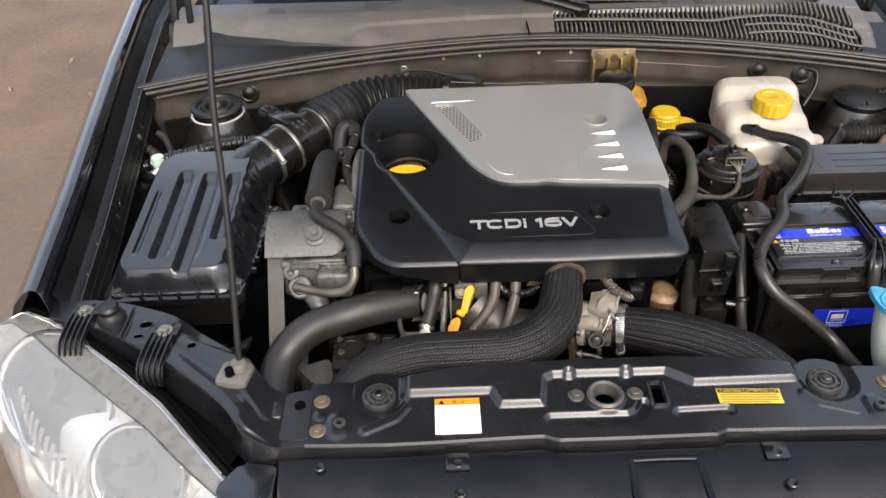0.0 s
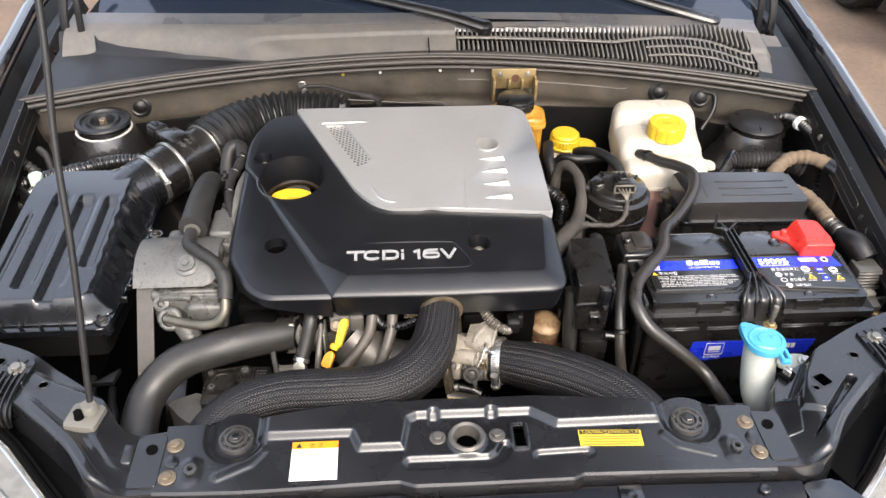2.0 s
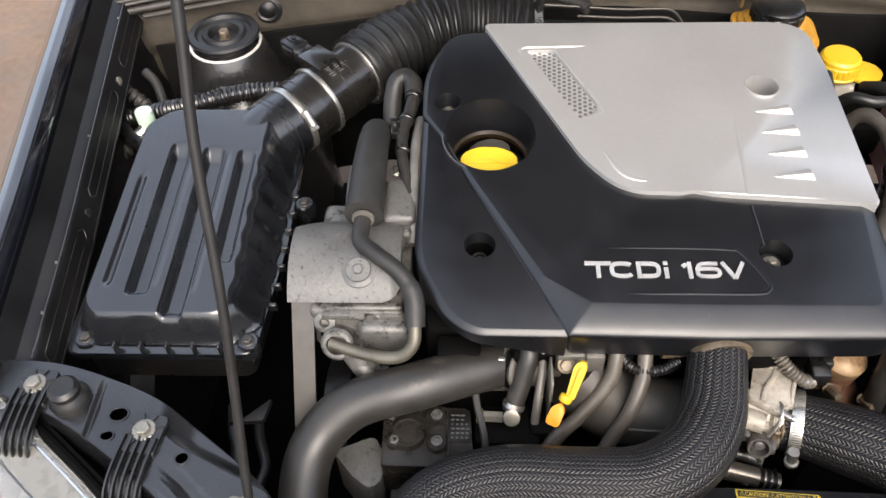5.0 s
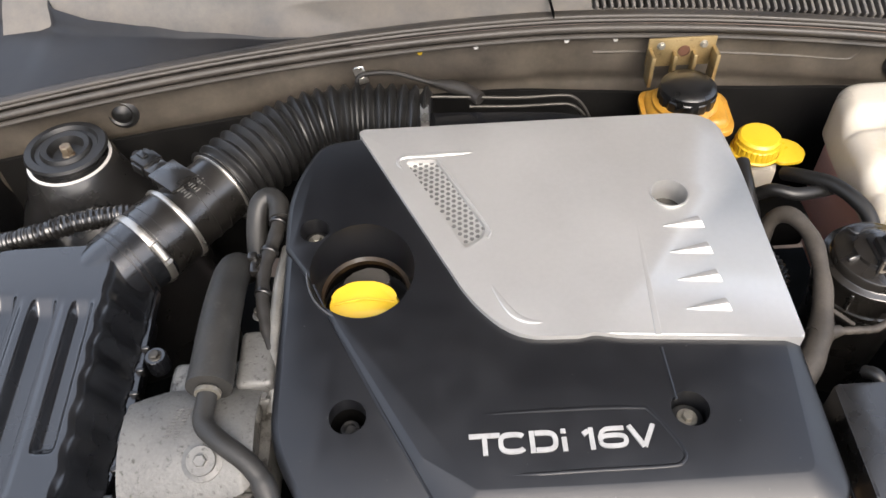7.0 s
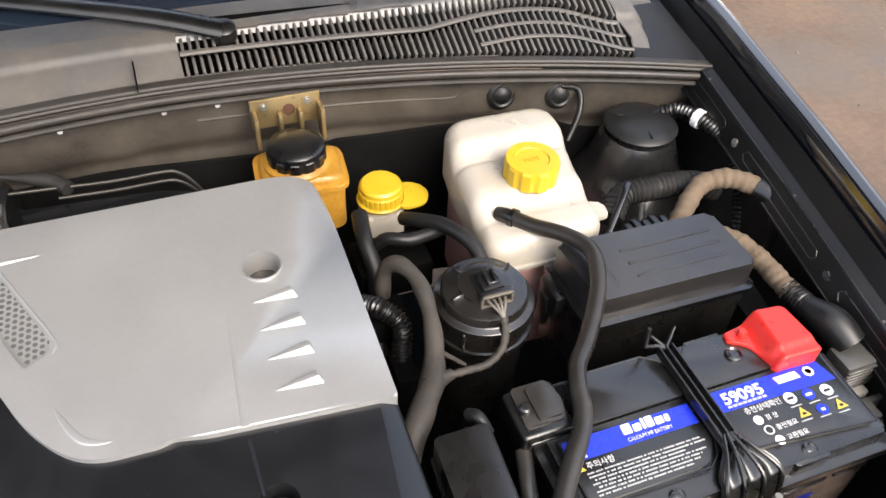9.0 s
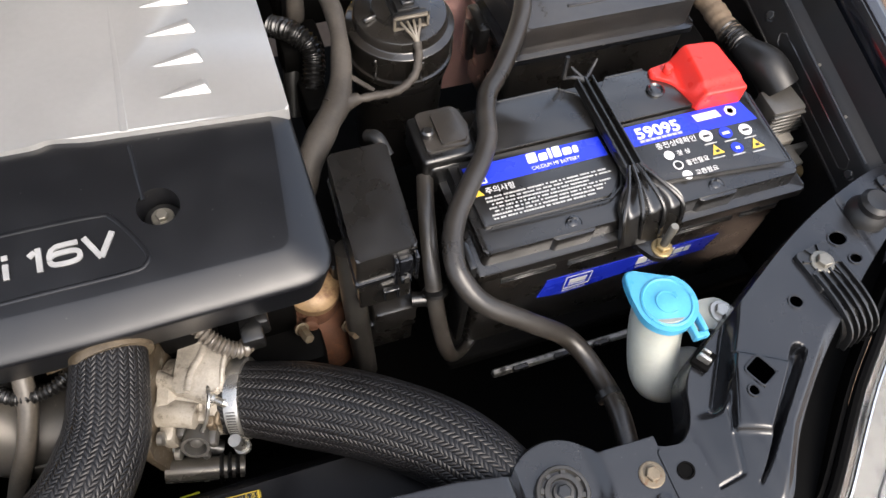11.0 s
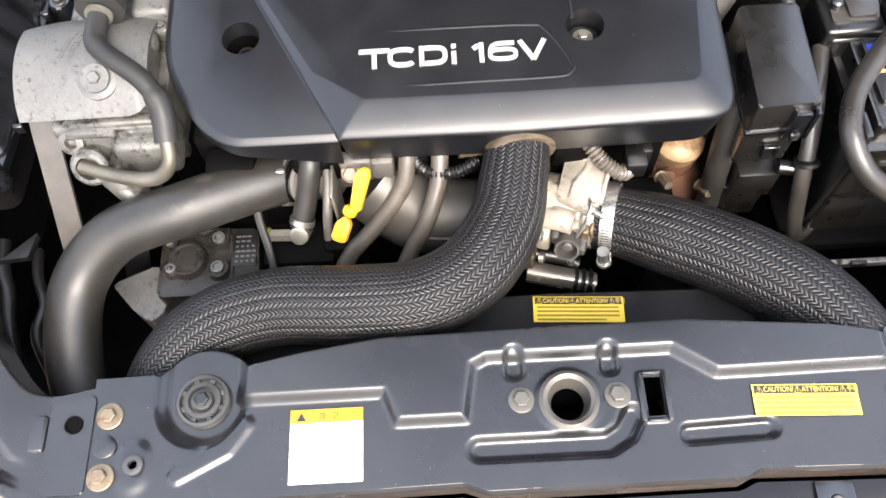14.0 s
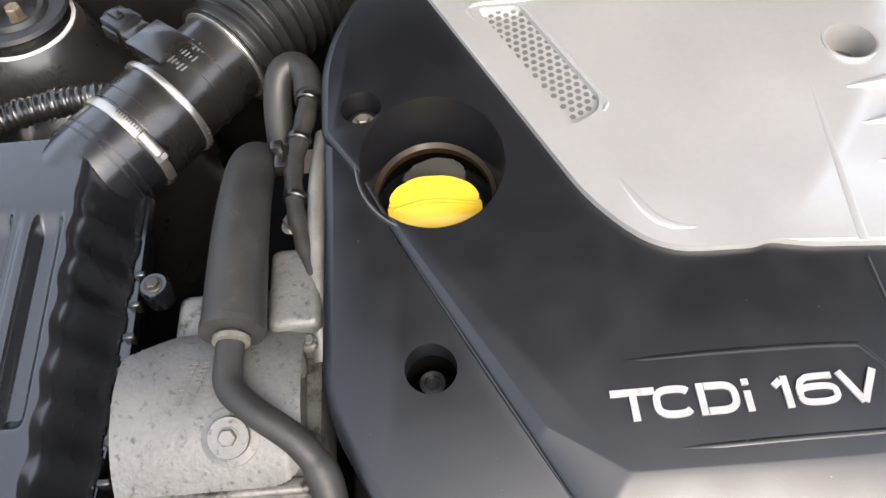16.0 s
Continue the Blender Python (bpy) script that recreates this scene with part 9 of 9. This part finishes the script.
part("clamp", box((-0.188, 0.806, 0.735), (0.012, 0.10, 0.09), 0.002, 2), M_STEEL, resn)
for pts in ([(-0.26, 0.846, 0.778), (-0.121, 0.844, 0.769), (-0.058, 0.842, 0.7655), (0.002, 0.840, 0.7670), (0.020, 0.839, 0.7630), (0.034, 0.838, 0.748), (0.046, 0.836, 0.726)],
            [(-0.125, 0.842, 0.7545), (-0.058, 0.841, 0.7515), (0.002, 0.839, 0.7530), (0.020, 0.838, 0.7490), (0.034, 0.837, 0.736), (0.046, 0.835, 0.716)]):
    tagged(part("steel_line", tube(pts, 0.0024, 10, 8), M_DULL), "thin bright steel pipe along the firewall", "pipe", group="steel pipes along the firewall")
clipt = tagged(part("earth_clip", boxes([((-0.276, 0.905, 0.772), (0.016, 0.004, 0.030)), ((-0.276, 0.9005, 0.768), (0.012, 0.006, 0.010))], 0.0015, 1), M_STEEL), "bright metal wire clip on the firewall", "clip")
clipt.data.transform(Matrix.Translation((-0.276, 0.905, 0.772)) @ Matrix.Rotation(radians(-14), 4, "Y") @ Matrix.Translation((0.276, -0.905, -0.772)))
tagged(part("wire", tube([(-0.283, 0.898, 0.760), (-0.275, 0.90, 0.775), (-0.23, 0.895, 0.780), (-0.18, 0.880, 0.772), (-0.13, 0.860, 0.770), (-0.11, 0.840, 0.768)], lambda k: 0.0035 + 0.006 * ease((k - 0.55) / 0.25), 10, 8), M_TAPE), "taped black wire along the firewall", "cable")
bottle = thing("line_cap", "small valve with a pale green cap beside the filter box", "valve")
part("stem", tube([(-0.775, 0.610, 0.700), (-0.762, 0.625, 0.708), (-0.757, 0.632, 0.716)], 0.010, 14, 4), M_STEEL, bottle)
knurled((-0.756, 0.634, 0.716), 0.0125, 0.022, 12, M_GREENPL, bottle, "cap", 0.05)
part("elbow", tube([(-0.80, 0.640, 0.700), (-0.775, 0.610, 0.705), (-0.74, 0.585, 0.708), (-0.72, 0.57, 0.700)], 0.011, 14, 6), M_BLACK, bottle)
tagged(part("wire_loom", tube([(-0.815, 0.672, 0.690), (-0.775, 0.668, 0.704), (-0.738, 0.660, 0.718), (-0.692, 0.660, 0.729), (-0.638, 0.674, 0.735), (-0.590, 0.684, 0.735), (-0.560, 0.690, 0.728)], lambda k: 0.0128 + 0.0007 * math.sin(k * 41) + 0.0006 * math.sin(k * 97), 16, 12, ripple=(0.0065, 0.0009)), M_CASE), "taped black wire loom behind the filter box", "cable")
tagged(part("wire_loom", tube([(-0.830, 0.700, 0.74), (-0.79, 0.69, 0.72), (-0.76, 0.66, 0.70), (-0.80, 0.60, 0.68)], 0.010, 12, 6, ripple=(0.011, 0.0015)), M_TAPE), "bunched black wire loom by the fender", "cable")
tagged(part("hose_stub", tube([(-0.775, 0.72, 0.742), (-0.755, 0.70, 0.735), (-0.735, 0.66, 0.715)], 0.007, 12, 4), M_GREYRUBBER), "short grey rubber stub", "hose")

tagged(part("bracket", slab(rounded([(-0.568, 0.202), (-0.552, 0.206), (-0.522, 0.234), (-0.527, 0.205)], 0.003), 0.622, 0.630, 0.002, 2), M_ARCH), "thin black steel bracket under the filter box", "bracket")
tagged(part("cable", tube([(-0.575, 0.24, 0.60), (-0.566, 0.205, 0.605), (-0.558, 0.178, 0.600), (-0.555, 0.142, 0.590), (-0.55, 0.10, 0.56)], 0.0075, 12, 6), M_RUBBER), "black cable below the filter box", "cable")
tagged(part("cable", tube([(-0.550, 0.24, 0.575), (-0.540, 0.205, 0.582), (-0.528, 0.172, 0.580), (-0.533, 0.138, 0.575), (-0.52, 0.10, 0.55)], 0.0062, 12, 6), M_RUBBER), "black cable below the filter box", "cable")

# ---------------------------------------------------------------- looms on the battery side
tagged(part("wire_loom", tube([(0.560, 0.640, 0.70), (0.590, 0.668, 0.712), (0.640, 0.668, 0.714), (0.700, 0.664, 0.712), (0.74, 0.65, 0.70)], 0.017, 14, 8, ripple=(0.008, 0.0016)), M_TAPE), "black taped loom below the strut tower", "cable")
tagged(part("wire_loom", tube([(0.640, 0.600, 0.700), (0.660, 0.616, 0.716), (0.690, 0.634, 0.733), (0.716, 0.630, 0.742), (0.736, 0.618, 0.745), (0.762, 0.592, 0.742)], lambda k: 0.0135 + 0.0006 * math.sin(k * 31) + 0.0007 * math.sin(k * 77), 14, 10), M_TAN), "tan cloth-taped loom bending over the fuse boxes", "cable")
tagged(part("loom_boot", tube([(0.756, 0.598, 0.742), (0.767, 0.578, 0.738), (0.772, 0.556, 0.722), (0.772, 0.545, 0.695), (0.768, 0.54, 0.66)], 0.0165, 16, 6), M_BLACK), "black rubber elbow boot on the loom", "boot")
tagged(part("wire_loom", tube([(0.668, 0.560, 0.715), (0.686, 0.535, 0.718), (0.697, 0.498, 0.716), (0.700, 0.462, 0.714), (0.701, 0.440, 0.713)], lambda k: 0.0135 + 0.0006 * math.sin(k * 27) + 0.0007 * math.sin(k * 71), 14, 10), M_TAN), "tan cloth-taped loom running to a grey connector", "cable")
con = thing("connector", "large grey ribbed connector with a black elbow", "connector")
part("elbow", tube([(0.704, 0.424, 0.712), (0.706, 0.402, 0.716), (0.714, 0.378, 0.716), (0.722, 0.356, 0.704)], lambda k: 0.014 + 0.008 * ease(k * 1.6), 24, 6), M_RUBBER, con, "black rubber elbow")
part("conduit", tube([(0.700, 0.446, 0.713), (0.703, 0.430, 0.713), (0.705, 0.416, 0.714)], 0.0145, 16, 6, ripple=(0.005, 0.0014)), M_CASE, con)
part("neck", box((0.716, 0.318, 0.660), (0.034, 0.020, 0.014), 0.003, 2), material("pale plug plastic", (0.22, 0.20, 0.17), 0.5, vary=0.15), con)
part("body", box((0.720, 0.340, 0.684), (0.050, 0.036, 0.044), 0.004, 2), material("grey connector shell", (0.060, 0.056, 0.050), 0.40, vary=0.2, coat=0.4, coat_rough=0.2), con, "grey plastic body")
for k in range(6):
    part("rib", box((0.719, 0.3205, 0.668 + 0.0066 * k), (0.050, 0.004, 0.0030), 0.001, 1), bpy.data.materials["grey connector shell"], con)
met = thing("metal_bracket", "bright bent steel bracket beside the battery", "bracket")
part("plate", boxes([((0.722, 0.300, 0.640), (0.070, 0.008, 0.050)), ((0.752, 0.288, 0.640), (0.010, 0.03, 0.050)), ((0.70, 0.29, 0.664), (0.05, 0.028, 0.005))], 0.002, 2), M_STEEL, met)
part("pin", tube([(0.700, 0.290, 0.645), (0.735, 0.280, 0.640)], 0.008, 14, 1), M_BRASS, met)
tagged(part("drain_hose", tube([(0.730, 0.806, 0.730), (0.754, 0.790, 0.742), (0.770, 0.742, 0.746), (0.779, 0.690, 0.737), (0.778, 0.652, 0.712), (0.765, 0.608, 0.660), (0.760, 0.58, 0.60)], 0.0110, 14, 8, ripple=(0.0065, 0.0012)), M_BLACK), "thin corrugated black hose round the strut tower", "hose")
ring = tagged(part("hose_ring", lathe([(0.012, -0.006), (0.0145, -0.005), (0.0145, 0.005), (0.012, 0.006)], (0.766, 0.757, 0.7455), 20, (0.3, -0.95, 0.05)), M_PAPER), "white plastic ring on the hose", "ring")
tagged(part("wire", tube([(0.590, 0.872, 0.765), (0.615, 0.862, 0.760), (0.610, 0.84, 0.735), (0.585, 0.82, 0.70)], 0.005, 10, 6), M_RUBBER), "thin black cable through the firewall", "cable")
for k in range(5):
    tagged(part("plug_cluster", boxes([((0.575 + 0.014 * k, 0.612 + 0.006 * (k % 2), 0.690), (0.012, 0.026, 0.030))], 0.003, 2), M_BLACK), "small black wire plug behind the relay box", "plug", group="plugs behind the relay box")
tagged(part("strap_tie", tube([(0.540, 0.612, 0.700), (0.575, 0.645, 0.735), (0.590, 0.66, 0.742)], 0.005, 8, 4, flat=0.5), M_LID), "flat black tie over the loom", "tie")

# ---------------------------------------------------------------- neighbour car at the yard's edge
car2 = thing("parked_car", "pale silver parked car with a black lower bumper", "car")
def other(s, t):
    a = -0.9 + 1.8 * s
    return (2.62 + 0.62 * math.sin(a), 3.22 - 0.90 * math.cos(a) + 0.10 * math.sin(3 * t), 0.72 - 0.42 * t)
part("bumper", field(40, 12, other, None, 0.01), M_BUMPER, car2, "pale silver bumper")
part("valance", field(40, 6, lambda s, t: (2.62 + 0.60 * math.sin(-0.9 + 1.8 * s), 3.24 - 0.88 * math.cos(-0.9 + 1.8 * s) + 0.05 * t, 0.32 - 0.12 * t), None, 0.01), M_BLACK, car2)
part("body", slab(rounded([(2.42, 2.72), (3.50, 2.72), (3.62, 3.2), (3.62, 6.4), (2.34, 6.4), (2.34, 3.2)], 0.25), 0.28, 0.95, 0.12, 4), M_BUMPER, car2)
part("cabin", slab(rounded([(2.46, 3.9), (3.50, 3.9), (3.45, 6.2), (2.50, 6.2)], 0.2), 0.93, 1.42, 0.20, 4), M_WINDOW, car2)
for x in (2.40, 3.56):
    for y in (3.35, 5.6):
        w = part("wheel", lathe([(0.29, -0.10), (0.31, -0.08), (0.31, 0.08), (0.29, 0.10), (0.20, 0.10), (0.19, 0.07), (0.05, 0.08), (0, 0.08)], (x, y, 0.31), 40, (-1 if x < 3 else 1, 0, 0)), M_RUBBER, car2)

# every Empty goes to the base of its thing
bpy.context.view_layer.update()
for ob in [o for o in scene.objects if o.type == "EMPTY" and o.parent is None and o.children]:
    pts = [c.matrix_world @ Vector(v) for c in ob.children_recursive if c.type == "MESH" for v in c.bound_box]
    base = Vector(((min(p.x for p in pts) + max(p.x for p in pts)) / 2, (min(p.y for p in pts) + max(p.y for p in pts)) / 2, min(p.z for p in pts)))
    ob.location = base
    for c in ob.children:
        c.matrix_parent_inverse = Matrix.Translation(-base)
